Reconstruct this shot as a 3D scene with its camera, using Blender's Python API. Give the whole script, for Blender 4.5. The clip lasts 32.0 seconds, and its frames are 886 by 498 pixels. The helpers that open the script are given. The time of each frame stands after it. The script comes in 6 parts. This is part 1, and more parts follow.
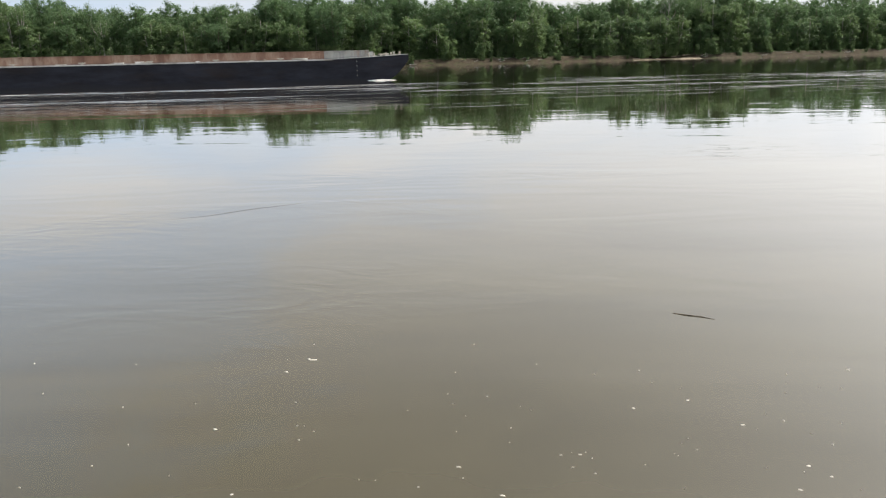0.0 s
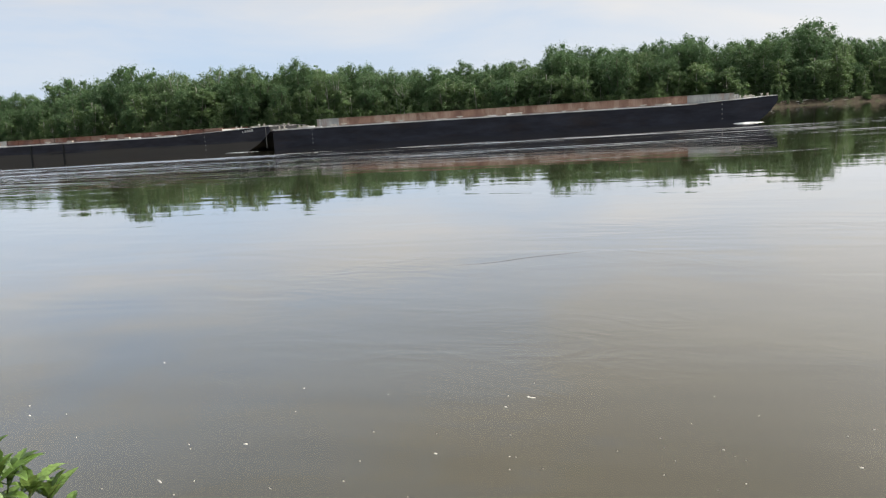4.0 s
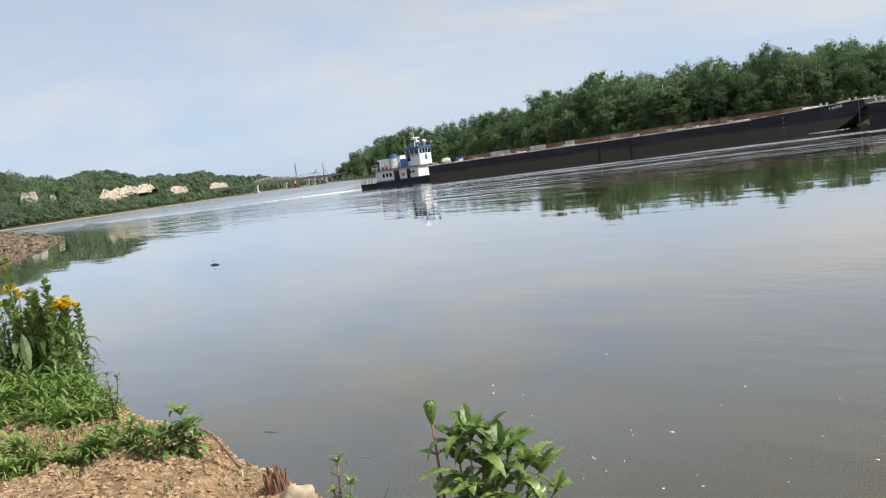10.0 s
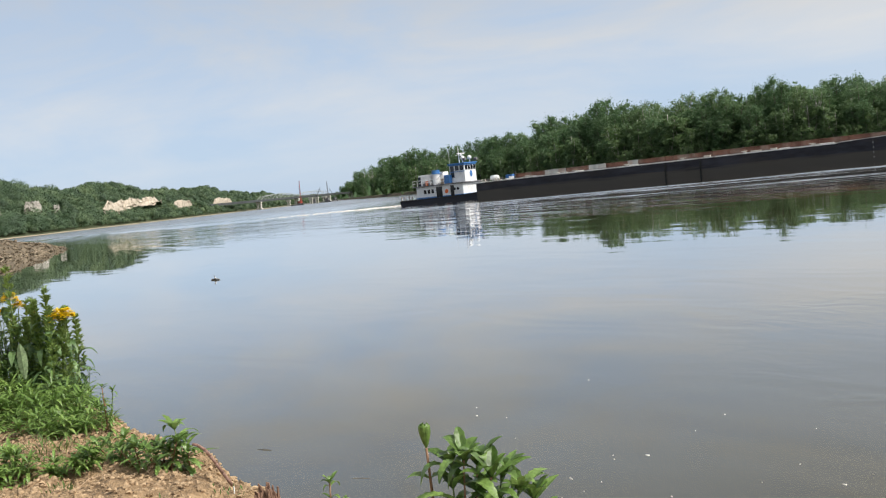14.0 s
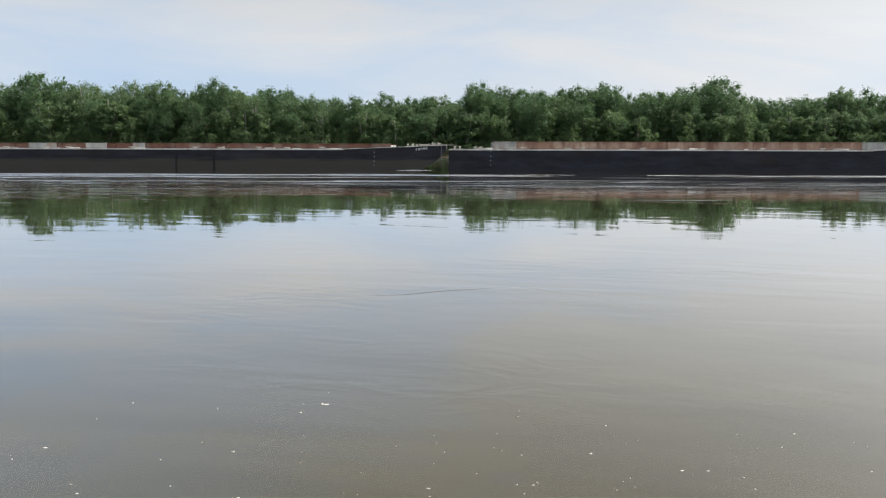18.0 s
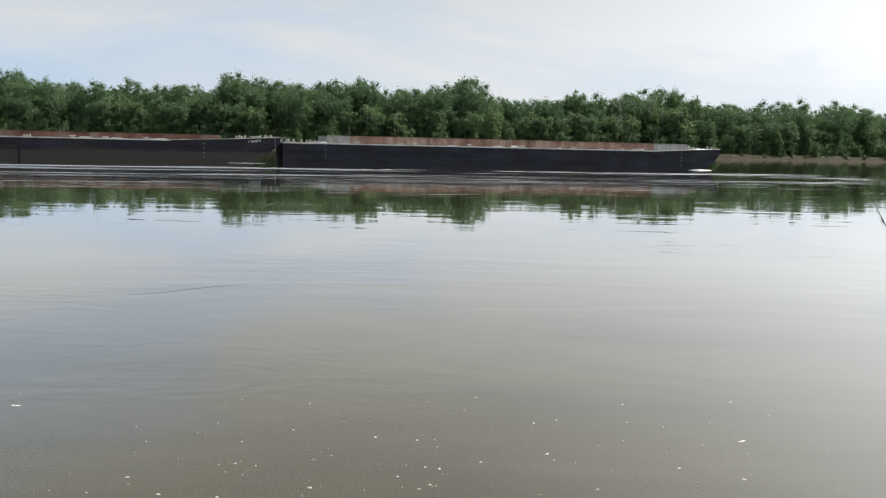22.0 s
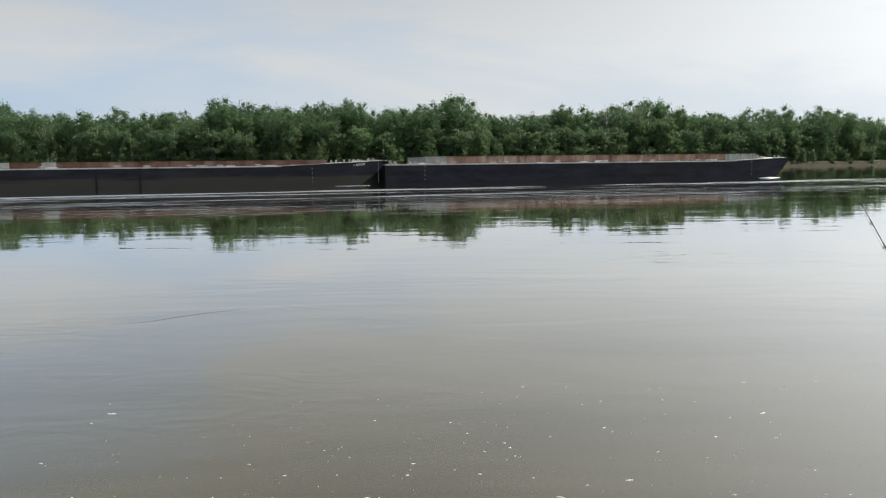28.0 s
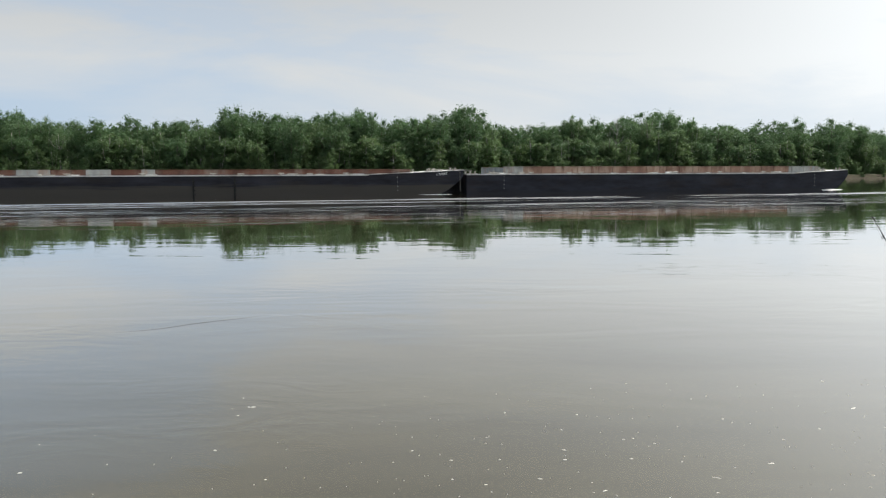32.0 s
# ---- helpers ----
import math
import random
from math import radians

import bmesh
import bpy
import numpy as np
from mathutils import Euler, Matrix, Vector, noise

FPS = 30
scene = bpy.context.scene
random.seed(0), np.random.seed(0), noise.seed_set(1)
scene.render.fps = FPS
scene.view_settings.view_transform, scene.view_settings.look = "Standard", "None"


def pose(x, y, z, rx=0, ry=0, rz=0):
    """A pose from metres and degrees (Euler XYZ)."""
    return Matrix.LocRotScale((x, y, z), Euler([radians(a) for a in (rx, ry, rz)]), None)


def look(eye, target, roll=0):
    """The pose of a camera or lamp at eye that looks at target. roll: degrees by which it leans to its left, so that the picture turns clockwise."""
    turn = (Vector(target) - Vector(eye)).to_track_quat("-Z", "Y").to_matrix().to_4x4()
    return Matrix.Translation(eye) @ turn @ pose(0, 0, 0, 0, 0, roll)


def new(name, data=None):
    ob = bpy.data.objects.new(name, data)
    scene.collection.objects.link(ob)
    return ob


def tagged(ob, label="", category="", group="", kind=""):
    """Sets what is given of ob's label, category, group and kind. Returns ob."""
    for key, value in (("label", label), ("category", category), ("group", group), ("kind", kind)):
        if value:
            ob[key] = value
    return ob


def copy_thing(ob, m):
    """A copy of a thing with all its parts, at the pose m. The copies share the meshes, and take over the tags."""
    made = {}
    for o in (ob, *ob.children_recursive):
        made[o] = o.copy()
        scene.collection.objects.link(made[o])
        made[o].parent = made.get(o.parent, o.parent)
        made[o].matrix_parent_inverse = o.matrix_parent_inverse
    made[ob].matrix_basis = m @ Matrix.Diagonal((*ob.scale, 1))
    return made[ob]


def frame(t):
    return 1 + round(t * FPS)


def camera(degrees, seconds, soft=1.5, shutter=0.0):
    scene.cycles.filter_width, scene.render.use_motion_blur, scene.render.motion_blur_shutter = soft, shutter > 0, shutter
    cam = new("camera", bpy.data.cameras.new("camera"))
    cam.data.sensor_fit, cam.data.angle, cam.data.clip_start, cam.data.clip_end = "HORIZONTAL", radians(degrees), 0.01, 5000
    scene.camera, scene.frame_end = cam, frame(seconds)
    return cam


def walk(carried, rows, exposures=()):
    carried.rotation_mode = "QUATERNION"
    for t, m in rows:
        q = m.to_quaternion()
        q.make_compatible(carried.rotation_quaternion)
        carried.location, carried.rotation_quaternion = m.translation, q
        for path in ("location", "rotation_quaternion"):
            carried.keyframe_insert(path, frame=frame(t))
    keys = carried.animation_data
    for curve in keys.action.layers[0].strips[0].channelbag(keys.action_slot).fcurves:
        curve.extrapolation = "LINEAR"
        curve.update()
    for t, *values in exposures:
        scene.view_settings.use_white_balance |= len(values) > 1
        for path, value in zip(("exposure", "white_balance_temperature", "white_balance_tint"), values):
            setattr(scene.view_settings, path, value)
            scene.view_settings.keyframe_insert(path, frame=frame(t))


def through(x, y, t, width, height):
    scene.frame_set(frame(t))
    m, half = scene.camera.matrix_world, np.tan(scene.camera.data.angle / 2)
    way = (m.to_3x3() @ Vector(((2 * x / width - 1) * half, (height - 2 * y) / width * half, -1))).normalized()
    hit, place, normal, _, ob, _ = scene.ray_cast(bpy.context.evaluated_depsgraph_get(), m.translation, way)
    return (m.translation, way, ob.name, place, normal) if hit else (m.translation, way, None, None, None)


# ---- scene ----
# World: y looks across the river, x runs to the right along it, the water is z = 0.
cam = camera(56.0, 32.0, soft=1.2)
walk(cam, [
    (0.0, pose(-0.000, -0.000, 2.25, 77.16, 1.3, 3.63)),
    (0.5, pose(-0.000, -0.000, 2.25, 77.53, 1.76, 3.46)),
    (1.0, pose(-0.000, -0.000, 2.25, 78.37, 1.74, 4.6)),
    (1.5, pose(-0.000, -0.000, 2.25, 79.97, 1.24, 9.11)),
    (2.0, pose(-0.000, -0.000, 2.25, 80.62, 3.0, 13.65)),
    (2.5, pose(-0.000, -0.000, 2.25, 80.4, 3.45, 16.36)),
    (4.5, pose(-0.000, -0.000, 2.25, 82.04, 4.14, 26.24)),
    (5.0, pose(-0.000, -0.000, 2.25, 82.54, 5.3, 30.9)),
    (5.5, pose(-0.001, -0.002, 2.25, 82.57, 6.34, 34.24)),
    (6.0, pose(-0.003, -0.004, 2.25, 82.63, 6.49, 36.05)),
    (6.5, pose(-0.004, -0.006, 2.25, 82.71, 6.8, 36.83)),
    (7.0, pose(-0.005, -0.008, 2.25, 82.84, 6.83, 37.89)),
    (7.5, pose(-0.007, -0.010, 2.25, 83.04, 6.83, 39.79)),
    (8.0, pose(-0.008, -0.013, 2.25, 83.12, 7.23, 42.1)),
    (8.5, pose(-0.010, -0.015, 2.25, 83.46, 7.66, 45.16)),
    (9.0, pose(-0.011, -0.017, 2.25, 83.68, 8.09, 48.1)),
    (9.5, pose(-0.012, -0.019, 2.25, 83.87, 8.43, 51.17)),
    (10.0, pose(-0.014, -0.021, 2.25, 84.27, 8.01, 53.83)),
    (10.5, pose(-0.015, -0.023, 2.25, 84.88, 6.84, 55.12)),
    (11.0, pose(-0.016, -0.025, 2.25, 85.6, 6.69, 56.54)),
    (11.5, pose(-0.018, -0.027, 2.25, 85.96, 6.71, 57.53)),
    (12.0, pose(-0.019, -0.029, 2.25, 85.95, 6.61, 58.04)),
    (12.5, pose(-0.019, -0.029, 2.25, 85.84, 6.73, 58.19)),
    (13.0, pose(-0.019, -0.029, 2.25, 85.92, 6.98, 58.5)),
    (13.5, pose(-0.015, -0.023, 2.25, 86.03, 7.07, 58.3)),
    (14.0, pose(-0.011, -0.018, 2.25, 85.82, 6.22, 54.08)),
    (14.5, pose(-0.008, -0.012, 2.25, 85.76, 4.93, 46.53)),
    (15.0, pose(-0.004, -0.006, 2.25, 85.45, 5.61, 41.19)),
    (15.5, pose(-0.000, -0.000, 2.25, 84.6, 5.67, 38.03)),
    (17.5, pose(-0.000, -0.000, 2.25, 83.29, 1.62, 23.96)),
    (18.0, pose(-0.000, -0.000, 2.25, 83.33, -0.16, 17.08)),
    (18.5, pose(-0.000, -0.000, 2.25, 83.2, -0.69, 12.79)),
    (19.0, pose(-0.000, -0.000, 2.25, 83.03, -1.12, 9.99)),
    (19.5, pose(-0.000, -0.000, 2.25, 82.93, -1.13, 7.55)),
    (20.0, pose(-0.000, -0.000, 2.25, 82.75, -0.74, 5.53)),
    (20.5, pose(-0.000, -0.000, 2.25, 82.61, -0.28, 4.16)),
    (21.0, pose(-0.000, -0.000, 2.25, 82.65, -0.63, 3.02)),
    (21.5, pose(-0.000, -0.000, 2.25, 83.09, -1.42, 1.47)),
    (22.0, pose(-0.000, -0.000, 2.25, 83.09, -1.25, 0.72)),
    (22.5, pose(-0.000, -0.000, 2.25, 83.19, -0.7, 0.84)),
    (23.0, pose(-0.000, -0.000, 2.25, 83.51, -0.16, 0.91)),
    (23.5, pose(-0.000, -0.000, 2.25, 83.55, 0.13, 0.56)),
    (24.0, pose(-0.000, -0.000, 2.25, 83.42, 0.43, 0.3)),
    (24.5, pose(-0.000, -0.000, 2.25, 83.22, 0.53, 0.23)),
    (25.0, pose(-0.000, -0.000, 2.25, 83.03, 0.47, 0.18)),
    (25.5, pose(-0.000, -0.000, 2.25, 82.95, 0.43, 0.1)),
    (27.5, pose(-0.000, -0.000, 2.25, 83.77, 0.62, -0.04)),
    (28.0, pose(-0.000, -0.000, 2.25, 84.32, 0.72, -0.03)),
    (28.5, pose(-0.000, -0.000, 2.25, 84.86, 0.86, -0.11)),
    (29.0, pose(-0.000, -0.000, 2.25, 85.38, 0.64, -0.07)),
    (29.5, pose(-0.000, -0.000, 2.25, 85.52, 0.63, 0.11)),
    (30.0, pose(-0.000, -0.000, 2.25, 85.38, 0.62, 0.28)),
    (30.5, pose(-0.000, -0.000, 2.25, 85.31, 0.71, 0.38)),
    (31.0, pose(-0.000, -0.000, 2.25, 85.22, 0.6, 0.34)),
    (31.5, pose(-0.000, -0.000, 2.25, 85.12, 0.5, 0.44)),
    (32.0, pose(-0.000, -0.000, 2.25, 85.02, 0.3, 0.65)),
], exposures=[(0.0, 0.54, 6750, 10), (4.0, 0.49, 6600, 10), (9.0, 0.43, 6600, 10), (15.0, 0.38, 6500, 9), (18.0, 0.41, 6480, 9), (21.0, 0.37, 6450, 8), (25.5, 0.3, 6450, 7), (28.0, 0.21, 6450, 7), (30.0, 0.27, 6450, 7), (32.0, 0.28, 6450, 7)])

# ---- light ----
SUN_AZ, SUN_EL = 57.0, 48.0  # degrees from +y towards +x, and above the horizon
world = bpy.data.worlds.new("world")
scene.world = world
world.use_nodes = True
wn, wl = world.node_tree.nodes, world.node_tree.links
sky = wn.new("ShaderNodeTexSky")
sky.sky_type, sky.sun_disc = "NISHITA", False
sky.sun_elevation, sky.sun_rotation = radians(SUN_EL), radians(SUN_AZ)
sky.air_density, sky.dust_density, sky.ozone_density = 1.0, 0.6, 1.5
# thin high cloud all over the sky, in long soft wisps
wco = wn.new("ShaderNodeTexCoord")
wmap = wn.new("ShaderNodeMapping")
wmap.inputs["Rotation"].default_value = (0.0, 0.0, radians(-25))
wmap.inputs["Scale"].default_value = (1.0, 1.5, 5.0)
wno = wn.new("ShaderNodeTexNoise")
wno.inputs["Scale"].default_value, wno.inputs["Detail"].default_value = 2.0, 8.0
wno.inputs["Roughness"].default_value, wno.inputs["Distortion"].default_value = 0.58, 0.35
wra = wn.new("ShaderNodeValToRGB")
wra.color_ramp.elements[0].position, wra.color_ramp.elements[1].position = 0.40, 0.64
wra.color_ramp.elements[0].color = (0.33, 0.33, 0.33, 1)
wra.color_ramp.elements[1].color = (0.95, 0.95, 0.95, 1)
# distant haze below, and clouds that take their brightness from the sky behind them
whz = wn.new("ShaderNodeMixRGB")
whz.inputs["Fac"].default_value = 0.82
whz.inputs["Color2"].default_value = (3.35, 4.6, 6.5, 1)
wbw = wn.new("ShaderNodeRGBToBW")
wlt = wn.new("ShaderNodeMixRGB")
wlt.inputs["Fac"].default_value = 0.7
wlt.inputs["Color2"].default_value = (6.75, 6.9, 7.15, 1)
wmx = wn.new("ShaderNodeMixRGB")
wse = wn.new("ShaderNodeSeparateXYZ")
wmr = wn.new("ShaderNodeMapRange")
wmr.inputs["From Min"].default_value, wmr.inputs["From Max"].default_value = 0.0, 0.16
wmr.inputs["To Min"].default_value, wmr.inputs["To Max"].default_value = 0.3, 1.0
wmu = wn.new("ShaderNodeMath")
wmu.operation = "MULTIPLY"
wl.new(wco.outputs["Generated"], wse.inputs[0])
wl.new(wco.outputs["Generated"], wmap.inputs["Vector"])
wl.new(wmap.outputs["Vector"], wno.inputs["Vector"])
wl.new(wno.outputs["Fac"], wra.inputs["Fac"])
wl.new(wse.outputs["Z"], wmr.inputs["Value"])
wl.new(wmr.outputs["Result"], wmu.inputs[0])
wl.new(wra.outputs["Color"], wmu.inputs[1])
wl.new(sky.outputs["Color"], whz.inputs["Color1"])
wl.new(sky.outputs["Color"], wbw.inputs["Color"])
wl.new(wbw.outputs["Val"], wlt.inputs["Color1"])
# the veil of cloud thickens towards the sun
wve = wn.new("ShaderNodeMath")
wve.operation, wve.use_clamp = "MULTIPLY_ADD", True
wve.inputs[1].default_value = 0.9
wl.new(wmu.outputs[0], wve.inputs[2])
wl.new(wve.outputs[0], wmx.inputs["Fac"])
wl.new(whz.outputs["Color"], wmx.inputs["Color1"])
# thin cloud scatters the sun forward: a broad glow round the sun's place
wdo = wn.new("ShaderNodeVectorMath")
wdo.operation = "DOT_PRODUCT"
wdo.inputs[1].default_value = (math.sin(radians(SUN_AZ)) * math.cos(radians(SUN_EL)), math.cos(radians(SUN_AZ)) * math.cos(radians(SUN_EL)), math.sin(radians(SUN_EL)))
wcl = wn.new("ShaderNodeMath")
wcl.operation = "MAXIMUM"
wcl.inputs[1].default_value = 0.0
wpw = wn.new("ShaderNodeMath")
wpw.operation = "POWER"
wpw.inputs[1].default_value = 7.0
wgl = wn.new("ShaderNodeMath")
wgl.operation = "MULTIPLY_ADD"
wgl.inputs[1].default_value, wgl.inputs[2].default_value = 5.0, 0.91
wsc = wn.new("ShaderNodeVectorMath")
wsc.operation = "SCALE"
wl.new(wco.outputs["Generated"], wdo.inputs[0])
wl.new(wdo.outputs["Value"], wcl.inputs[0])
wl.new(wcl.outputs[0], wpw.inputs[0])
wl.new(wcl.outputs[0], wve.inputs[0])
wl.new(wpw.outputs[0], wgl.inputs[0])
wl.new(wlt.outputs["Color"], wsc.inputs[0])
# and it is paler low down, where one looks through more of it
wel = wn.new("ShaderNodeMapRange")
wel.inputs["From Min"].default_value, wel.inputs["From Max"].default_value = 0.13, 0.42
wel.inputs["To Min"].default_value, wel.inputs["To Max"].default_value = 1.0, 0.64
wem = wn.new("ShaderNodeMath")
wem.operation = "MULTIPLY"
wl.new(wse.outputs["Z"], wel.inputs["Value"])
wl.new(wel.outputs["Result"], wem.inputs[0])
wl.new(wgl.outputs[0], wem.inputs[1])
wl.new(wem.outputs[0], wsc.inputs["Scale"])
wl.new(wsc.outputs["Vector"], wmx.inputs["Color2"])
wl.new(wmx.outputs["Color"], wn["Background"].inputs["Color"])
wn["Background"].inputs["Strength"].default_value = 0.1

sun = new("sun", bpy.data.lights.new("sun", "SUN"))
sun.data.energy, sun.data.angle, sun.data.color = 3.1, radians(0.6), (1.0, 0.94, 0.85)
az, el = radians(SUN_AZ), radians(SUN_EL)
sun.matrix_world = look((math.sin(az) * math.cos(el) * 50, math.cos(az) * math.cos(el) * 50, math.sin(el) * 50), (0, 0, 0))


# ---- materials ----
def surface(name, a, b, rough=0.7, scale=2.0, detail=6.0, bump=0.0, bump_scale=20.0, metal=0.0, stretch=(1, 1, 1), c=None, c_scale=0.4, c_amount=0.6, vary=0.0, spec=0.5):
    """Two colours mixed by a fine noise, a third in large stains, and a bumped relief; vary: brightness from object to object."""
    m = bpy.data.materials.new(name)
    m.use_nodes = True
    n, l = m.node_tree.nodes, m.node_tree.links
    p = n["Principled BSDF"]
    co, mp = n.new("ShaderNodeTexCoord"), n.new("ShaderNodeMapping")
    mp.inputs["Scale"].default_value = stretch
    l.new(co.outputs["Object"], mp.inputs["Vector"])
    no = n.new("ShaderNodeTexNoise")
    no.inputs["Scale"].default_value, no.inputs["Detail"].default_value, no.inputs["Roughness"].default_value = scale, detail, 0.65
    l.new(mp.outputs["Vector"], no.inputs["Vector"])
    ra = n.new("ShaderNodeValToRGB")
    ra.color_ramp.elements[0].position, ra.color_ramp.elements[1].position = 0.35, 0.65
    ra.color_ramp.elements[0].color, ra.color_ramp.elements[1].color = (*a, 1), (*b, 1)
    l.new(no.outputs["Fac"], ra.inputs["Fac"])
    out = ra.outputs["Color"]
    if c:
        st = n.new("ShaderNodeTexNoise")
        st.inputs["Scale"].default_value, st.inputs["Detail"].default_value, st.inputs["Roughness"].default_value = c_scale, 8.0, 0.7
        l.new(mp.outputs["Vector"], st.inputs["Vector"])
        r2 = n.new("ShaderNodeValToRGB")
        r2.color_ramp.elements[0].position, r2.color_ramp.elements[1].position = 0.5, 0.66
        r2.color_ramp.elements[0].color, r2.color_ramp.elements[1].color = (0, 0, 0, 1), (c_amount, c_amount, c_amount, 1)
        l.new(st.outputs["Fac"], r2.inputs["Fac"])
        mx = n.new("ShaderNodeMixRGB")
        mx.inputs["Color2"].default_value = (*c, 1)
        l.new(r2.outputs["Color"], mx.inputs["Fac"])
        l.new(out, mx.inputs["Color1"])
        out = mx.outputs["Color"]
    if vary:
        oi, mr, hs = n.new("ShaderNodeObjectInfo"), n.new("ShaderNodeMapRange"), n.new("ShaderNodeHueSaturation")
        mr.inputs["To Min"].default_value, mr.inputs["To Max"].default_value = 1 - vary, 1 + vary
        l.new(oi.outputs["Random"], mr.inputs["Value"])
        l.new(mr.outputs["Result"], hs.inputs["Value"])
        l.new(out, hs.inputs["Color"])
        out = hs.outputs["Color"]
    l.new(out, p.inputs["Base Color"])
    p.inputs["Roughness"].default_value, p.inputs["Metallic"].default_value = rough, metal
    p.inputs["Specular IOR Level"].default_value = spec
    if bump:
        bn = n.new("ShaderNodeTexNoise")
        bn.inputs["Scale"].default_value, bn.inputs["Detail"].default_value = bump_scale, 5.0
        l.new(mp.outputs["Vector"], bn.inputs["Vector"])
        bu = n.new("ShaderNodeBump")
        bu.inputs["Strength"].default_value, bu.inputs["Distance"].default_value = 1.0, bump
        l.new(bn.outputs["Fac"], bu.inputs["Height"])
        l.new(bu.outputs["Normal"], p.inputs["Normal"])
    return m


def foliage(name, dark, mid, light, through=0.3, rough=0.55, clump=0.0, mottle=0.0, single=0.6):
    """Leaves: colour by leaf and by plant, with some light shining through."""
    m = bpy.data.materials.new(name)
    m.use_nodes = True
    n, l = m.node_tree.nodes, m.node_tree.links
    p, out = n["Principled BSDF"], n["Material Output"]
    ge, oi = n.new("ShaderNodeNewGeometry"), n.new("ShaderNodeObjectInfo")
    ra = n.new("ShaderNodeValToRGB")
    ra.color_ramp.elements[0].color, ra.color_ramp.elements[1].color = (*dark, 1), (*light, 1)
    e = ra.color_ramp.elements.new(0.5)
    e.color = (*mid, 1)
    ad = n.new("ShaderNodeMath")
    ad.operation = "MULTIPLY_ADD"
    ad.inputs[1].default_value = 0.55
    mu = n.new("ShaderNodeMath")
    mu.operation = "MULTIPLY"
    mu.inputs[1].default_value = 0.45
    l.new(oi.outputs["Random"], mu.inputs[0])
    l.new(ge.outputs["Random Per Island"], ad.inputs[0])
    l.new(mu.outputs[0], ad.inputs[2])
    tone = ad.outputs[0]
    if clump:  # boughs and crowns differ in tone
        co, no, ma = n.new("ShaderNodeTexCoord"), n.new("ShaderNodeTexNoise"), n.new("ShaderNodeMath")
        no.inputs["Scale"].default_value, no.inputs["Detail"].default_value = clump, 3.0
        l.new(co.outputs["Object"], no.inputs["Vector"])
        ma.operation = "MULTIPLY_ADD"
        ma.inputs[1].default_value = 1.3
        l.new(no.outputs["Fac"], ma.inputs[0])
        hf = n.new("ShaderNodeMath")
        hf.operation = "MULTIPLY_ADD"
        hf.inputs[1].default_value, hf.inputs[2].default_value = single, -0.12 - 0.5 * single
        l.new(tone, hf.inputs[0])
        l.new(hf.outputs[0], ma.inputs[2])
        tone = ma.outputs[0]
    l.new(tone, ra.inputs["Fac"])
    colour = ra.outputs["Color"]
    if mottle:  # veins and blotches on each leaf
        co, no, mr, hs = n.new("ShaderNodeTexCoord"), n.new("ShaderNodeTexNoise"), n.new("ShaderNodeMapRange"), n.new("ShaderNodeHueSaturation")
        no.inputs["Scale"].default_value, no.inputs["Detail"].default_value = mottle, 5.0
        mr.inputs["From Min"].default_value, mr.inputs["From Max"].default_value = 0.3, 0.7
        mr.inputs["To Min"].default_value, mr.inputs["To Max"].default_value = 0.62, 1.3
        l.new(co.outputs["Object"], no.inputs["Vector"])
        l.new(no.outputs["Fac"], mr.inputs["Value"])
        l.new(mr.outputs["Result"], hs.inputs["Value"])
        l.new(colour, hs.inputs["Color"])
        colour = hs.outputs["Color"]
        bu = n.new("ShaderNodeBump")
        bu.inputs["Strength"].default_value, bu.inputs["Distance"].default_value = 0.6, 0.004
        l.new(no.outputs["Fac"], bu.inputs["Height"])
        l.new(bu.outputs["Normal"], p.inputs["Normal"])
    l.new(colour, p.inputs["Base Color"])
    p.inputs["Roughness"].default_value = rough
    tr, mx = n.new("ShaderNodeBsdfTranslucent"), n.new("ShaderNodeMixShader")
    l.new(colour, tr.inputs["Color"])
    mx.inputs["Fac"].default_value = through
    l.new(p.outputs["BSDF"], mx.inputs[1])
    l.new(tr.outputs["BSDF"], mx.inputs[2])
    l.new(mx.outputs["Shader"], out.inputs["Surface"])
    return m


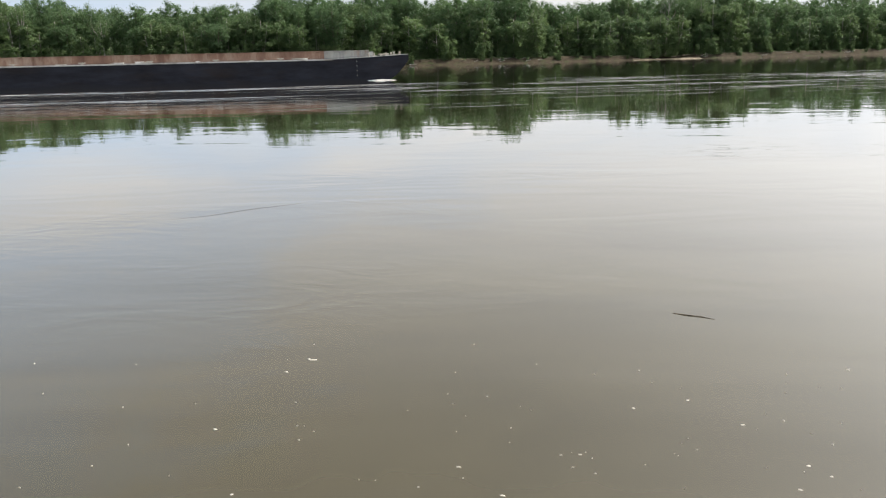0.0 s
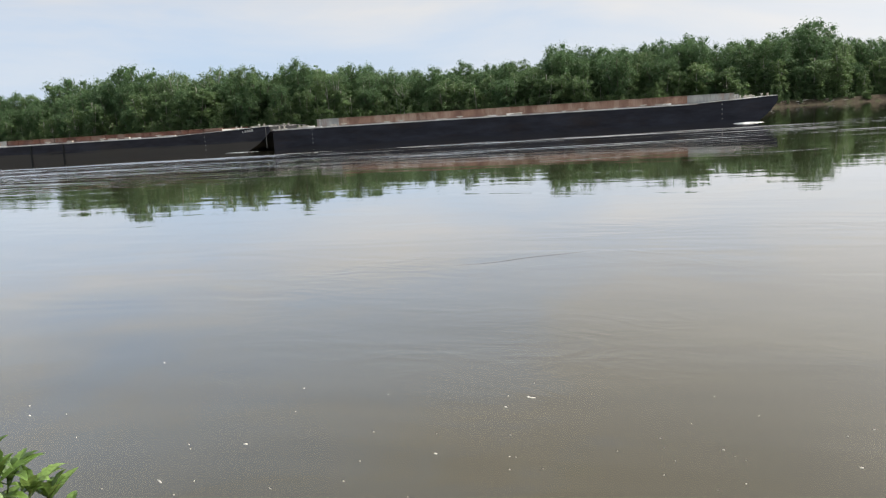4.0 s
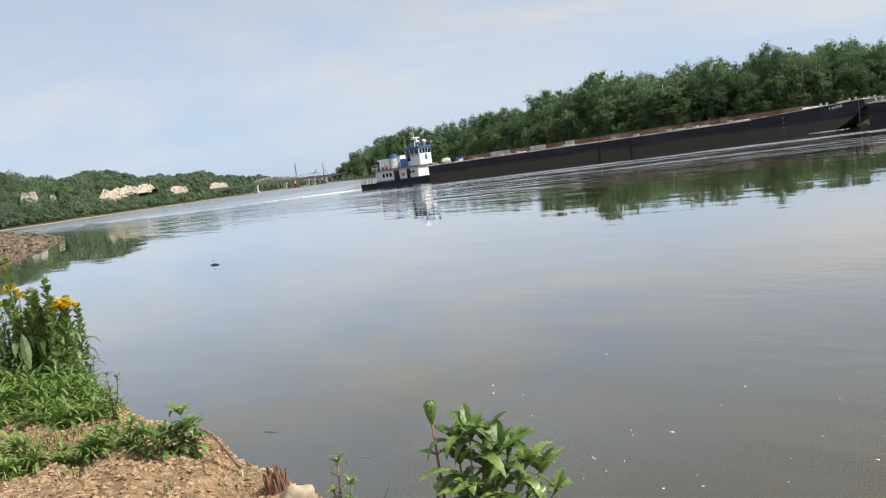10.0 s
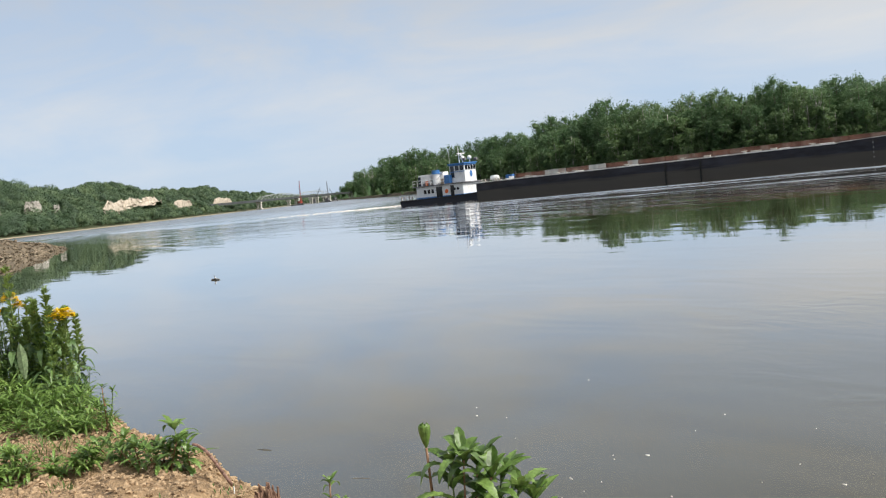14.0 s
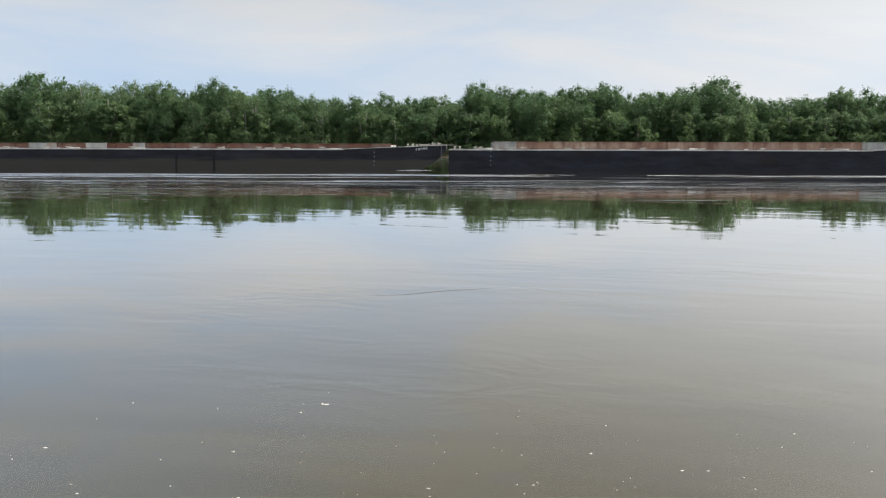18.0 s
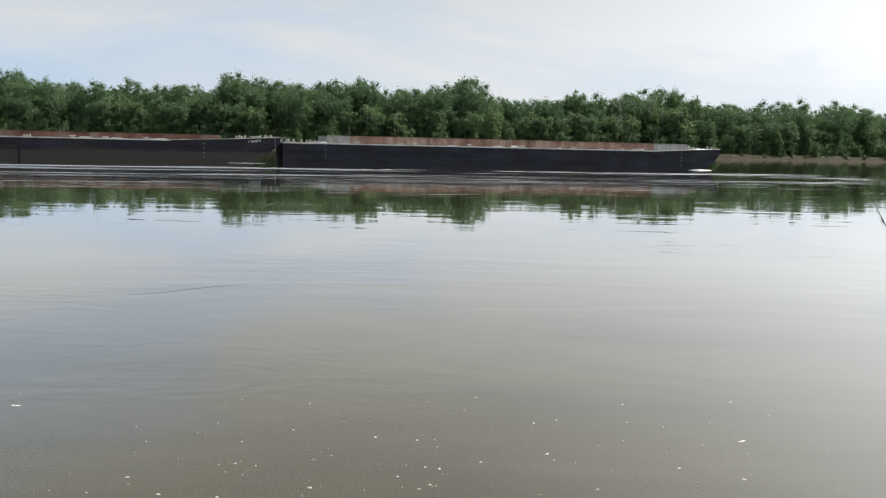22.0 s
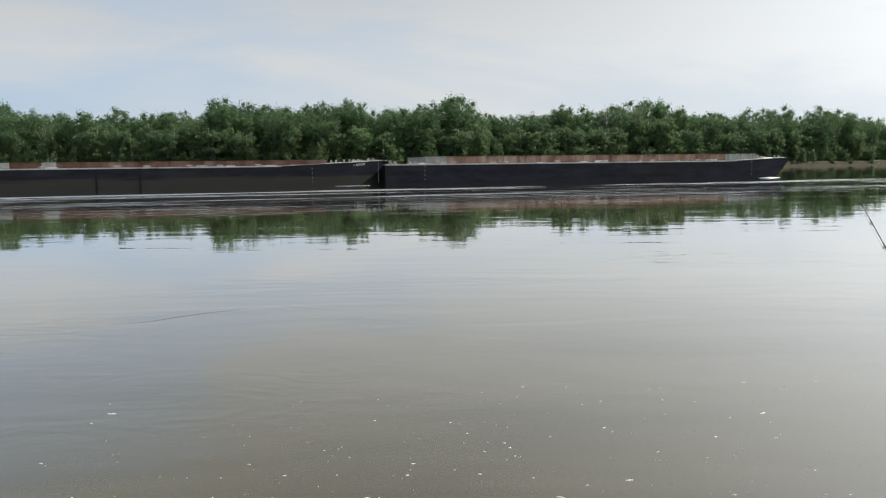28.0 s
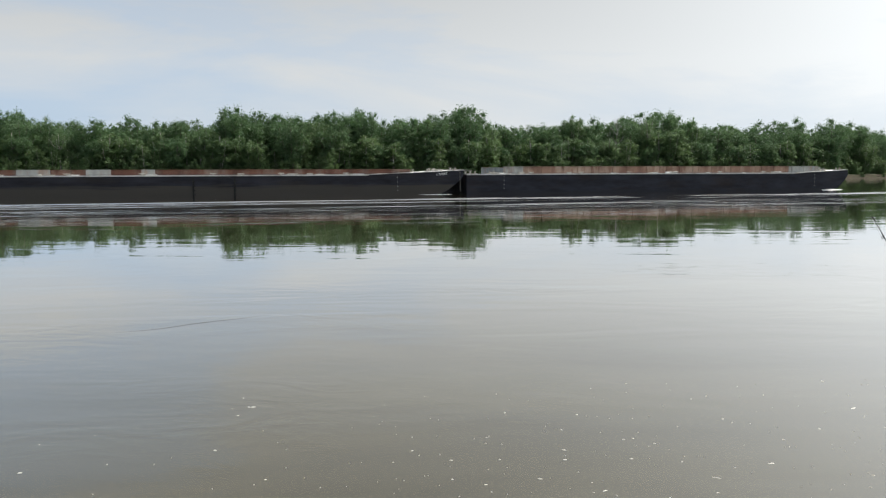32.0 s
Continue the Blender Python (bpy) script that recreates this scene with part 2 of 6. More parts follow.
def water_material():
    """Silty river water: brown body under a clear, faintly rippled face; calm and ruffled patches drawn out along the current."""
    m = bpy.data.materials.new("river_water")
    m.use_nodes = True
    n, l = m.node_tree.nodes, m.node_tree.links
    p = n["Principled BSDF"]
    co = n.new("ShaderNodeTexCoord")

    def wave(scale, stretch, detail, turn=15.7, rough=0.5, distort=0.0):
        mp, no = n.new("ShaderNodeMapping"), n.new("ShaderNodeTexNoise")
        mp.inputs["Scale"].default_value = stretch
        mp.inputs["Rotation"].default_value = (0, 0, radians(-turn))
        l.new(co.outputs["Object"], mp.inputs["Vector"])
        l.new(mp.outputs["Vector"], no.inputs["Vector"])
        no.inputs["Scale"].default_value, no.inputs["Detail"].default_value = scale, detail
        no.inputs["Roughness"].default_value, no.inputs["Distortion"].default_value = rough, distort
        return no.outputs["Fac"]

    def ramp(fac, a, b, lo, hi):
        r = n.new("ShaderNodeMapRange")
        r.inputs["From Min"].default_value, r.inputs["From Max"].default_value = a, b
        r.inputs["To Min"].default_value, r.inputs["To Max"].default_value = lo, hi
        l.new(fac, r.inputs["Value"])
        return r.outputs["Result"]

    def times(a, b):
        x = n.new("ShaderNodeMath")
        x.operation = "MULTIPLY"
        l.new(a, x.inputs[0])
        if isinstance(b, float):
            x.inputs[1].default_value = b
        else:
            l.new(b, x.inputs[1])
        return x.outputs[0]

    def plus(a, b):
        x = n.new("ShaderNodeMath")
        l.new(a, x.inputs[0])
        l.new(b, x.inputs[1])
        return x.outputs[0]

    patches = ramp(wave(0.05, (0.35, 1, 1), 3.0), 0.42, 0.62, 0.12, 1.0)
    swell = plus(times(wave(0.5, (0.4, 1, 1), 2.0, 12.0, 0.5, 0.8), 0.0075), times(wave(0.16, (0.5, 1, 1), 2.0), 0.010))
    ripple = times(times(wave(1.7, (0.55, 1, 1), 3.0, -8.0, 0.5, 1.8), ramp(wave(0.17, (0.6, 1, 1), 3.0, 10.0, 0.5, 0.8), 0.5, 0.66, 0.06, 1.0)), 0.013)
    fine = times(times(wave(4.0, (0.16, 1, 1), 1.0, 6.0, 0.4, 0.2), patches), 0.0004)
    reach = n.new("ShaderNodeVectorMath")
    reach.operation = "LENGTH"
    l.new(co.outputs["Object"], reach.inputs[0])
    # the small ripples of the bank's eddy die out over the open water
    ripple = times(times(ripple, ramp(reach.outputs["Value"], 13.0, 26.0, 1.0, 0.08)), ramp(reach.outputs["Value"], 6.0, 9.0, 0.05, 1.0))
    # short ripples of the open channel break the edges of what it mirrors
    swell = plus(swell, times(times(wave(0.7, (0.2, 1, 1), 2.0, 13.0, 0.5, 0.4), ramp(reach.outputs["Value"], 24.0, 36.0, 0.0, 1.0)), 0.0032))
    fine = times(fine, ramp(reach.outputs["Value"], 5.0, 12.0, 1.0, 0.0))
    # upstream the open river is wind-ruffled
    open_co = n.new("ShaderNodeSeparateXYZ")
    l.new(co.outputs["Object"], open_co.inputs[0])
    ripple = times(ripple, ramp(open_co.outputs["X"], -8.0, -3.5, 0.08, 1.0))
    windy = ramp(plus(open_co.outputs["X"], times(wave(0.012, (0.3, 1, 1), 3.0, -25.0), 40.0)), 0.0, -60.0, 0.0, 1.0)
    windy = times(windy, ramp(open_co.outputs["Y"], 14.0, 34.0, 0.0, 1.0))
    fine = plus(fine, times(times(wave(0.35, (0.22, 1, 1), 4.0, 75.0, 0.6, 0.3), windy), 0.22))
    # the channel that the tow has ruffled: long narrow furrows along it
    sp, mp = n.new("ShaderNodeSeparateXYZ"), n.new("ShaderNodeMapping")
    mp.inputs["Rotation"].default_value = (0, 0, radians(-15.7))
    l.new(co.outputs["Object"], mp.inputs["Vector"])
    l.new(mp.outputs["Vector"], sp.inputs[0])
    band = ramp(plus(sp.outputs["Y"], times(wave(0.03, (0.3, 1, 1), 3.0), 40.0)), 56.0, 78.0, 0.0, 1.0)
    furrow = times(times(wave(0.22, (0.05, 1, 1), 5.0, 15.7, 0.6, 0.3), band), 0.011)
    chop = times(times(wave(0.34, (0.09, 1, 1), 4.0, 15.7, 0.65, 0.2), band), 0.013)
    swell = plus(swell, plus(furrow, chop))
    # ripples too small to tell apart: the ruffled reaches mirror less sharply
    ruffled = plus(times(times(windy, ramp(reach.outputs["Value"], 110.0, 320.0, 0.0, 1.0)), 0.24), times(band, 0.012))
    haze = n.new("ShaderNodeMath")
    haze.inputs[1].default_value = 0.02
    l.new(ruffled, haze.inputs[0])
    l.new(haze.outputs[0], p.inputs["Roughness"])
    l.new(haze.outputs[0], p.inputs["Coat Roughness"])
    bu = n.new("ShaderNodeBump")
    bu.inputs["Strength"].default_value, bu.inputs["Distance"].default_value = 1.0, 1.0
    l.new(plus(plus(swell, ripple), fine), bu.inputs["Height"])
    l.new(bu.outputs["Normal"], p.inputs["Normal"])
    silt = n.new("ShaderNodeValToRGB")
    silt.color_ramp.elements[0].position, silt.color_ramp.elements[1].position = 0.35, 0.7
    silt.color_ramp.elements[0].color, silt.color_ramp.elements[1].color = (0.055, 0.048, 0.0265, 1), (0.086, 0.0745, 0.042, 1)
    l.new(wave(0.4, (0.5, 1, 1), 4.0, 20.0, 0.55, 1.0), silt.inputs["Fac"])
    l.new(silt.outputs["Color"], p.inputs["Base Color"])
    p.inputs["IOR"].default_value, p.inputs["Coat Weight"].default_value, p.inputs["Coat IOR"].default_value = 1.34, 1.0, 1.333
    l.new(bu.outputs["Normal"], p.inputs["Coat Normal"])
    return m


M_WATER = water_material()
M_FOAM = surface("foam", (0.78, 0.77, 0.72), (0.9, 0.9, 0.88), 0.8, 8.0, bump=0.02, bump_scale=6.0)
M_FLECK = surface("fleck", (0.66, 0.62, 0.54), (0.9, 0.88, 0.82), 0.8, 30.0)
M_SAND = surface("river_sand", (0.30, 0.24, 0.17), (0.44, 0.36, 0.27), 0.9, 0.6, bump=0.15, bump_scale=1.5, c=(0.16, 0.13, 0.09), c_scale=0.15)
M_MUD = surface("bank_mud", (0.032, 0.026, 0.018), (0.085, 0.066, 0.045), 0.95, 0.8, bump=0.2, bump_scale=1.2, c=(0.055, 0.075, 0.03), c_scale=0.3, c_amount=0.85, spec=0.15)
M_FLOOR = surface("forest_floor", (0.045, 0.06, 0.025), (0.09, 0.10, 0.045), 0.95, 0.3, bump=0.3, bump_scale=0.8)
# dark stains of the earth, deepened in colour to stand for shaded crevices
M_SOIL = surface("bank_soil", (0.21, 0.135, 0.070), (0.39, 0.265, 0.148), 0.95, 14.0, bump=0.05, bump_scale=30.0, c=(0.11, 0.072, 0.042), c_scale=8.0, c_amount=0.75)
M_CLOD = surface("soil_clod", (0.22, 0.142, 0.075), (0.42, 0.29, 0.165), 0.95, 2.5, vary=0.16, bump=0.02, bump_scale=5.0)
M_CRUMB = surface("soil_crumb", (0.14, 0.092, 0.05), (0.48, 0.34, 0.205), 0.95, 30.0)
M_BOULDER = surface("quarry_rock", (0.10, 0.075, 0.05), (0.27, 0.215, 0.145), 0.9, 1.2, bump=0.006, bump_scale=5.0, c=(0.09, 0.075, 0.055), c_scale=0.9, vary=0.35)
M_ROCK = surface("dike_rock", (0.10, 0.078, 0.052), (0.24, 0.19, 0.13), 0.9, 1.6, bump=0.05, bump_scale=6.0, c=(0.11, 0.09, 0.065), c_scale=0.7, vary=0.35)
M_DRYROCK = surface("pale_quarry_rock", (0.20, 0.16, 0.11), (0.38, 0.31, 0.22), 0.9, 1.5, bump=0.02, bump_scale=6.0, vary=0.3)
M_STONE = surface("pale_stone", (0.36, 0.29, 0.2), (0.5, 0.42, 0.31), 0.85, 12.0, bump=0.008, bump_scale=30.0, c=(0.36, 0.28, 0.19), c_scale=5.0)
M_CLIFF = surface("limestone", (0.28, 0.235, 0.185), (0.66, 0.57, 0.46), 0.9, 0.3, bump=0.6, bump_scale=0.4, c=(0.10, 0.10, 0.07), c_scale=0.16, c_amount=0.95, stretch=(1.0, 1.0, 0.7))
M_CLIFFGREY = surface("grey_limestone", (0.20, 0.185, 0.16), (0.42, 0.39, 0.35), 0.9, 0.35, bump=0.6, bump_scale=0.4, c=(0.09, 0.10, 0.06), c_scale=0.14, c_amount=0.9, stretch=(0.8, 0.8, 1.3))
M_BARK = surface("bark", (0.10, 0.085, 0.065), (0.22, 0.195, 0.16), 0.9, 3.0, bump=0.03, bump_scale=8.0, stretch=(1, 1, 0.2))
M_PALE = surface("pale_bark", (0.34, 0.32, 0.28), (0.56, 0.54, 0.49), 0.85, 2.0, bump=0.02, bump_scale=8.0, stretch=(1, 1, 0.3))
M_LEAF = foliage("woodland_leaf", (0.062, 0.121, 0.054), (0.113, 0.197, 0.086), (0.185, 0.278, 0.121), 0.46, clump=0.3, single=0.35)
M_SHRUB = foliage("willow_leaf", (0.098, 0.162, 0.067), (0.158, 0.243, 0.099), (0.224, 0.315, 0.128), 0.46, clump=0.3, single=0.35)
M_PALELEAF = foliage("cottonwood_leaf", (0.084, 0.149, 0.066), (0.149, 0.233, 0.101), (0.233, 0.324, 0.142), 0.46, clump=0.3, single=0.35)
# the darker bluff tones have some blue-grey of the distance haze mixed in
M_HILL = foliage("bluff_leaf", (0.024, 0.052, 0.032), (0.070, 0.120, 0.058), (0.165, 0.225, 0.098), 0.3, clump=0.06, single=0.05)


# ---- building helpers ----
def part(name, bm, material, parent=None, label="", smooth=False):
    me = bpy.data.meshes.new(name)
    bm.to_mesh(me)
    bm.free()
    for m in material if isinstance(material, (list, tuple)) else [material]:
        me.materials.append(m)
    if smooth:
        me.polygons.foreach_set("use_smooth", [True] * len(me.polygons))
    ob = new(name, me)
    if parent:
        ob.parent = parent
    if label:
        tagged(ob, label)
    return ob


def sheet(name, verts, faces, material, parent=None, smooth=False):
    me = bpy.data.meshes.new(name)
    me.from_pydata(verts, [], faces)
    for m in material if isinstance(material, (list, tuple)) else [material]:
        me.materials.append(m)
    if smooth:
        me.polygons.foreach_set("use_smooth", [True] * len(me.polygons))
    ob = new(name, me)
    if parent:
        ob.parent = parent
    return ob


def box(bm, x0, x1, y0, y1, z0, z1, bevel=0.0, m=None):
    r = bmesh.ops.create_cube(bm, size=1.0)
    t = Matrix.Translation(((x0 + x1) / 2, (y0 + y1) / 2, (z0 + z1) / 2)) @ Matrix.Diagonal((abs(x1 - x0), abs(y1 - y0), abs(z1 - z0), 1))
    bmesh.ops.transform(bm, matrix=(m @ t) if m else t, verts=r["verts"])
    if bevel:
        ed = list({e for v in r["verts"] for e in v.link_edges})
        bmesh.ops.bevel(bm, geom=ed, offset=bevel, segments=2, profile=0.7, affect="EDGES")


def rod(bm, p0, p1, r0, r1=None, n=8):
    p0, p1 = Vector(p0), Vector(p1)
    d = p1 - p0
    m = Matrix.Translation((p0 + p1) / 2) @ d.to_track_quat("Z", "Y").to_matrix().to_4x4()
    bmesh.ops.create_cone(bm, cap_ends=True, segments=n, radius1=r0, radius2=r0 if r1 is None else r1, depth=d.length, matrix=m)


def ball(bm, c, r, n=1, squash=(1, 1, 1)):
    bmesh.ops.create_icosphere(bm, subdivisions=n, radius=r, matrix=Matrix.Translation(c) @ Matrix.Diagonal((*squash, 1)))


def prism(bm, profile, y0, y1):
    """A profile in x, z drawn out along y."""
    a = [bm.verts.new((x, y0, z)) for x, z in profile]
    b = [bm.verts.new((x, y1, z)) for x, z in profile]
    bm.faces.new(a)
    bm.faces.new(b[::-1])
    for i in range(len(a)):
        j = (i + 1) % len(a)
        bm.faces.new((a[j], a[i], b[i], b[j]))
    bmesh.ops.recalc_face_normals(bm, faces=bm.faces)


def empty(name, x=0.0, y=0.0, z=0.0, rz=0.0):
    ob = new(name)
    ob.matrix_world = pose(x, y, z, 0, 0, rz)
    return ob


def line(points, x):
    return float(np.interp(x, [p[0] for p in points], [p[1] for p in points]))


def hill(x, y, s, seed=0.0):
    return noise.noise(Vector((x / s, y / s, seed)))


# ---- the river ----
size = 4600
water = sheet("water", [(-size, -size, 0), (size, -size, 0), (size, size, 0), (-size, size, 0)], [(0, 1, 2, 3)], M_WATER)
tagged(water, "wide calm brown river under a hazy sky", "river", kind="structure")
bed = sheet("river_bed", [(-size, -size, -4), (size, -size, -4), (size, size, -4), (-size, size, -4)], [(0, 1, 2, 3)], M_MUD)
tagged(bed, "muddy bed of the river", "ground", kind="structure")

EYE = 2.25

# ---- the wooded far bank ----
SHORE = [(-2600, 1330), (-1250, 705), (-900, 525), (-640, 390), (-430, 305), (-245, 276), (-80, 302), (100, 372), (215, 430), (420, 540), (800, 720), (2600, 1500)]


def shore(x):
    return line(SHORE, x) + 5 * hill(x, 0, 60, 3.1) + 2 * hill(x, 0, 17, 5.2)


verts, faces, cols = [], [], [(-3, -0.8), (0, 0.02), (1.2, 0.35), (2.8, 1.0), (5.5, 2.2), (16, 2.8), (60, 3.0), (1500, 3.0)]
xs = [-2600 + 25 * i for i in range(40)] + [-1600 + 6 * i for i in range(390)] + [740 + 30 * i for i in range(62)]
for i, x in enumerate(xs):
    flat = math.exp(-((x - 72) / 15) ** 2)  # a sand bar
    for off, z in cols:
        o = off + 7 * flat * (0 < off < 20)
        zz = z + (0.35 * hill(x, off, 7, 1.0) + 0.2 * hill(x, off, 2.5, 8.0)) * (0 < off < 60) - 0.5 * flat * (1 < off < 6) * z
        verts.append((x, shore(x) + o, zz))
for i in range(len(xs) - 1):
    for j in range(len(cols) - 1):
        a = i * len(cols) + j
        faces.append((a, a + len(cols), a + len(cols) + 1, a + 1))
far_bank = sheet("ground_far_bank", verts, faces, [M_SAND, M_MUD, M_FLOOR], smooth=True)
for k, f in enumerate(far_bank.data.polygons):
    j = k % (len(cols) - 1)
    bar = abs(f.center.x - 72) < 15
    f.material_index = (0 if bar and j < 3 else 1) if j < 4 else 2
tagged(far_bank, "low sandy mud bank rising to woodland floor", "river bank", kind="structure")


def leaf_cloud(rng, lobes, count, size, hearts):
    """A crown: leaf sprays scattered over lobes (centre, radius, squash), and some broad sprays in the heart of each that keep the light out."""
    cen = np.array([c for c, r, s in lobes])
    rad = np.array([r for c, r, s in lobes])
    sq = np.array([s for c, r, s in lobes])
    weight = rad ** 2 / (rad ** 2).sum()
    k = rng.choice(len(lobes), count, p=weight)
    d = rng.normal(size=(count, 3))
    d /= np.linalg.norm(d, axis=1)[:, None]
    reach = rad[k] * (0.15 + 0.95 * rng.random(count) ** 0.6) * np.where(rng.random(count) < 0.15, 1.35, 1.0)
    p = cen[k] + d * reach[:, None] * np.stack((np.ones(count), np.ones(count), sq[k]), 1)
    q = size * rng.uniform(0.5, 1.3, count)
    if hearts:
        m = len(lobes) * hearts
        h = np.repeat(np.arange(len(lobes)), hearts)
        dh = rng.normal(size=(m, 3))
        dh /= np.linalg.norm(dh, axis=1)[:, None]
        p = np.concatenate((p, cen[h] + dh * rad[h][:, None] * 0.4 * rng.random((m, 1))))
        d = np.concatenate((d, dh))
        q = np.concatenate((q, rad[h] * rng.uniform(0.35, 0.6, m)))
    n = len(p)
    nrm = 0.7 * d + rng.normal(size=(n, 3)) * 0.6
    nrm /= np.linalg.norm(nrm, axis=1)[:, None]
    a = np.cross(nrm, rng.normal(size=(n, 3)))
    a /= np.linalg.norm(a, axis=1)[:, None] + 1e-9
    b = np.cross(nrm, a)
    a, b, e = a * q[:, None], b * (q * rng.uniform(0.5, 0.9, n))[:, None], nrm * q[:, None]
    v = np.stack((p - a, p - 0.2 * a + b + 0.15 * e, p + a, p + 0.15 * a - b + 0.2 * e), 1).reshape(-1, 3)
    return v.tolist(), np.arange(4 * n).reshape(-1, 4).tolist()


def tree_kind(seed, height, spread, bare, count, material, bark=None, size=0.3, leaders=4, lobes_each=20, slim=0.55, hearts=4):
    """A broad-leaved tree: a tapered trunk that forks into leaders, each with limbs and its own uneven head of leaf clumps. The thing's base is at z = 0."""
    rng = np.random.default_rng(seed)
    root = empty("tree", 0, 0, -500)
    bm = bmesh.new()
    r0 = height * 0.013
    lean = Vector((*(rng.normal(size=2) * height * 0.02), 0))
    fork = Vector((lean.x * 0.4, lean.y * 0.4, height * (bare + 0.06)))
    rod(bm, (0, 0, 0), fork * 0.5, r0 * 1.15, r0 * 0.95, 8)
    rod(bm, fork * 0.5, fork, r0 * 0.95, r0 * 0.8, 8)
    lobes = []
    for i in range(leaders):
        an = i * 6.283 / leaders + rng.uniform(-0.5, 0.5)
        out = spread * (0.12 if i == 0 else rng.uniform(0.42, 0.72))
        tip = Vector((lean.x + math.cos(an) * out, lean.y + math.sin(an) * out, height * (0.985 if i == 0 else rng.uniform(0.84, 0.97))))
        mid = fork.lerp(tip, 0.5) + Vector((math.cos(an), math.sin(an), 0)) * out * 0.16
        rod(bm, fork, mid, r0 * 0.6, r0 * 0.4, 6)
        rod(bm, mid, tip, r0 * 0.4, 0.03, 5)
        wide = spread * slim * (1.15 if i == 0 else rng.uniform(0.75, 1.0))
        low = height * bare
        for j in range(lobes_each):
            u = (j + rng.random()) / lobes_each
            z = low + (tip.z - low) * u
            ring = wide * (1 - u ** 3.2) ** 0.55 * min(1.0, 0.5 + 1.2 * u) * math.sqrt(rng.uniform(0.06, 1.0))
            t = min(1.0, max(0.0, (z - fork.z) / (tip.z - fork.z)))
            axis = fork.lerp(mid, t * 2) if t < 0.5 else mid.lerp(tip, t * 2 - 1)
            b = j * 2.4 + rng.uniform(-0.8, 0.8)
            c = Vector((axis.x + math.cos(b) * ring, axis.y + math.sin(b) * ring, z))
            r = spread * rng.uniform(0.15, 0.27) * (1.08 - 0.16 * u)
            if j % 2 == 0:
                rod(bm, Vector((axis.x, axis.y, max(height * 0.08, z - 0.7 * ring - 0.6))), c, r0 * 0.2, 0.025, 4)
            c.z = min(c.z, tip.z - 0.6 * r)
            lobes.append((tuple(c), r, rng.uniform(0.85, 1.4)))
    part("trunk", bm, bark or M_BARK, root, smooth=True)
    v, f = leaf_cloud(rng, lobes, count, size, hearts)
    sheet("crown", v, f, material, root)
    return root


def bush_kind(seed, height, spread, count, material, size=0.3):
    """A willow or sapling thicket, leafy to the ground, on several thin upright stems."""
    rng = np.random.default_rng(seed)
    root = empty("shrub", 0, 0, -500)
    bm, lobes = bmesh.new(), []
    for i in range(8):
        a, reach = rng.uniform(0, 6.28), spread * rng.uniform(0.1, 0.8)
        tip = Vector((math.cos(a) * reach, math.sin(a) * reach, height * rng.uniform(0.5, 0.97)))
        foot = Vector((tip.x * 0.45, tip.y * 0.45, -0.3))
        rod(bm, foot, tip, 0.07, 0.02, 5)
        for j in range(7):
            u = (j + rng.random()) / 7
            c = foot.lerp(tip, u)
            r = spread * rng.uniform(0.16, 0.3) * (1.15 - 0.75 * u)
            lobes.append(((c.x + rng.normal() * 0.4, c.y + rng.normal() * 0.4, max(0.3, c.z)), r, rng.uniform(1.2, 2.2)))
    part("stem", bm, M_BARK, root)
    v, f = leaf_cloud(rng, lobes, count, size, 4)
    sheet("crown", v, f, material, root)
    return root


# (azimuth, height of the skyline) of the wood, in degrees as seen from the near bank
SKYLINE = [(-61.2, 0.5), (-60.5, 1.1), (-59.2, 1.8), (-57.6, 2.2), (-56, 2.5), (-52.2, 2.6), (-49.8, 3.0), (-47.6, 3.15), (-46.6, 3.7), (-44.5, 4.0), (-42, 4.35), (-39, 4.15), (-37, 4.15), (-34.2, 4.05), (-32.2, 4.6), (-30, 4.5), (-28.9, 3.9),
           (-27.3, 4.4), (-26.3, 3.7), (-24.6, 3.4), (-21.3, 3.8), (-18, 4.0), (-16.2, 3.8), (-13.3, 4.1), (-11, 4.5), (-9, 4.0), (-6.2, 4.1), (-3.9, 3.7), (-1.6, 3.9), (0.7, 4.3), (2.6, 4.0), (4.2, 3.2), (6, 3.6), (8.2, 4.0), (10, 3.5), (12.2, 3.8), (15.1, 3.8),
           (17.4, 3.1), (18.3, 3.4), (19.2, 3.0), (21, 3.2), (23.5, 3.1), (25.4, 3.0), (27, 2.5), (40, 2.2), (60, 1.8)]
KINDS = [tree_kind(10 + i, 26, 7.2 + 0.8 * (i % 3), 0.14 + 0.04 * (i % 3), 11000, M_LEAF, None, 0.25, 5 + i % 3, 19, 0.58) for i in range(8)]
PALE = [tree_kind(30 + i, 26, 6.2, 0.2, 9000, M_PALELEAF, M_PALE, 0.24, 4 + i % 2, 19, 0.58) for i in range(4)]
OPEN = [tree_kind(40 + i, 26, 6.6, 0.5, 4000, M_PALELEAF, M_PALE, 0.23, 6, 9, 0.48, 1) for i in range(3)]
YOUNG = [tree_kind(50 + i, 15, 3.4, 0.04, 4800, M_SHRUB if i % 2 else M_PALELEAF, M_PALE, 0.19, 2 + i % 2, 22, 0.6) for i in range(5)]
BUSHES = [bush_kind(60 + i, 9, 3.3, 3600, M_SHRUB, 0.21) for i in range(4)]
rng = random.Random(5)


def plant_tree(kind, x, y, z, s, label, group="trees of the far bank", wide=1.0):
    ob = copy_thing(kind, pose(x, y, z, rng.uniform(-2, 2), rng.uniform(-2, 2), rng.uniform(0, 360)))
    ob.scale = (s * wide, s * wide, s)
    return tagged(ob, label, "tree", group)


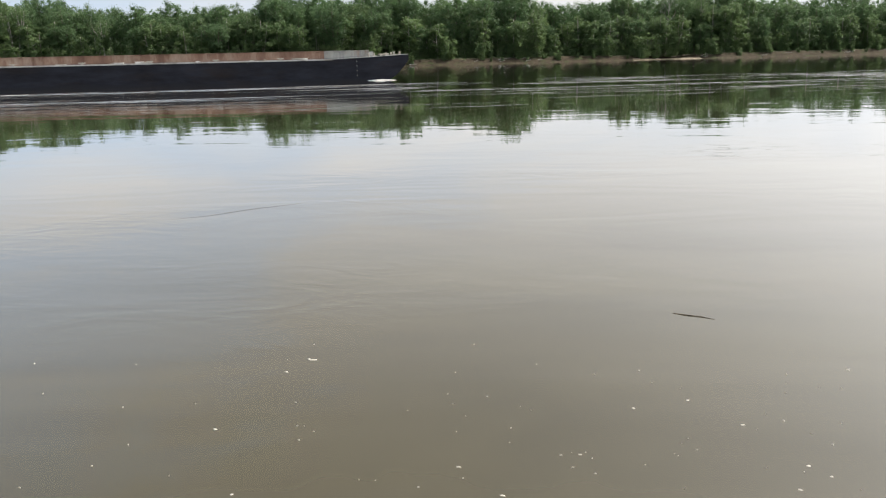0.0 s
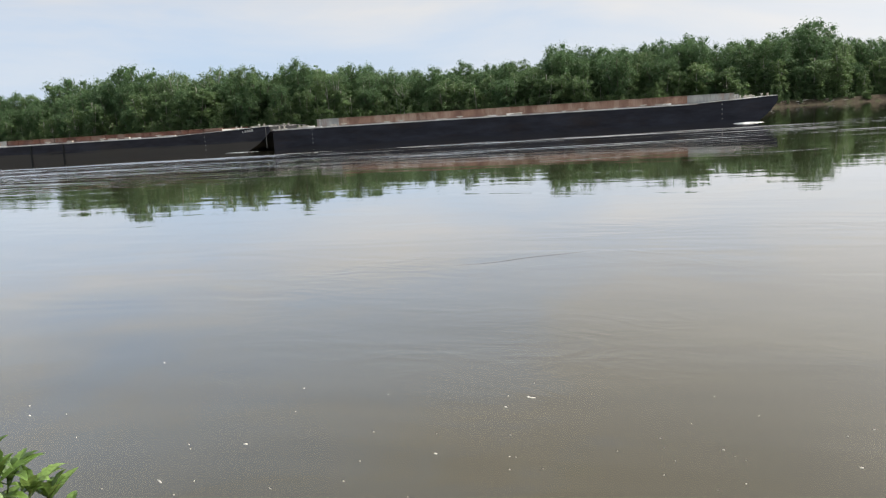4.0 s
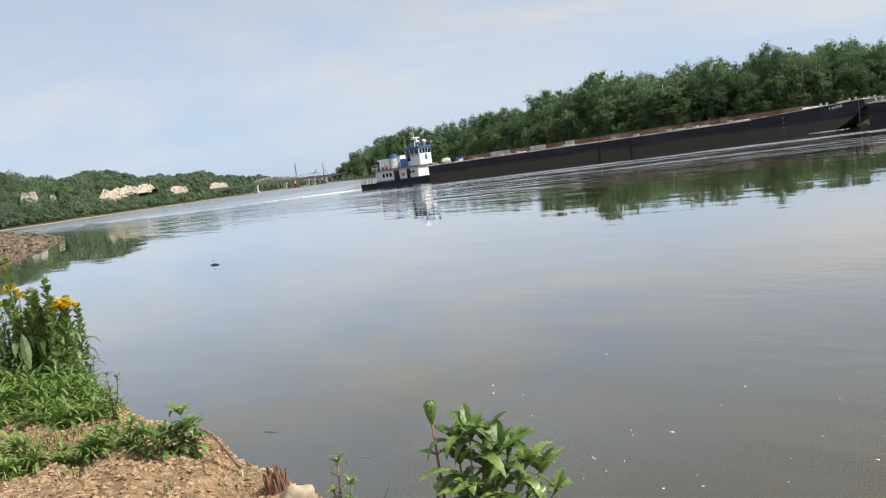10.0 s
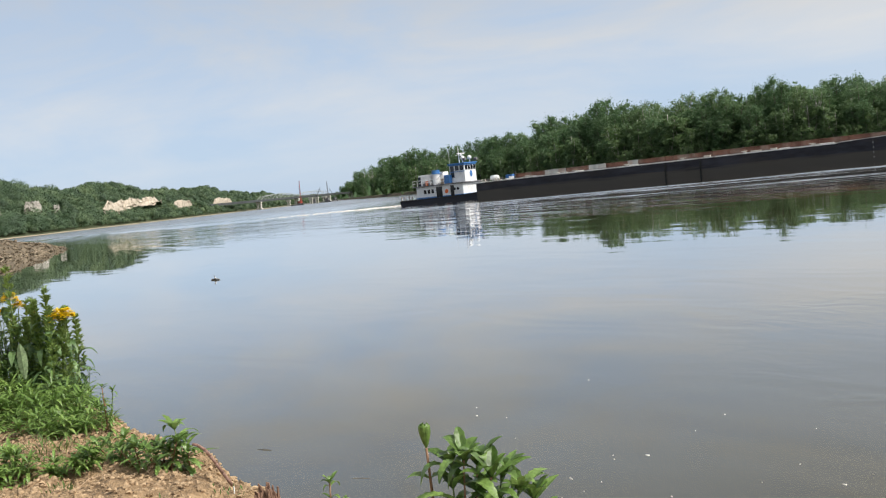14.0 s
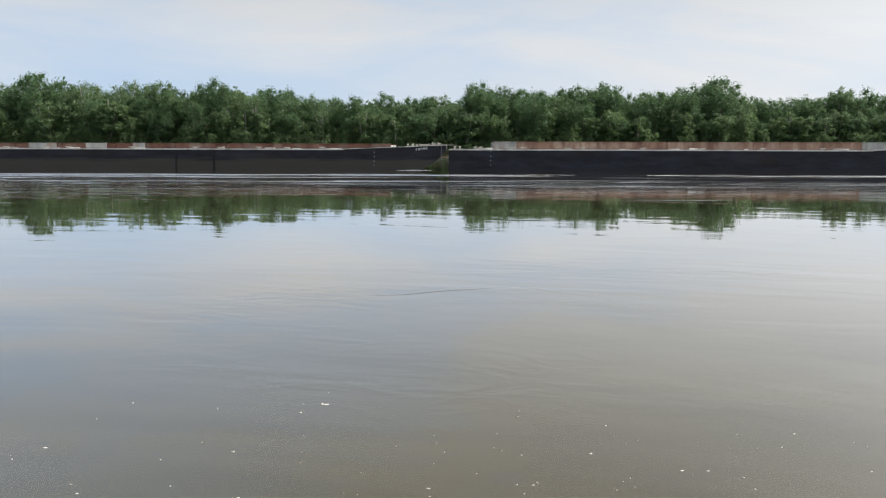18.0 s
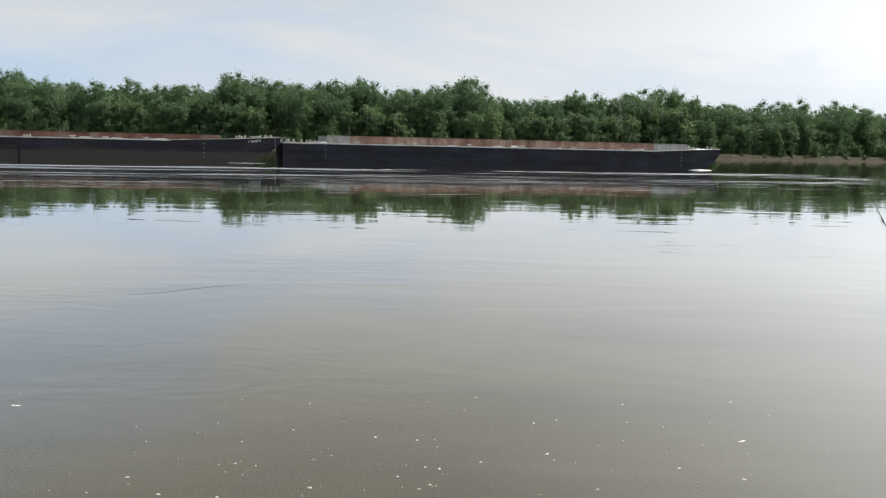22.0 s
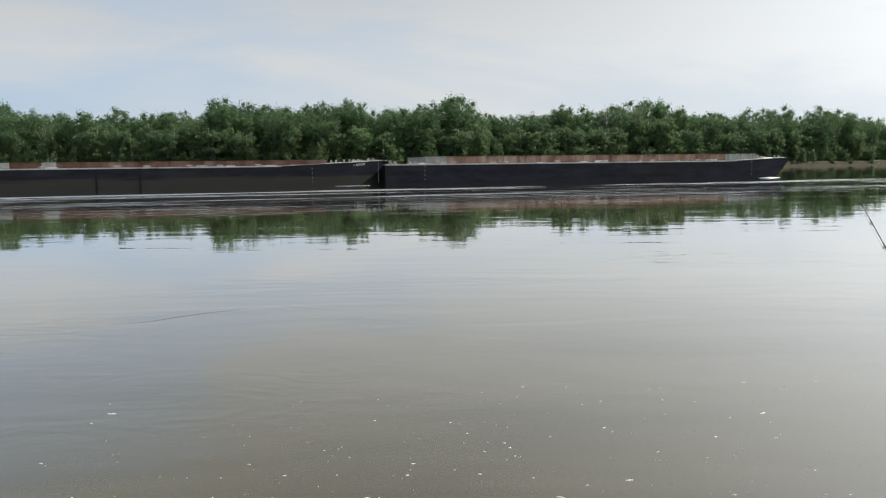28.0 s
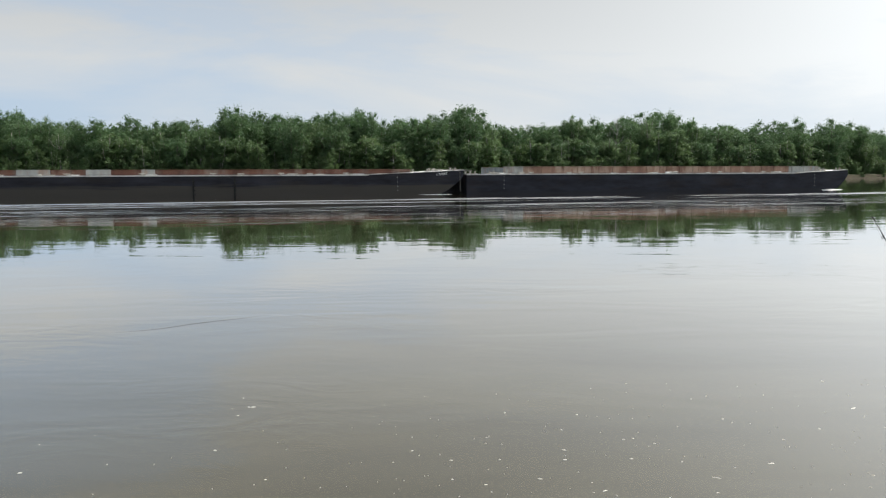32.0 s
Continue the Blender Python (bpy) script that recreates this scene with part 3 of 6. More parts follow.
def on_ray(azimuth, back):
    """The place behind the far shore at an azimuth from the near bank."""
    t = math.tan(radians(azimuth))
    lo, hi = 50.0, 2600.0
    for _ in range(40):
        mid = (lo + hi) / 2
        if mid > shore(mid * t) + back:
            hi = mid
        else:
            lo = mid
    return hi * t, hi


def wood_row(start, end, back, step, fill):
    a = start
    while a < end:
        x, y = on_ray(a, back + rng.uniform(-3, 3))
        d = math.hypot(x, y)
        far = max(1.0, d / 420) ** 0.6
        tall = (d * math.tan(radians(line(SKYLINE, a))) + EYE - 2.6) * 1.085
        s = max(0.35, tall * rng.uniform(*fill) / 26.3)
        k = rng.random()
        if far > 1.3:
            s *= 1.06
        if k < 0.74:
            plant_tree(rng.choice(KINDS), x, y, 2.6, s, "tall dark green broad-leaved tree of the river wood", wide=rng.uniform(0.95, 1.35) * (0.75 + 0.25 / s))
        elif k < 0.92:
            plant_tree(rng.choice(PALE), x, y, 2.6, s, "tall paler green cottonwood of the river wood", wide=rng.uniform(0.9, 1.25) * (0.75 + 0.25 / s))
        else:
            plant_tree(rng.choice(OPEN), x, y, 2.6, s, "tall cottonwood with an open forked crown and pale limbs", wide=rng.uniform(0.9, 1.2) * (0.75 + 0.25 / s))
        a += math.degrees(step * far * rng.uniform(0.75, 1.25) / d) * 1.05


wood_row(-61.3, 34, 33, 7.0, (0.82, 1.06))
wood_row(-60.5, 33, 22, 9.4, (0.74, 0.98))
wood_row(-59.5, 30, 14, 13.0, (0.42, 0.8))
# single trees that stand out of the skyline
for a, e, kind, label in ((-14.5, 4.8, KINDS[1], "tallest tree of the river wood, with a broad open top"), (-37.6, 4.55, OPEN[0], "pale open-crowned cottonwood with a bare trunk"), (-40.0, 4.4, OPEN[1], "thin pale cottonwood with a sparse crown"),
                          (-35.5, 4.5, PALE[0], "pale round-topped cottonwood of the wood"), (-6.2, 4.4, KINDS[4], "slim tall tree of the river wood"), (15.0, 3.95, KINDS[2], "dense dark tree of the river wood"), (8.2, 4.15, PALE[1], "tall tree with an open top")):
    x, y = on_ray(a, 24)
    plant_tree(kind, x, y, 2.6, (math.hypot(x, y) * math.tan(radians(e)) + EYE - 2.6) / 26.3, label)
# willow thicket along the water
a = -60.0
while a < 34:
    x, y = on_ray(a, rng.uniform(6.5, 13))
    ob = copy_thing(rng.choice(BUSHES), pose(x, y, 2.0, 0, 0, rng.uniform(0, 360)))
    s = rng.uniform(0.55, 1.2)
    ob.scale = (s * rng.uniform(1.1, 1.7), s * rng.uniform(1.0, 1.5), s * rng.uniform(0.8, 1.15))
    tagged(ob, "light green willow thicket on the far bank", "shrub", "shrubs of the far bank")
    a += math.degrees(rng.uniform(2.4, 4.4) * max(1.0, math.hypot(x, y) / 420) / math.hypot(x, y))
# young cottonwoods and taller saplings behind them, under the trees
a = -59.5
while a < 33:
    x, y = on_ray(a, rng.uniform(9, 19))
    d = math.hypot(x, y)
    tall = d * math.tan(radians(line(SKYLINE, a))) + EYE - 2.6
    s = tall * rng.uniform(0.42, 0.8) / 15
    plant_tree(rng.choice(YOUNG), x, y, 2.3, s, "slender light green young cottonwood at the front of the wood", "young trees of the far bank", wide=rng.uniform(1.3, 2.1))
    a += math.degrees(rng.uniform(2.6, 5.6) * max(1.0, d / 420) / d)
# low scrub down the face of the far bank
a = -58.0
while a < 33:
    x, y = on_ray(a, rng.uniform(2.6, 6.0))
    if abs(x - 72) > 12:
        ob = copy_thing(rng.choice(BUSHES), pose(x, y, 1.0, 0, 0, rng.uniform(0, 360)))
        s = rng.uniform(0.16, 0.42)
        ob.scale = (s * rng.uniform(1.2, 2.2), s * rng.uniform(1.0, 1.6), s)
        tagged(ob, "low green scrub on the face of the far bank", "shrub", "shrubs of the far bank")
    a += math.degrees(rng.uniform(3.5, 9.0) * max(1.0, math.hypot(x, y) / 420) / math.hypot(x, y))
# the depth of the wood behind, which nobody could count: a lumpy leafy mass with sprays on it
drng3 = np.random.default_rng(77)
v, f, rim = [], [], []
azs = [-61.35 + 0.12 * i for i in range(900)]
for i, a in enumerate(azs):
    x, y = on_ray(a, 42 + 5 * hill(a * 3, 0, 2.2, 4.0))
    d = math.hypot(x, y)
    tall = (d * math.tan(radians(line(SKYLINE, a))) + EYE) * (0.83 + 0.11 * hill(a * d / 57, 0, 8, 2.0) + 0.05 * hill(a * d / 57, 0, 2.5, 5.0))
    rim.append((x, y, tall, d))
    for j in range(8):
        t = j / 7
        k = 1 + (1.6 * hill(a * d / 57, t * 20, 3.5, 6.0) + 6 * t * t) / d
        v.append((x * k, y * k, 2.0 + (tall - 2.0) * t))
    if i:
        f += [((i - 1) * 8 + j, i * 8 + j, i * 8 + j + 1, (i - 1) * 8 + j + 1) for j in range(7)]
for k in range(22000):
    x, y, tall, d = rim[int(drng3.integers(len(rim)))]
    p = np.array((x * (1 - 2.5 / d) + drng3.normal() * 1.5, y * (1 - 2.5 / d) + drng3.normal() * 1.5, 2.0 + (tall - 1.0) * drng3.random() ** 0.7))
    t1, t2 = drng3.normal(size=3), drng3.normal(size=3)
    q = max(1.0, d / 420)
    t1, t2 = t1 / np.linalg.norm(t1) * drng3.uniform(0.4, 0.8) * q, t2 / np.linalg.norm(t2) * drng3.uniform(0.3, 0.6) * q
    i = len(v)
    v += [tuple(p - t1), tuple(p + t2), tuple(p + t1), tuple(p - t2)]
    f.append((i, i + 1, i + 2, i + 3))
tagged(sheet("deep_woods", v, f, M_LEAF), "dense green depth of the river wood", "woods", kind="stuff")
# a dead tree in the wood, bare grey twigs above the leaves
dead_rng = np.random.default_rng(9)
x, y = on_ray(11.0, 20)
dead = empty("dead_tree", x, y, 2.4)
bm = bmesh.new()
rod(bm, (0, 0, 0), (0.3, 0, 14), 0.28, 0.18, 7)
rod(bm, (0.3, 0, 14), (0.6, 0.2, 25), 0.18, 0.05, 6)
part("trunk", bm, M_PALE, dead)
for i in range(9):
    bm = bmesh.new()
    z0 = 13 + 1.3 * i
    an = i * 2.4
    tip = Vector((math.cos(an) * (3.6 - 0.25 * i), math.sin(an) * 2.5, z0 + 4.2 - 0.2 * i))
    rod(bm, (0.3, 0, z0), tip, 0.11, 0.05, 5)
    for k in range(4):
        b = Vector((0.3, 0, z0)).lerp(tip, 0.4 + 0.18 * k)
        rod(bm, b, b + Vector(dead_rng.normal(size=3) * 0.8) + Vector((0, 0, 1.4)), 0.05, 0.03, 4)
    part("limb", bm, M_PALE, dead)
tagged(dead, "bare grey dead tree among the green wood", "tree")
for i, k in enumerate((*KINDS, *PALE, *OPEN, *YOUNG, *BUSHES)):  # the pattern plants themselves stand at the back of the wood
    x, y = on_ray(-52 + 3.4 * i, 46)
    k.matrix_world = pose(x, y, 2.9) @ Matrix.Diagonal((0.8, 0.8, 0.8, 1))
    tagged(k, "green tree deep in the river wood" if i < 20 else "willow thicket deep in the river wood", "tree" if i < 20 else "shrub")
# driftwood on the far shore
for i in range(46):
    x = rng.uniform(-40, 260)
    bm = bmesh.new()
    ln = rng.uniform(1.2, 5.5)
    rod(bm, (-ln / 2, 0, 0.05), (ln / 2, 0, rng.uniform(0.1, 0.8)), rng.uniform(0.07, 0.2), 0.05, 6)
    if i % 3 == 0:
        rod(bm, (0, 0, 0.2), (ln * 0.2, 0.5, 1.3), 0.06, 0.02, 5)
    ob = part("driftwood", bm, M_PALE if i % 2 else M_BARK)
    off = rng.uniform(0.8, 4.5)
    ob.matrix_world = pose(x, shore(x) + off, line(cols, off) + 0.05, 0, 0, rng.uniform(-60, 60))
    tagged(ob, "grey driftwood log stranded on the far shore", "driftwood", "driftwood of the far shore")

# ---- the bluffs upstream ----
BLUFF = [(-88, 560), (-84, 610), (-80, 680), (-76.8, 800), (-73, 960), (-69.5, 1180), (-67, 1380), (-64, 1750), (-61, 2300)]  # azimuth, range of the water's edge
CREST = [(-100, 3.9), (-88, 3.75), (-86, 3.7), (-84.4, 3.5), (-83, 3.4), (-81.3, 3.0), (-80, 2.65), (-78.2, 2.5), (-76.8, 2.7), (-75.5, 2.7), (-74, 2.05), (-72, 1.85), (-69.6, 1.78), (-68.6, 1.35), (-66.5, 1.12), (-64.8, 0.66), (-61, 0.35)]


def bluff_at(azimuth, back):
    d = line(BLUFF, azimuth) * (1 + back)
    return d * math.sin(radians(azimuth)), d * math.cos(radians(azimuth)), d


def bluff_height(azimuth, back):
    d = line(BLUFF, azimuth)
    peak = d * 1.22 * math.tan(radians(line(CREST, azimuth))) - 10
    t = min(1.0, max(0.0, (back - 0.03) / 0.19))
    z = 1.6 * min(1.0, back / 0.02) + peak * (t * t * (3 - 2 * t))
    return z + 2.5 * hill(azimuth * 8, back * 90, 9, 2.0) * t


verts, faces, backs = [], [], [-0.01, 0.0, 0.008, 0.02, 0.04, 0.07, 0.1, 0.13, 0.16, 0.19, 0.22, 0.27, 0.4, 0.8]
azs = [-100 + 0.5 * i for i in range(79)]
for a in azs:
    for b in backs:
        x, y, d = bluff_at(a, b)
        verts.append((x, y, bluff_height(a, b) if b > 0 else (-0.5 if b < 0 else 0.02)))
nb = len(backs)
for i in range(len(azs) - 1):
    for j in range(nb - 1):
        faces.append((i * nb + j, i * nb + j + 1, (i + 1) * nb + j + 1, (i + 1) * nb + j))
bluff = sheet("ground_bluffs", verts, faces, [M_SAND, M_FLOOR], smooth=True)
for k, f in enumerate(bluff.data.polygons):
    f.material_index = 0 if k % (nb - 1) < 2 else 1
tagged(bluff, "wooded limestone bluffs along the river upstream", "hills", kind="structure")

CLIFFS = [(-76.3, -72.7, 0.07, 0.68, 1.62), (-72.0, -70.85, 0.08, 0.62, 1.15), (-69.5, -68.3, 0.08, 0.45, 0.98), (-82.7, -82.0, 0.07, 1.2, 1.95), (-80.75, -79.75, 0.07, 1.25, 2.05), (-79.1, -78.75, 0.07, 1.3, 1.65)]


def in_cliff(a, e):
    for p, q, b, lo, hi in CLIFFS:
        t = (a - p) / (q - p)
        foot = 0.62 if q - p > 3 and t > 0.34 else 0.25
        foot += 0.16 * hill(a * 6, 0, 1, lo) + (0.35 * max(0.0, 0.25 - min(t, 1 - t)) / 0.25 if 0 < t < 1 else 0)
        if -0.02 < t < 1.02 and lo + foot * (hi - lo) < e < hi:
            return True
    return False


# the bluff woods: far crowns that nobody could count
wrng = np.random.default_rng(3)
v, f = [], []
for k in range(5200):
    a = wrng.uniform(-94, -61.2)
    b = wrng.uniform(0.012, 0.25) ** 1.0
    x, y, d = bluff_at(a, b)
    z = bluff_height(a, b)
    e = math.degrees(math.atan((z + 3 - EYE) / d))
    r = (2.2 + 4.0 * wrng.random() ** 1.4) * (0.6 if b < 0.03 else 1.0)
    z += wrng.uniform(-1.0, 2.5) * (b > 0.03)
    if b < 0.12 and (in_cliff(a, e + 0.05) or in_cliff(a, math.degrees(math.atan((z + 2.1 * r - EYE) / d)))):
        if wrng.random() > (0.3 if a < -78 else 0.16):
            continue
        r *= 0.55
    elif a < -79:
        r *= wrng.uniform(0.9, 1.5)
    num = min(230, max(16, int(60 * (r / 2.8) ** 2)))
    n3 = wrng.normal(size=(num, 3))
    n3 /= np.linalg.norm(n3, axis=1)[:, None]
    n3[:, 2] = np.abs(n3[:, 2]) * 0.9 - 0.15
    p = np.array((x, y, z + r)) + n3 * r * np.array((1, 1, 1.15)) * wrng.uniform(0.72, 1.1, (num, 1))
    t1 = np.cross(n3 + 0.22 * wrng.normal(size=(num, 3)), wrng.normal(size=(num, 3)))
    t1 /= np.linalg.norm(t1, axis=1)[:, None] + 1e-6
    t2 = np.cross(n3, t1)
    q = (d / 750) ** 0.7 * wrng.uniform(0.4, 0.8, (num, 1))
    i = len(v)
    v += np.stack((p - t1 * q, p + t2 * q * 0.8 + n3 * 0.2 * q, p + t1 * q, p - t2 * q * 0.8), 1).reshape(-1, 3).tolist()
    f += [(i + 4 * j, i + 4 * j + 1, i + 4 * j + 2, i + 4 * j + 3) for j in range(num)]
woods = sheet("bluff_woods", v, f, M_HILL)
tagged(woods, "dense green spring woods covering the bluffs", "woods", kind="stuff")


def cliff(p, q, b, lo, hi, seed):
    """A weathered limestone outcrop, stepped in ledges and broken along its top."""
    nx, nz = max(10, int((q - p) * 22)), 14
    v, f = [], []
    for i in range(nx + 1):
        a = p + (q - p) * i / nx
        d = line(BLUFF, a) * (1 + b)
        z0, z1 = d * math.tan(radians(lo)) + EYE, d * math.tan(radians(hi)) + EYE
        edge = min(1.0, 9.0 * min(i, nx - i) / nx)
        top = z0 + (z1 - z0) * (0.4 + 0.6 * edge) * (0.86 + 0.24 * noise.noise(Vector((i * 0.09, seed, 0))) + 0.14 * noise.noise(Vector((i * 0.45, seed, 0))))
        low = z0 - 2 + (z1 - z0) * 0.3 * (1 - edge) + 3 * noise.noise(Vector((i * 0.2, seed, 4)))
        if q - p > 3:  # the long cliff's foot climbs behind the trees
            low += (z1 - z0) * 0.42 * min(1.0, max(0.0, (i / nx - 0.3) * 5))
        for j in range(nz + 1):
            t = j / nz
            z = low + (top - low) * t
            out = 8.0 * noise.noise(Vector((i * 0.16, math.floor(j / 4) * 0.6, seed))) + 1.2 * noise.noise(Vector((i * 0.6, j * 0.5, seed)))
            dd = d + 10 * t - out
            v.append((dd * math.sin(radians(a)), dd * math.cos(radians(a)), z))
        dd = d + 45
        v.append((dd * math.sin(radians(a)), dd * math.cos(radians(a)), top - 1))
    m = nz + 2
    for i in range(nx):
        for j in range(m - 1):
            f.append((i * m + j, i * m + j + 1, (i + 1) * m + j + 1, (i + 1) * m + j))
    return tagged(sheet("cliff", v, f, M_CLIFFGREY if p < -78 else M_CLIFF), "pale weathered limestone cliff among the bluff woods", "cliff", "cliffs of the bluffs", "structure")


for i, c in enumerate(CLIFFS):
    cliff(*c, i * 3.7)

# ---- the bridge upstream, and the works beside it ----
M_STEEL = surface("bridge_steel", (0.05, 0.055, 0.06), (0.10, 0.11, 0.115), 0.6, 0.5, metal=0.3)
M_TRUSS = surface("pale_truss", (0.24, 0.27, 0.26), (0.36, 0.38, 0.37), 0.6, 0.5)
M_CONC = surface("concrete", (0.42, 0.40, 0.37), (0.6, 0.58, 0.54), 0.85, 0.4, bump=0.05, bump_scale=1.0)
M_CRANE = surface("crane_red", (0.26, 0.045, 0.035), (0.36, 0.07, 0.05), 0.5, 0.6)
M_GREYSTEEL = surface("grey_steel", (0.12, 0.12, 0.13), (0.2, 0.2, 0.21), 0.5, 0.8)
pa = Vector((1250 * math.sin(radians(-69.6)), 1250 * math.cos(radians(-69.6)), 0))
pb = Vector((1660 * math.sin(radians(-60.4)), 1660 * math.cos(radians(-60.4)), 0))
span = (pb - pa).length
bridge = empty("road_bridge", pa.x, pa.y, 0, math.degrees(math.atan2(pb.y - pa.y, pb.x - pa.x)))
DECK = 14.6
bm = bmesh.new()
box(bm, -8, span, -4.5, 4.5, DECK - 2.6, DECK, 0.15)
part("deck", bm, M_STEEL, bridge)
for yy in (-4.4, 4.3):
    bm = bmesh.new()
    box(bm, -8, span, yy, yy + 0.15, DECK + 0.004, DECK + 1.0)
    part("parapet", bm, M_STEEL, bridge, "dark steel parapet")
for i, sx in enumerate((8, 128, 252, 372, 470)):
    bm = bmesh.new()
    box(bm, sx - 1.6, sx + 1.6, -4, -1.6, -3, DECK - 2.6, 0.3)
    box(bm, sx - 1.6, sx + 1.6, 1.6, 4, -3, DECK - 2.6, 0.3)
    box(bm, sx - 2.2, sx + 2.2, -4.6, 4.6, DECK - 4.6, DECK - 2.61, 0.2)
    box(bm, sx - 2.6, sx + 2.6, -5.5, 5.5, -3, 2.2, 0.3)
    part("pier", bm, M_CONC, bridge)
for x0, x1 in ((128, 252), (252, 372)):
    nbay = 10
    for yy in (-4.3, 4.3):
        bm = bmesh.new()
        tops = []
        for k in range(nbay + 1):
            t = k / nbay
            tops.append((x0 + (x1 - x0) * t, DECK + (0.2 if k in (0, nbay) else 3.6 + 4.2 * math.sin(math.pi * t))))
        for k in range(nbay):
            rod(bm, (tops[k][0], yy, tops[k][1]), (tops[k + 1][0], yy, tops[k + 1][1]), 0.38, n=5)
            rod(bm, (tops[k + 1][0], yy, DECK), (tops[k + 1][0], yy, tops[k + 1][1]), 0.24, n=5)
            if 0 < k < nbay - 1:
                rod(bm, (tops[k][0], yy, DECK), (tops[k + 1][0], yy, tops[k + 1][1]), 0.2, n=5)
        part("truss", bm, M_TRUSS, bridge, "pale grey steel through-truss")
tagged(bridge, "long low highway bridge with pale steel trusses", "bridge")


def crane(azimuth, rng_m, top, colour, name_label, boom=(6, 0)):
    """A lattice-boom crane standing on its own work float."""
    x, y = rng_m * math.sin(radians(azimuth)), rng_m * math.cos(radians(azimuth))
    c = empty("construction_crane", x, y, 0, 20)
    bm = bmesh.new()
    box(bm, -14, 14, -7, 7, -0.6, 1.5, 0.2)
    part("float", bm, M_GREYSTEEL, c, "grey work float")
    bm = bmesh.new()
    box(bm, -3, 3, -2.2, 2.2, 3.0, 6.2, 0.2)
    box(bm, 1.2, 3.4, -1.2, 1.0, 6.2, 7.6, 0.1)
    part("cab", bm, colour, c)
    bm = bmesh.new()
    box(bm, -3.6, 3.6, -3, -1.8, 1.5, 3.0, 0.2)
    box(bm, -3.6, 3.6, 1.8, 3, 1.5, 3.0, 0.2)
    part("crawler", bm, M_GREYSTEEL, c)
    bm = bmesh.new()
    tip, base, nn = Vector((boom[0], boom[1], top)), Vector((2, 0, 5)), 14
    offs = [Vector((0.8, 0.8, 0)), Vector((-0.8, 0.8, 0)), Vector((-0.8, -0.8, 0)), Vector((0.8, -0.8, 0))]
    for o in offs:
        rod(bm, base + o, tip + o * 0.4, 0.15, 0.11, 4)
    for k in range(nn):
        for s in range(4):
            a0 = base.lerp(tip, k / nn) + offs[s] * (1 - 0.6 * k / nn)
            a1 = base.lerp(tip, (k + 1) / nn) + offs[(s + 1) % 4] * (1 - 0.6 * (k + 1) / nn)
            rod(bm, a0, a1, 0.1, n=3)
    part("boom", bm, colour, c)
    bm = bmesh.new()
    rod(bm, (-3, 0, 12), tip, 0.07, n=3)
    rod(bm, tip, tip + Vector((0.4, 0, -top * 0.55)), 0.07, n=3)
    part("cable", bm, M_GREYSTEEL, c)
    tagged(c, name_label, "crane", "cranes by the bridge")


crane(-63.85, 1290, 37, M_CRANE, "tall red lattice crane on a float below the bridge", (3, 0))
crane(-62.0, 1420, 35, M_GREYSTEEL, "grey lattice crane beyond the bridge", (1, 2))
crane(-62.9, 1500, 27, M_GREYSTEEL, "grey crane with a slanted boom by the bridge", (16, 2))
crane(-61.5, 1560, 25, M_GREYSTEEL, "distant grey crane by the bridge", (-13, 2))
for i, (a, d) in enumerate(((-63.1, 1380), (-62.7, 1400), (-62.2, 1440), (-64.6, 1420))):
    bm = bmesh.new()
    x, y = d * math.sin(radians(a)), d * math.cos(radians(a))
    for k in (-2.2, 2.2):
        rod(bm, (k, 0, -3), (k, 0, 8), 1.1, n=10)
    box(bm, -4, 4, -1.6, 1.6, 8, 10.5, 0.2)
    ob = part("bridge_pier", bm, M_CONC)
    ob.matrix_world = pose(x, y, 0, 0, 0, 30)
    tagged(ob, "unfinished concrete pier of a new bridge", "pier", "piers of the new bridge")

# ---- the tow: two hopper barges and a towboat ----
def hull_paint(name, upper, lower, level, rust):
    """Worn black hull paint: a paler, silt-stained band below, rust and scrape streaks run along the plating."""
    m = surface(name, upper, tuple(c * 2.3 for c in upper), 0.6, 0.9, bump=0.02, bump_scale=1.1, spec=0.25, c=rust, c_scale=0.5, c_amount=0.35, stretch=(0.25, 1, 1))
    n, l = m.node_tree.nodes, m.node_tree.links
    p = n["Principled BSDF"]
    src = p.inputs["Base Color"].links[0].from_socket
    co, sp = n.new("ShaderNodeTexCoord"), n.new("ShaderNodeSeparateXYZ")
    l.new(co.outputs["Object"], sp.inputs[0])
    no, mp = n.new("ShaderNodeTexNoise"), n.new("ShaderNodeMapping")
    mp.inputs["Scale"].default_value = (0.08, 1, 1.6)
    l.new(co.outputs["Object"], mp.inputs["Vector"])
    l.new(mp.outputs["Vector"], no.inputs["Vector"])
    no.inputs["Scale"].default_value, no.inputs["Detail"].default_value = 1.6, 6.0
    ad = n.new("ShaderNodeMath")
    ad.operation = "MULTIPLY_ADD"
    ad.inputs[1].default_value = 1.3
    l.new(no.outputs["Fac"], ad.inputs[0])
    l.new(sp.outputs["Z"], ad.inputs[2])
    ra = n.new("ShaderNodeMapRange")
    ra.inputs["From Min"].default_value, ra.inputs["From Max"].default_value = level + 0.5, level + 0.85
    ra.inputs["To Min"].default_value, ra.inputs["To Max"].default_value = 0.85, 0.0
    l.new(ad.outputs[0], ra.inputs["Value"])
    mx = n.new("ShaderNodeMixRGB")
    mx.inputs["Color2"].default_value = (*lower, 1)
    l.new(ra.outputs["Result"], mx.inputs["Fac"])
    l.new(src, mx.inputs["Color1"])
    l.new(mx.outputs["Color"], p.inputs["Base Color"])
    return m


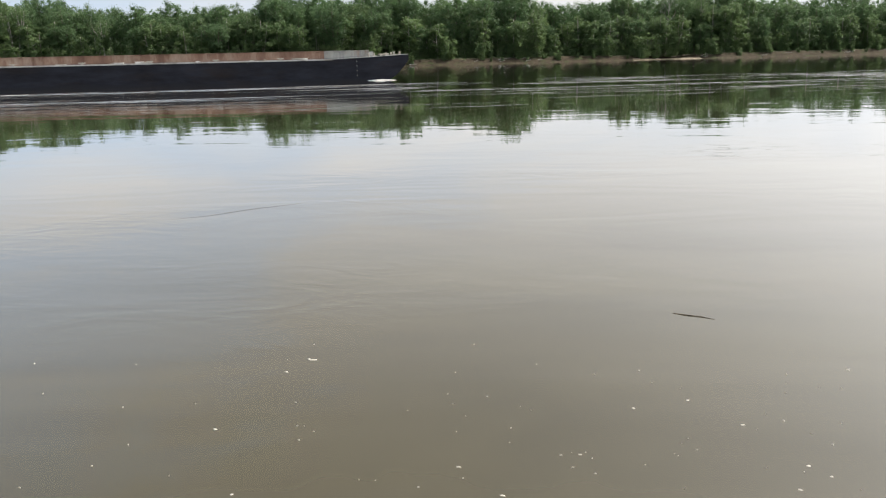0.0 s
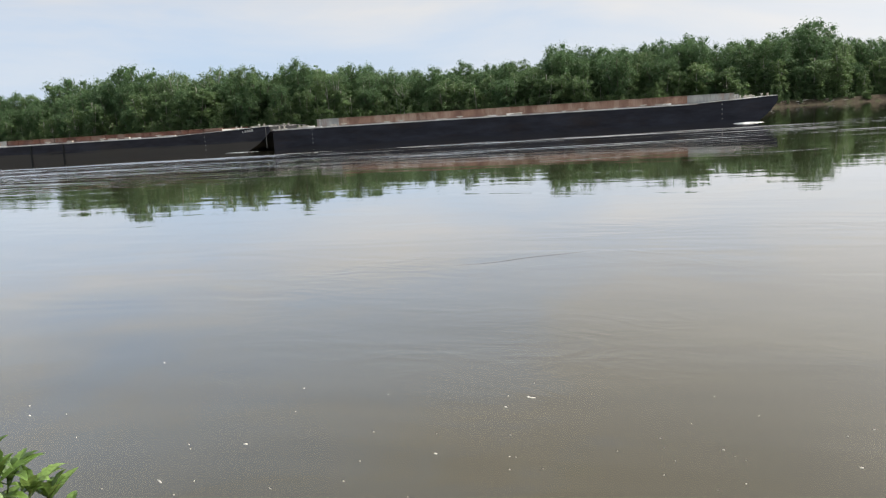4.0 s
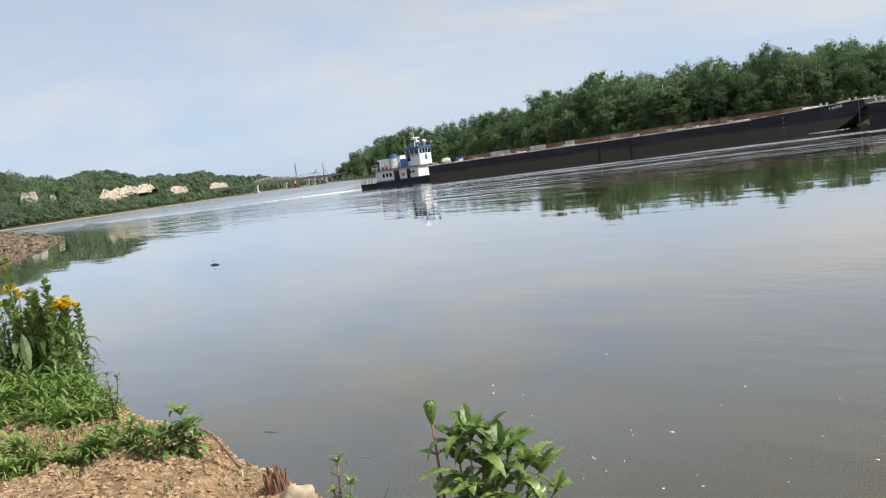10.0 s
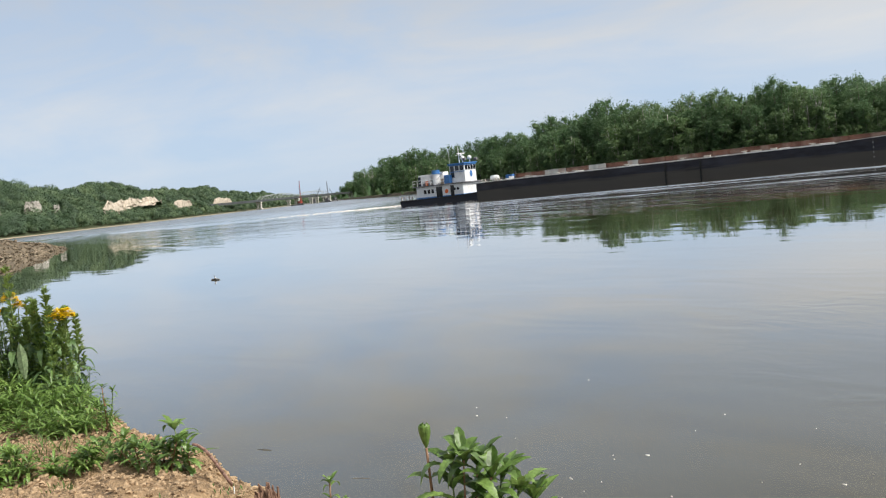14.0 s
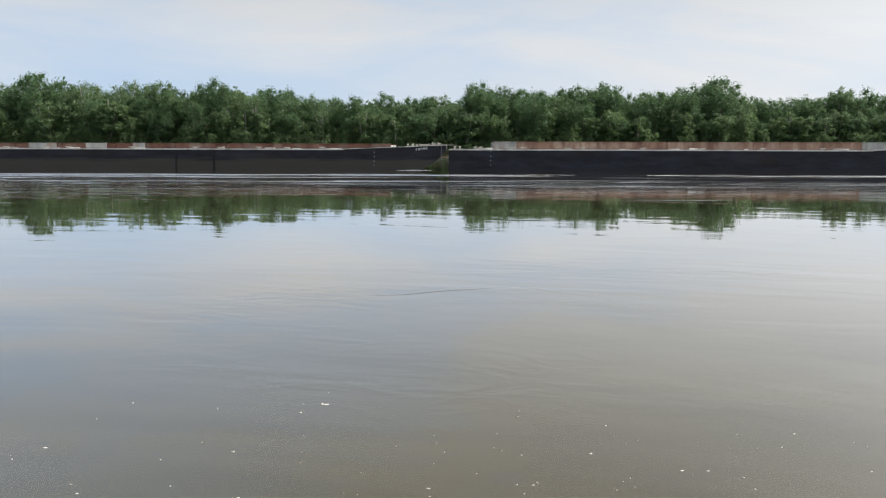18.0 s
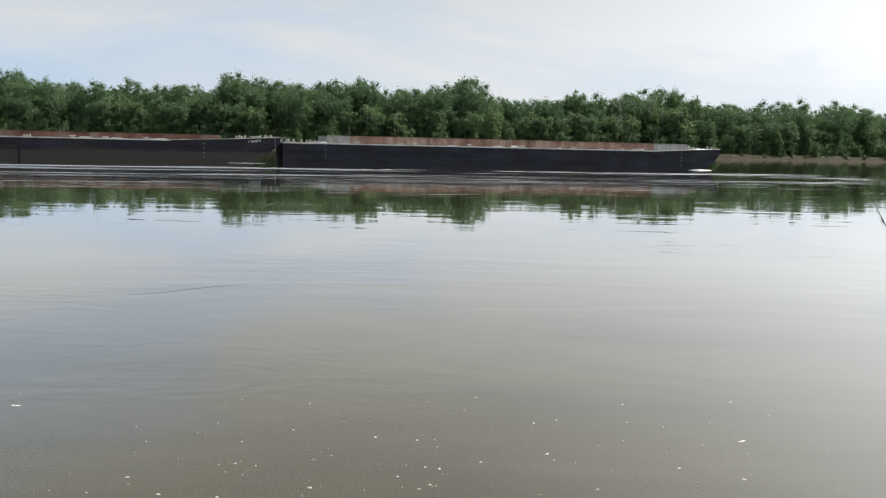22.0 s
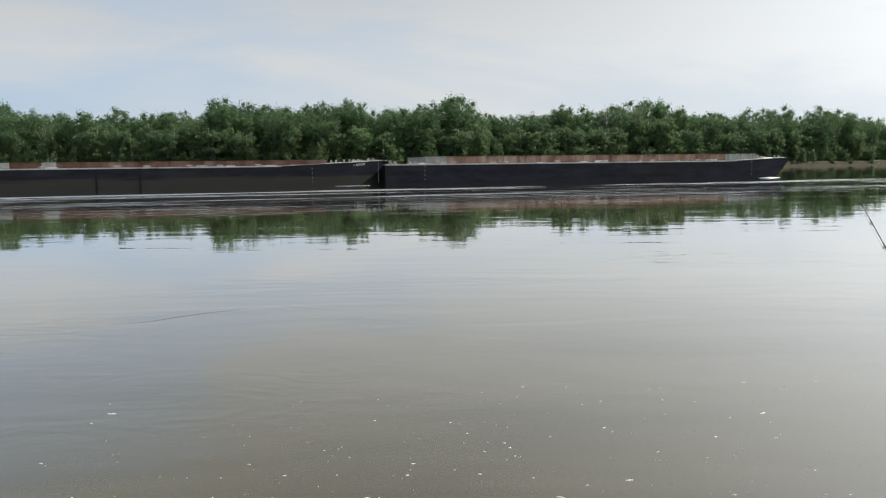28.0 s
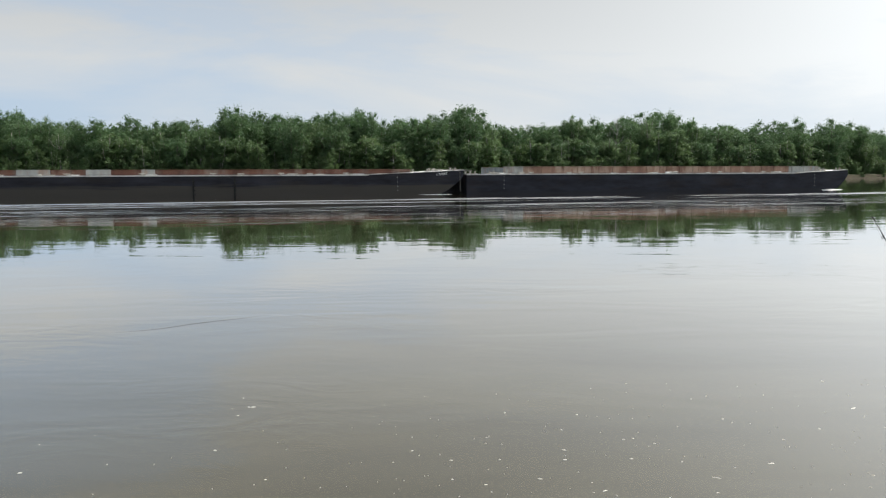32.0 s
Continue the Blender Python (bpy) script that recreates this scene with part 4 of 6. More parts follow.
M_HULL_A = hull_paint("hull_black", (0.017, 0.018, 0.025), (0.032, 0.033, 0.041), 0.2, (0.06, 0.04, 0.03))
M_HULL_B = hull_paint("hull_black_stained", (0.019, 0.019, 0.025), (0.085, 0.076, 0.064), 1.2, (0.07, 0.055, 0.04))
M_RUST = surface("coaming_rust", (0.20, 0.115, 0.085), (0.35, 0.225, 0.165), 0.85, 0.7, bump=0.01, bump_scale=6.0, c=(0.46, 0.38, 0.31), c_scale=0.35, c_amount=0.75, stretch=(1, 1, 0.35))
M_RUSTDARK = surface("coaming_dark_rust", (0.11, 0.05, 0.035), (0.20, 0.095, 0.065), 0.85, 0.7, bump=0.01, bump_scale=6.0, c=(0.3, 0.26, 0.22), c_scale=0.3, c_amount=0.6, stretch=(1, 1, 0.35))
M_GALV = surface("weathered_zinc", (0.28, 0.29, 0.28), (0.44, 0.45, 0.43), 0.55, 1.2, metal=0.2, c=(0.3, 0.17, 0.11), c_scale=0.8, stretch=(1, 1, 0.3))
M_DECK = surface("barge_deck", (0.72, 0.70, 0.66), (0.88, 0.87, 0.84), 0.85, 0.8, bump=0.01, bump_scale=8.0, c=(0.2, 0.12, 0.08), c_scale=0.6)
M_BITT = surface("bitt_paint", (0.34, 0.32, 0.28), (0.55, 0.53, 0.48), 0.6, 3.0, c=(0.3, 0.2, 0.13), c_scale=2.0)
M_BLACK = surface("black_rubber", (0.012, 0.012, 0.013), (0.03, 0.03, 0.03), 0.8, 4.0)
M_CABLE = surface("wire_rope", (0.16, 0.15, 0.14), (0.3, 0.28, 0.26), 0.5, 20.0, metal=0.5)
M_MARK = surface("white_marking", (0.7, 0.7, 0.68), (0.8, 0.8, 0.78), 0.6, 5.0)
M_WHITE = surface("boat_white", (0.72, 0.73, 0.74), (0.84, 0.85, 0.86), 0.45, 1.2, c=(0.5, 0.46, 0.4), c_scale=0.9, c_amount=0.35)
M_BLUE = surface("boat_blue", (0.03, 0.13, 0.36), (0.05, 0.2, 0.48), 0.45, 2.0)
M_GLASS = surface("dark_window", (0.012, 0.015, 0.02), (0.02, 0.024, 0.03), 0.06, 1.0)
M_TAN = surface("canvas_tan", (0.42, 0.3, 0.2), (0.55, 0.42, 0.3), 0.9, 6.0)
M_ORANGE = surface("safety_orange", (0.7, 0.13, 0.03), (0.8, 0.2, 0.05), 0.6, 5.0)

LENGTH, BEAM = 59.4, 10.6


def bitt(name, parent, x, y, z, h=0.3):
    bm = bmesh.new()
    for k in (-0.32, 0.32):
        rod(bm, (x + k, y, z), (x + k, y, z + h), 0.1, 0.1, 10)
        rod(bm, (x + k, y, z + h), (x + k, y, z + h + 0.06), 0.14, 0.13, 10)
    box(bm, x - 0.62, x + 0.62, y - 0.24, y + 0.24, z, z + 0.06)
    part(name, bm, M_BITT, parent, "pale worn mooring bitt")


def cleat(parent, x, y, z):
    bm = bmesh.new()
    box(bm, x - 0.12, x + 0.12, y - 0.1, y + 0.1, z, z + 0.12)
    rod(bm, (x - 0.36, y, z + 0.16), (x + 0.36, y, z + 0.16), 0.055, n=7)
    part("cleat", bm, M_BITT, parent)


def barge(length, deck, rake, sheer, coaming, c_front, c_rear, hull, rust, label):
    """A raked hopper barge, bow at x = 0, near side at y = 0, waterline at z = 0, with an open hopper inside its coaming."""
    b = empty("hopper_barge")
    rear = -length
    # near and far wing plates with the curved rake, deck edge sheered up to the bow
    n = 9
    bow = [(-rake * (k / n) ** 1.0, (deck + sheer - 0.75) * (1 - math.sin(math.pi / 2 * k / n)) ** 1.7 - 0.55 * (k / n)) for k in range(n + 1)]
    prof = [(rear, -0.9), (-rake - 1.5, -0.9)] + bow[::-1] + [(0, deck + sheer), (-rake * 0.75, deck + sheer * 0.55), (-rake * 1.9, deck), (rear, deck)]
    bm = bmesh.new()
    prism(bm, prof, 0, 1.15)
    prism(bm, prof, BEAM - 1.15, BEAM)
    part("hull", bm, hull, b)
    bm = bmesh.new()
    prism(bm, [(-rake * 1.9, -0.9)] + prof[1:-1], 1.151, BEAM - 1.151)
    part("bow_rake", bm, hull, b)
    bm = bmesh.new()
    box(bm, rear, rear + 3.0, 1.151, BEAM - 1.151, -0.9, deck)
    part("stern_box", bm, hull, b)
    bm = bmesh.new()
    box(bm, rear + 3.001, -rake * 1.9 - 0.001, 1.151, BEAM - 1.151, -0.7, -0.5)
    part("hopper_floor", bm, rust, b)
    # rub rail and deck plate edge, a thin near-white strip
    bm = bmesh.new()
    box(bm, rear, -rake * 1.9, -0.06, 1.1, deck - 0.1, deck + 0.05)
    box(bm, rear, -rake * 1.9, BEAM - 1.1, BEAM + 0.05, deck + 0.004, deck + 0.05)
    part("side_deck", bm, M_DECK, b)
    bm = bmesh.new()
    top = [(-rake * 1.9, deck + 0.004), (-rake * 0.75, deck + sheer * 0.55 + 0.004), (0.04, deck + sheer + 0.004)]
    prism(bm, top + [(x, z + 0.06) for x, z in top[::-1]], -0.06, BEAM + 0.05)
    part("fore_deck", bm, M_DECK, b)
    # coaming: plates, flange on top, stiffeners outside; zinc-grey end lengths
    for y in (1.12, BEAM - 1.2):
        x = c_rear
        while x < c_front - 0.5:
            x1 = min(x + (2.8 if x == c_rear else 5.2), c_front)
            m = M_GALV if coaming > 0.8 and (x == c_rear or x1 >= c_front - 0.5) else rust
            bm = bmesh.new()
            box(bm, x, x1 - 0.008, y, y + 0.07, deck + 0.051, deck + coaming)
            box(bm, x, x1 - 0.008, y - 0.09, y + 0.16, deck + coaming, deck + coaming + 0.06)
            k = x + 0.5
            while k < x1 - 0.3:
                box(bm, k, k + 0.05, y - 0.085, y, deck + 0.051, deck + coaming - 0.002)
                k += 2.08
            part("coaming_panel", bm, m, b)
            x = x1
    for x in (c_rear, c_front - 0.07):
        bm = bmesh.new()
        box(bm, x - 0.003, x + 0.067, 1.19, BEAM - 1.2, deck + 0.051, deck + coaming - 0.1)
        part("coaming_end", bm, M_GALV, b)
    # headlog across the bow, vertical end fenders
    bm = bmesh.new()
    box(bm, -0.02, 0.12, 0.1, BEAM - 0.1, deck + sheer - 0.65, deck + sheer - 0.02, 0.03)
    part("headlog", bm, M_BLACK, b)
    for x, z in ((-1.2, deck + sheer * 0.9), (-4.2, deck + sheer * 0.62)):
        for y in (0.7, BEAM - 0.7):
            bitt("bow_bitt", b, x, y, z + 0.03)
    for x in (rear + 1.0, rear + 3.6):
        for y in (0.62, BEAM - 0.62):
            bitt("stern_bitt", b, x, y, deck + 0.05)
    for i in range(6):
        cleat(b, rear + 9 + i * (length - 20) / 5.5, 0.4, deck + 0.05)
    for x, z in ((-2.3, deck + sheer * 0.8), (-2.9, deck + sheer * 0.75)):
        cleat(b, x, 2.2, z + 0.03)
    tagged(b, label, "barge", "barges of the tow")
    return b


def marks(b, x, z0, z1, count):
    for i in range(count):
        bm = bmesh.new()
        z = z0 + (z1 - z0) * i / max(1, count - 1)
        box(bm, x, x + 0.12, -0.018, -0.002, z, z + 0.1)
        part("draft_mark", bm, M_GALV, next(c for c in b.children if c.name.startswith("hull")))


barge_a = barge(LENGTH, 2.5, 4.6, 0.38, 0.92, -3.9, -LENGTH + 5.4, M_HULL_A, M_RUST, "empty black raked hopper barge with rusty coaming, leading the tow")
marks(barge_a, -6.0, 0.6, 2.2, 4)
marks(barge_a, -54.4, 0.6, 2.2, 4)
barge_b = barge(62.6, 2.5, 6.4, 0.5, 0.62, -6.6, -62.6 + 6.5, M_HULL_B, M_RUSTDARK, "black silt-stained hopper barge with low rusty coaming, second in tow")
hull_b = next(c for c in barge_b.children if c.name.startswith("hull"))
marks(barge_b, -8.6, 0.5, 2.1, 4)
for x in (-28.0, -32.6):
    bm = bmesh.new()
    box(bm, x - 0.09, x + 0.09, -0.1, -0.004, -0.3, 2.35, 0.02)
    for k in range(4):
        rod(bm, (x - 0.12, -0.1, 0.3 + 0.5 * k), (x + 0.22, -0.1, 0.3 + 0.5 * k), 0.05, n=6)
    part("guard_post", bm, M_BLACK, hull_b, "black vertical guard on the hull")
# the name on the bow, as plain bars
for i in range(5):
    bm = bmesh.new()
    x, z = -3.5 + 0.29 * i, 2.36 + 0.03 * i
    box(bm, x, x + 0.07, -0.016, -0.002, z, z + 0.26)
    if i:
        box(bm, x + 0.07, x + 0.2, -0.016, -0.002, z + 0.19, z + 0.26)
        box(bm, x + 0.13, x + 0.2, -0.016, -0.002, z, z + 0.19)
    part("name_bar", bm, M_MARK, hull_b, "white painted bar of the name")
# hoses, boards and scrap left along the side decks
lrng = random.Random(11)
for b, length in ((barge_a, LENGTH), (barge_b, 62.0)):
    for i in range(16):
        x = -lrng.uniform(9, length - 3)
        bm = bmesh.new()
        w, hh = lrng.uniform(0.2, 1.4), lrng.uniform(0.05, 0.2)
        box(bm, x, x + w, 0.3, 0.3 + lrng.uniform(0.2, 0.5), 2.555, 2.555 + hh, 0.02)
        part("deck_litter", bm, M_BITT if i % 2 else M_DECK, b, "pale board or hose lying on the side deck")
for x, w in ((-44.0, 2.6), (-38.2, 1.5), (-51.0, 3.4)):
    bm = bmesh.new()
    box(bm, x, x + w, 0.98, 1.02, 2.56, 3.2)
    part("spill_board", bm, M_GALV, barge_b, "pale sheet of metal standing against the coaming")
# wires between the barges
for y in (0.8, 3.4, 7.4, 9.8):
    bm = bmesh.new()
    rod(bm, (-LENGTH + 1.0, y, 3.0), (-LENGTH - 1.6, y + 0.3, 3.15), 0.035, n=6)
    part("lashing_wire", bm, M_CABLE, barge_a)
bm = bmesh.new()
rod(bm, (-LENGTH - 0.9, -0.08, 0.35), (-LENGTH - 0.9, 0.0, 3.2), 0.035, n=8)
part("jackstaff", bm, M_CABLE, barge_a, "grey pole at the coupling")
# gear on the stern deck of the second barge
bm = bmesh.new()
rod(bm, (-60.6, 1.6, 2.95), (-59.8, 1.6, 2.95), 0.4, n=16)
ball(bm, (-60.6, 1.6, 2.95), 0.4, 2)
ball(bm, (-59.8, 1.6, 2.95), 0.4, 2)
part("tank", bm, M_WHITE, barge_b, "white cylindrical tank on the stern deck", smooth=True)
bm = bmesh.new()
box(bm, -58.8, -57.6, 2.4, 3.4, 2.51, 3.2, 0.1)
box(bm, -57.5, -56.9, 2.5, 3.1, 2.51, 3.0, 0.1)
part("winch", bm, M_BLUE, barge_b, "blue deck winch")
bm = bmesh.new()
rod(bm, (-56.0, 0.8, 2.55), (-56.0, 0.8, 3.3), 0.12, 0.1, 10)
box(bm, -56.15, -55.85, 0.65, 0.95, 3.3, 3.5, 0.05)
part("vent_post", bm, M_BLACK, barge_b, "black vent post on the deck")
bm = bmesh.new()
box(bm, -56.9, -56.3, 0.5, 1.0, 2.56, 2.9, 0.05)
part("deck_box", bm, M_WHITE, barge_b, "white deck box")


def towboat():
    """A small towboat, bow at x = 0, centred on y = 0, waterline at z = 0."""
    b = empty("towboat")
    W2 = 3.2
    bm = bmesh.new()
    prof = [(-17.0, 0.25), (-16.4, -0.9), (-1.4, -0.9), (0.0, 0.1), (0.0, 1.15), (-4.5, 0.95), (-13.5, 0.8), (-17.0, 0.85)]
    prism(bm, prof, -W2, W2)
    bmesh.ops.bevel(bm, geom=list(bm.edges), offset=0.08, segments=2, affect="EDGES")
    part("hull", bm, M_HULL_A, b)
    for y in (-W2 - 0.1, W2 - 0.02):
        bm = bmesh.new()
        prism(bm, [(-16.8, 0.62), (-4.5, 0.72), (-0.1, 0.92), (-0.1, 1.12), (-4.5, 0.92), (-16.8, 0.8)], y, y + 0.12)
        part("rub_rail", bm, M_BLACK, b)
    bm = bmesh.new()
    for y in (-2.2, 1.5):
        box(bm, -0.3, 0.35, y, y + 0.7, 0.3, 2.9, 0.05)
    part("push_knees", bm, M_BLACK, b, "black push knees at the bow")
    fore = set(b.children)
    # main deckhouse
    bm = bmesh.new()
    box(bm, -10.5, -0.9, -2.45, 2.45, 0.78, 2.76, 0.06)
    house = part("deckhouse", bm, M_WHITE, b)
    bm = bmesh.new()
    box(bm, -10.55, -0.85, -2.5, 2.5, 0.84, 1.06)
    part("deckhouse_stripe", bm, M_BLUE, house, "blue stripe at the foot of the deckhouse")
    bm = bmesh.new()
    box(bm, -11.0, -0.5, -2.8, 2.8, 2.76, 2.9, 0.03)
    part("upper_deck", bm, M_GREYSTEEL, b)
    for x in (-8.9, -8.1, -7.3):
        w = bmesh.new()
        box(w, x, x + 0.5, -2.53, -2.46, 1.6, 2.25, 0.02)
        win = part("deckhouse_window", w, M_GLASS, b)
        fr = bmesh.new()
        box(fr, x - 0.06, x + 0.56, -2.5, -2.455, 1.54, 2.31)
        part("window_frame", fr, M_WHITE, win)
    # dark panels on the wall stand for the shade inside open doorways
    for x, w in ((-6.3, 1.2), (-3.4, 0.7)):
        bm = bmesh.new()
        box(bm, x, x + w, -2.52, -2.46, 0.9, 2.55, 0.02)
        part("door_opening", bm, M_GLASS, house, "dark panel for the shaded inside of an open doorway")
    for k, x in enumerate((-2.6, -1.9)):
        bm = bmesh.new()
        rod(bm, (x, -2.55, 1.95), (x, -2.45, 1.95), 0.22, n=14)
        part("porthole", bm, M_GLASS, house)
    bm = bmesh.new()
    bmesh.ops.create_circle(bm, cap_ends=True, segments=16, radius=0.32, matrix=Matrix.Translation((-4.2, -2.56, 1.7)) @ Matrix.Rotation(radians(90), 4, "X"))
    bmesh.ops.solidify(bm, geom=list(bm.faces), thickness=0.09)
    part("life_ring", bm, M_ORANGE, house, "orange life ring")
    # pilothouse
    bm = bmesh.new()
    box(bm, -4.0, -1.0, -1.5, 1.5, 2.902, 5.75, 0.06)
    pilot = part("pilothouse", bm, M_WHITE, b)
    bm = bmesh.new()
    box(bm, -4.2, -0.8, -1.7, 1.7, 5.75, 5.92, 0.05)
    part("pilothouse_roof", bm, M_BLUE, pilot, "blue overhanging roof")
    for x in (-3.8, -2.85, -1.9):
        bm = bmesh.new()
        box(bm, x, x + 0.72, -1.56, -1.5, 4.75 if x > -3 else 3.7, 5.5, 0.02)
        part("side_window", bm, M_GLASS, pilot)
    for y in (-1.35, -0.62, 0.1, 0.82):
        bm = bmesh.new()
        box(bm, -1.0, -0.94, y, y + 0.55, 4.75, 5.5, 0.02)
        part("front_window", bm, M_GLASS, pilot)
    bm = bmesh.new()
    bmesh.ops.create_circle(bm, cap_ends=True, segments=20, radius=0.42, matrix=Matrix.Translation((-0.96, 0.1, 4.1)) @ Matrix.Rotation(radians(90), 4, "Y") @ Matrix.Diagonal((1.2, 0.8, 1, 1)))
    bmesh.ops.solidify(bm, geom=list(bm.faces), thickness=0.03)
    part("emblem", bm, M_BLUE, pilot, "plain blue oval emblem")
    bm = bmesh.new()
    box(bm, -4.7, -3.6, -2.3, -1.55, 2.905, 4.25, 0.08)
    part("locker", bm, M_BLUE, b, "blue locker beside the pilothouse")
    # boiler-deck gear
    bm = bmesh.new()
    box(bm, -10.3, -7.9, -1.9, 0.6, 2.905, 4.65, 0.12)
    unit = part("air_unit", bm, M_WHITE, b, "white machinery casing on the upper deck")
    bm = bmesh.new()
    box(bm, -10.36, -9.8, -1.96, -1.6, 2.905, 4.4, 0.03)
    part("casing_louvre", bm, M_GLASS, unit)
    bm = bmesh.new()
    rod(bm, (-7.1, -1.2, 2.905), (-7.1, -1.2, 5.2), 0.62, 0.55, 14)
    box(bm, -7.6, -6.4, -0.3, 1.2, 2.905, 4.9, 0.1)
    stack = part("stack", bm, M_WHITE, b, "white funnel with a blue top", smooth=False)
    bm = bmesh.new()
    rod(bm, (-7.1, -1.2, 4.6), (-7.1, -1.2, 5.25), 0.66, 0.62, 14)
    part("stack_band", bm, M_BLUE, stack)
    bm = bmesh.new()
    box(bm, -5.9, -4.9, -1.6, 0.2, 2.905, 3.75, 0.1)
    part("canvas_cover", bm, M_TAN, b, "tan canvas cover on the upper deck")
    for k in range(3):
        bm = bmesh.new()
        box(bm, -9.3 + 0.62 * k, -8.85 + 0.62 * k, -2.2, -1.95, 2.905, 3.5 + 0.12 * (k % 2), 0.05)
        part("gas_bottle", bm, M_ORANGE if k == 1 else M_GREYSTEEL, b, "small cylinder strapped to the upper deck")
    bm = bmesh.new()
    box(bm, -4.05, -0.95, -1.53, 1.53, 5.52, 5.749)
    part("window_head", bm, M_BLUE, pilot, "blue band over the pilothouse windows")
    bm = bmesh.new()
    box(bm, -4.03, -0.97, -1.62, -1.501, 4.52, 4.62)
    part("window_ledge", bm, M_BLUE, pilot, "blue ledge under the pilothouse windows")
    bm = bmesh.new()
    for k in range(7):
        box(bm, -6.0 + 0.24 * k, -5.72 + 0.24 * k, -2.45, -1.75, 2.9 + 0.17 * k - 0.02, 2.94 + 0.17 * k)
    rod(bm, (-6.0, -2.45, 3.7), (-4.4, -2.45, 4.9), 0.03, n=5)
    part("stair", bm, M_GREYSTEEL, b, "grey steel stair up to the pilothouse")
    # rails
    for y in (-2.7, 2.7):
        bm = bmesh.new()
        for z in (3.36, 3.8):
            rod(bm, (-10.9, y, z), (-4.4, y, z), 0.03, n=5)
        for k in range(8):
            rod(bm, (-10.9 + 0.93 * k, y, 2.9), (-10.9 + 0.93 * k, y, 3.8), 0.03, n=5)
        part("rail", bm, M_WHITE, b)
    bm = bmesh.new()
    for k in range(6):
        rod(bm, (-13.9 + 0.7 * k, -2.9, 0.85), (-13.9 + 0.7 * k, -2.9, 1.75), 0.035, n=5)
    rod(bm, (-13.9, -2.9, 1.75), (-10.4, -2.9, 1.75), 0.035, n=5)
    part("stern_rail", bm, M_GREYSTEEL, b)
    for x in (-13.4, -11.8):
        bitt("stern_bitt", b, x, -2.6, 0.83, 0.6)
    # mast, radar, lights
    bm = bmesh.new()
    rod(bm, (-3.0, 0, 5.95), (-3.0, 0, 8.1), 0.09, 0.05, 8)
    rod(bm, (-3.0, -0.9, 7.2), (-3.0, 0.9, 7.2), 0.04, n=5)
    rod(bm, (-3.6, 0.7, 5.95), (-3.6, 0.7, 8.6), 0.025, n=5)
    rod(bm, (-3.9, -1.4, 5.95), (-3.9, -1.4, 8.0), 0.02, n=5)
    part("mast", bm, M_WHITE, b)
    bm = bmesh.new()
    box(bm, -2.75, -2.45, -0.9, 0.9, 7.35, 7.5, 0.04)
    rod(bm, (-2.6, 0, 7.05), (-2.6, 0, 7.36), 0.16, n=10)
    part("radar", bm, M_WHITE, b, "white radar bar")
    for x, y in ((-1.7, -0.8), (-1.3, 0.5)):
        bm = bmesh.new()
        rod(bm, (x, y, 5.95), (x, y, 6.35), 0.08, n=8)
        ball(bm, (x, y, 6.65), 0.36, 2)
        part("radome", bm, M_WHITE, b, "white dome on the roof", smooth=True)
    for y in (-1.5, 1.5):
        bm = bmesh.new()
        rod(bm, (-0.9, y, 5.95), (-0.9, y, 6.25), 0.05, n=6)
        rod(bm, (-1.1, y, 6.4), (-0.6, y, 6.4), 0.2, 0.24, 12)
        part("searchlight", bm, M_GREYSTEEL, b)
    for ob in [o for o in b.children if o not in fore]:  # the house stands well back from the push knees
        ob.location.x -= 3.3
    tagged(b, "small white towboat with blue trim, pushing the barges", "towboat")
    return b


boat = towboat()


# wake of the tow: long low crests that travel along with it, foam at the bow, wash astern
def crest(v, f, x0, y0, turn, length, width, height, wobble, seed):
    """A low swell, its back and face smooth, tapering out at both ends."""
    n, m, k = 40, 8, len(v)
    c, s = math.cos(radians(turn)), math.sin(radians(turn))
    for i in range(n + 1):
        t = i / n
        env = math.sin(math.pi * t) ** 0.7
        mid = wobble * noise.noise(Vector((t * 4, seed, 0)))
        for j in range(m + 1):
            q = j / m * 2 - 1
            h = height * env * (0.5 + 0.5 * math.cos(math.pi * q)) * (0.75 + 0.5 * noise.noise(Vector((t * length / 5, seed, q))))
            x, y = length * (t - 0.5), mid + q * width * (0.35 + 0.65 * env) / 2
            v.append((x0 + c * x - s * y, y0 + s * x + c * y, h - 0.006))
    for i in range(n):
        for j in range(m):
            a = k + i * (m + 1) + j
            f.append((a, a + m + 1, a + m + 2, a + 1))


krng = random.Random(21)
v, f = [], []
# the long bow waves: (distance off the hull, centre astern of the bow, length, height)
for i, (off, x, ln, hh) in enumerate(((20.5, -92, 76, 0.14), (21.5, -62, 24, 0.12), (21, -26, 26, 0.10), (24, -132, 60, 0.12), (17, -6, 24, 0.08), (29, -78, 54, 0.05), (38.5, -74, 46, 0.055),
                                      (40, -22, 40, 0.05), (37, -118, 52, 0.055), (45, -52, 40, 0.032), (51, -76, 26, 0.032), (57, -70, 18, 0.028), (30, -160, 50, 0.06))):
    crest(v, f, x, -off, krng.uniform(-1.2, 0.8), ln, 5 * hh + 0.35, 0.5 * hh, krng.uniform(0.5, 1.4), i * 2.3)
for i in range(105):
    off = 17 + 42 * krng.random() ** 1.1
    near = 1 - off / 80
    crest(v, f, krng.uniform(-165, 60), -off, krng.uniform(-3.0, 2.0), krng.uniform(5, 24), krng.uniform(0.5, 1.0) * near, krng.uniform(0.02, 0.055) * near, 0.5, 50 + i * 1.7)
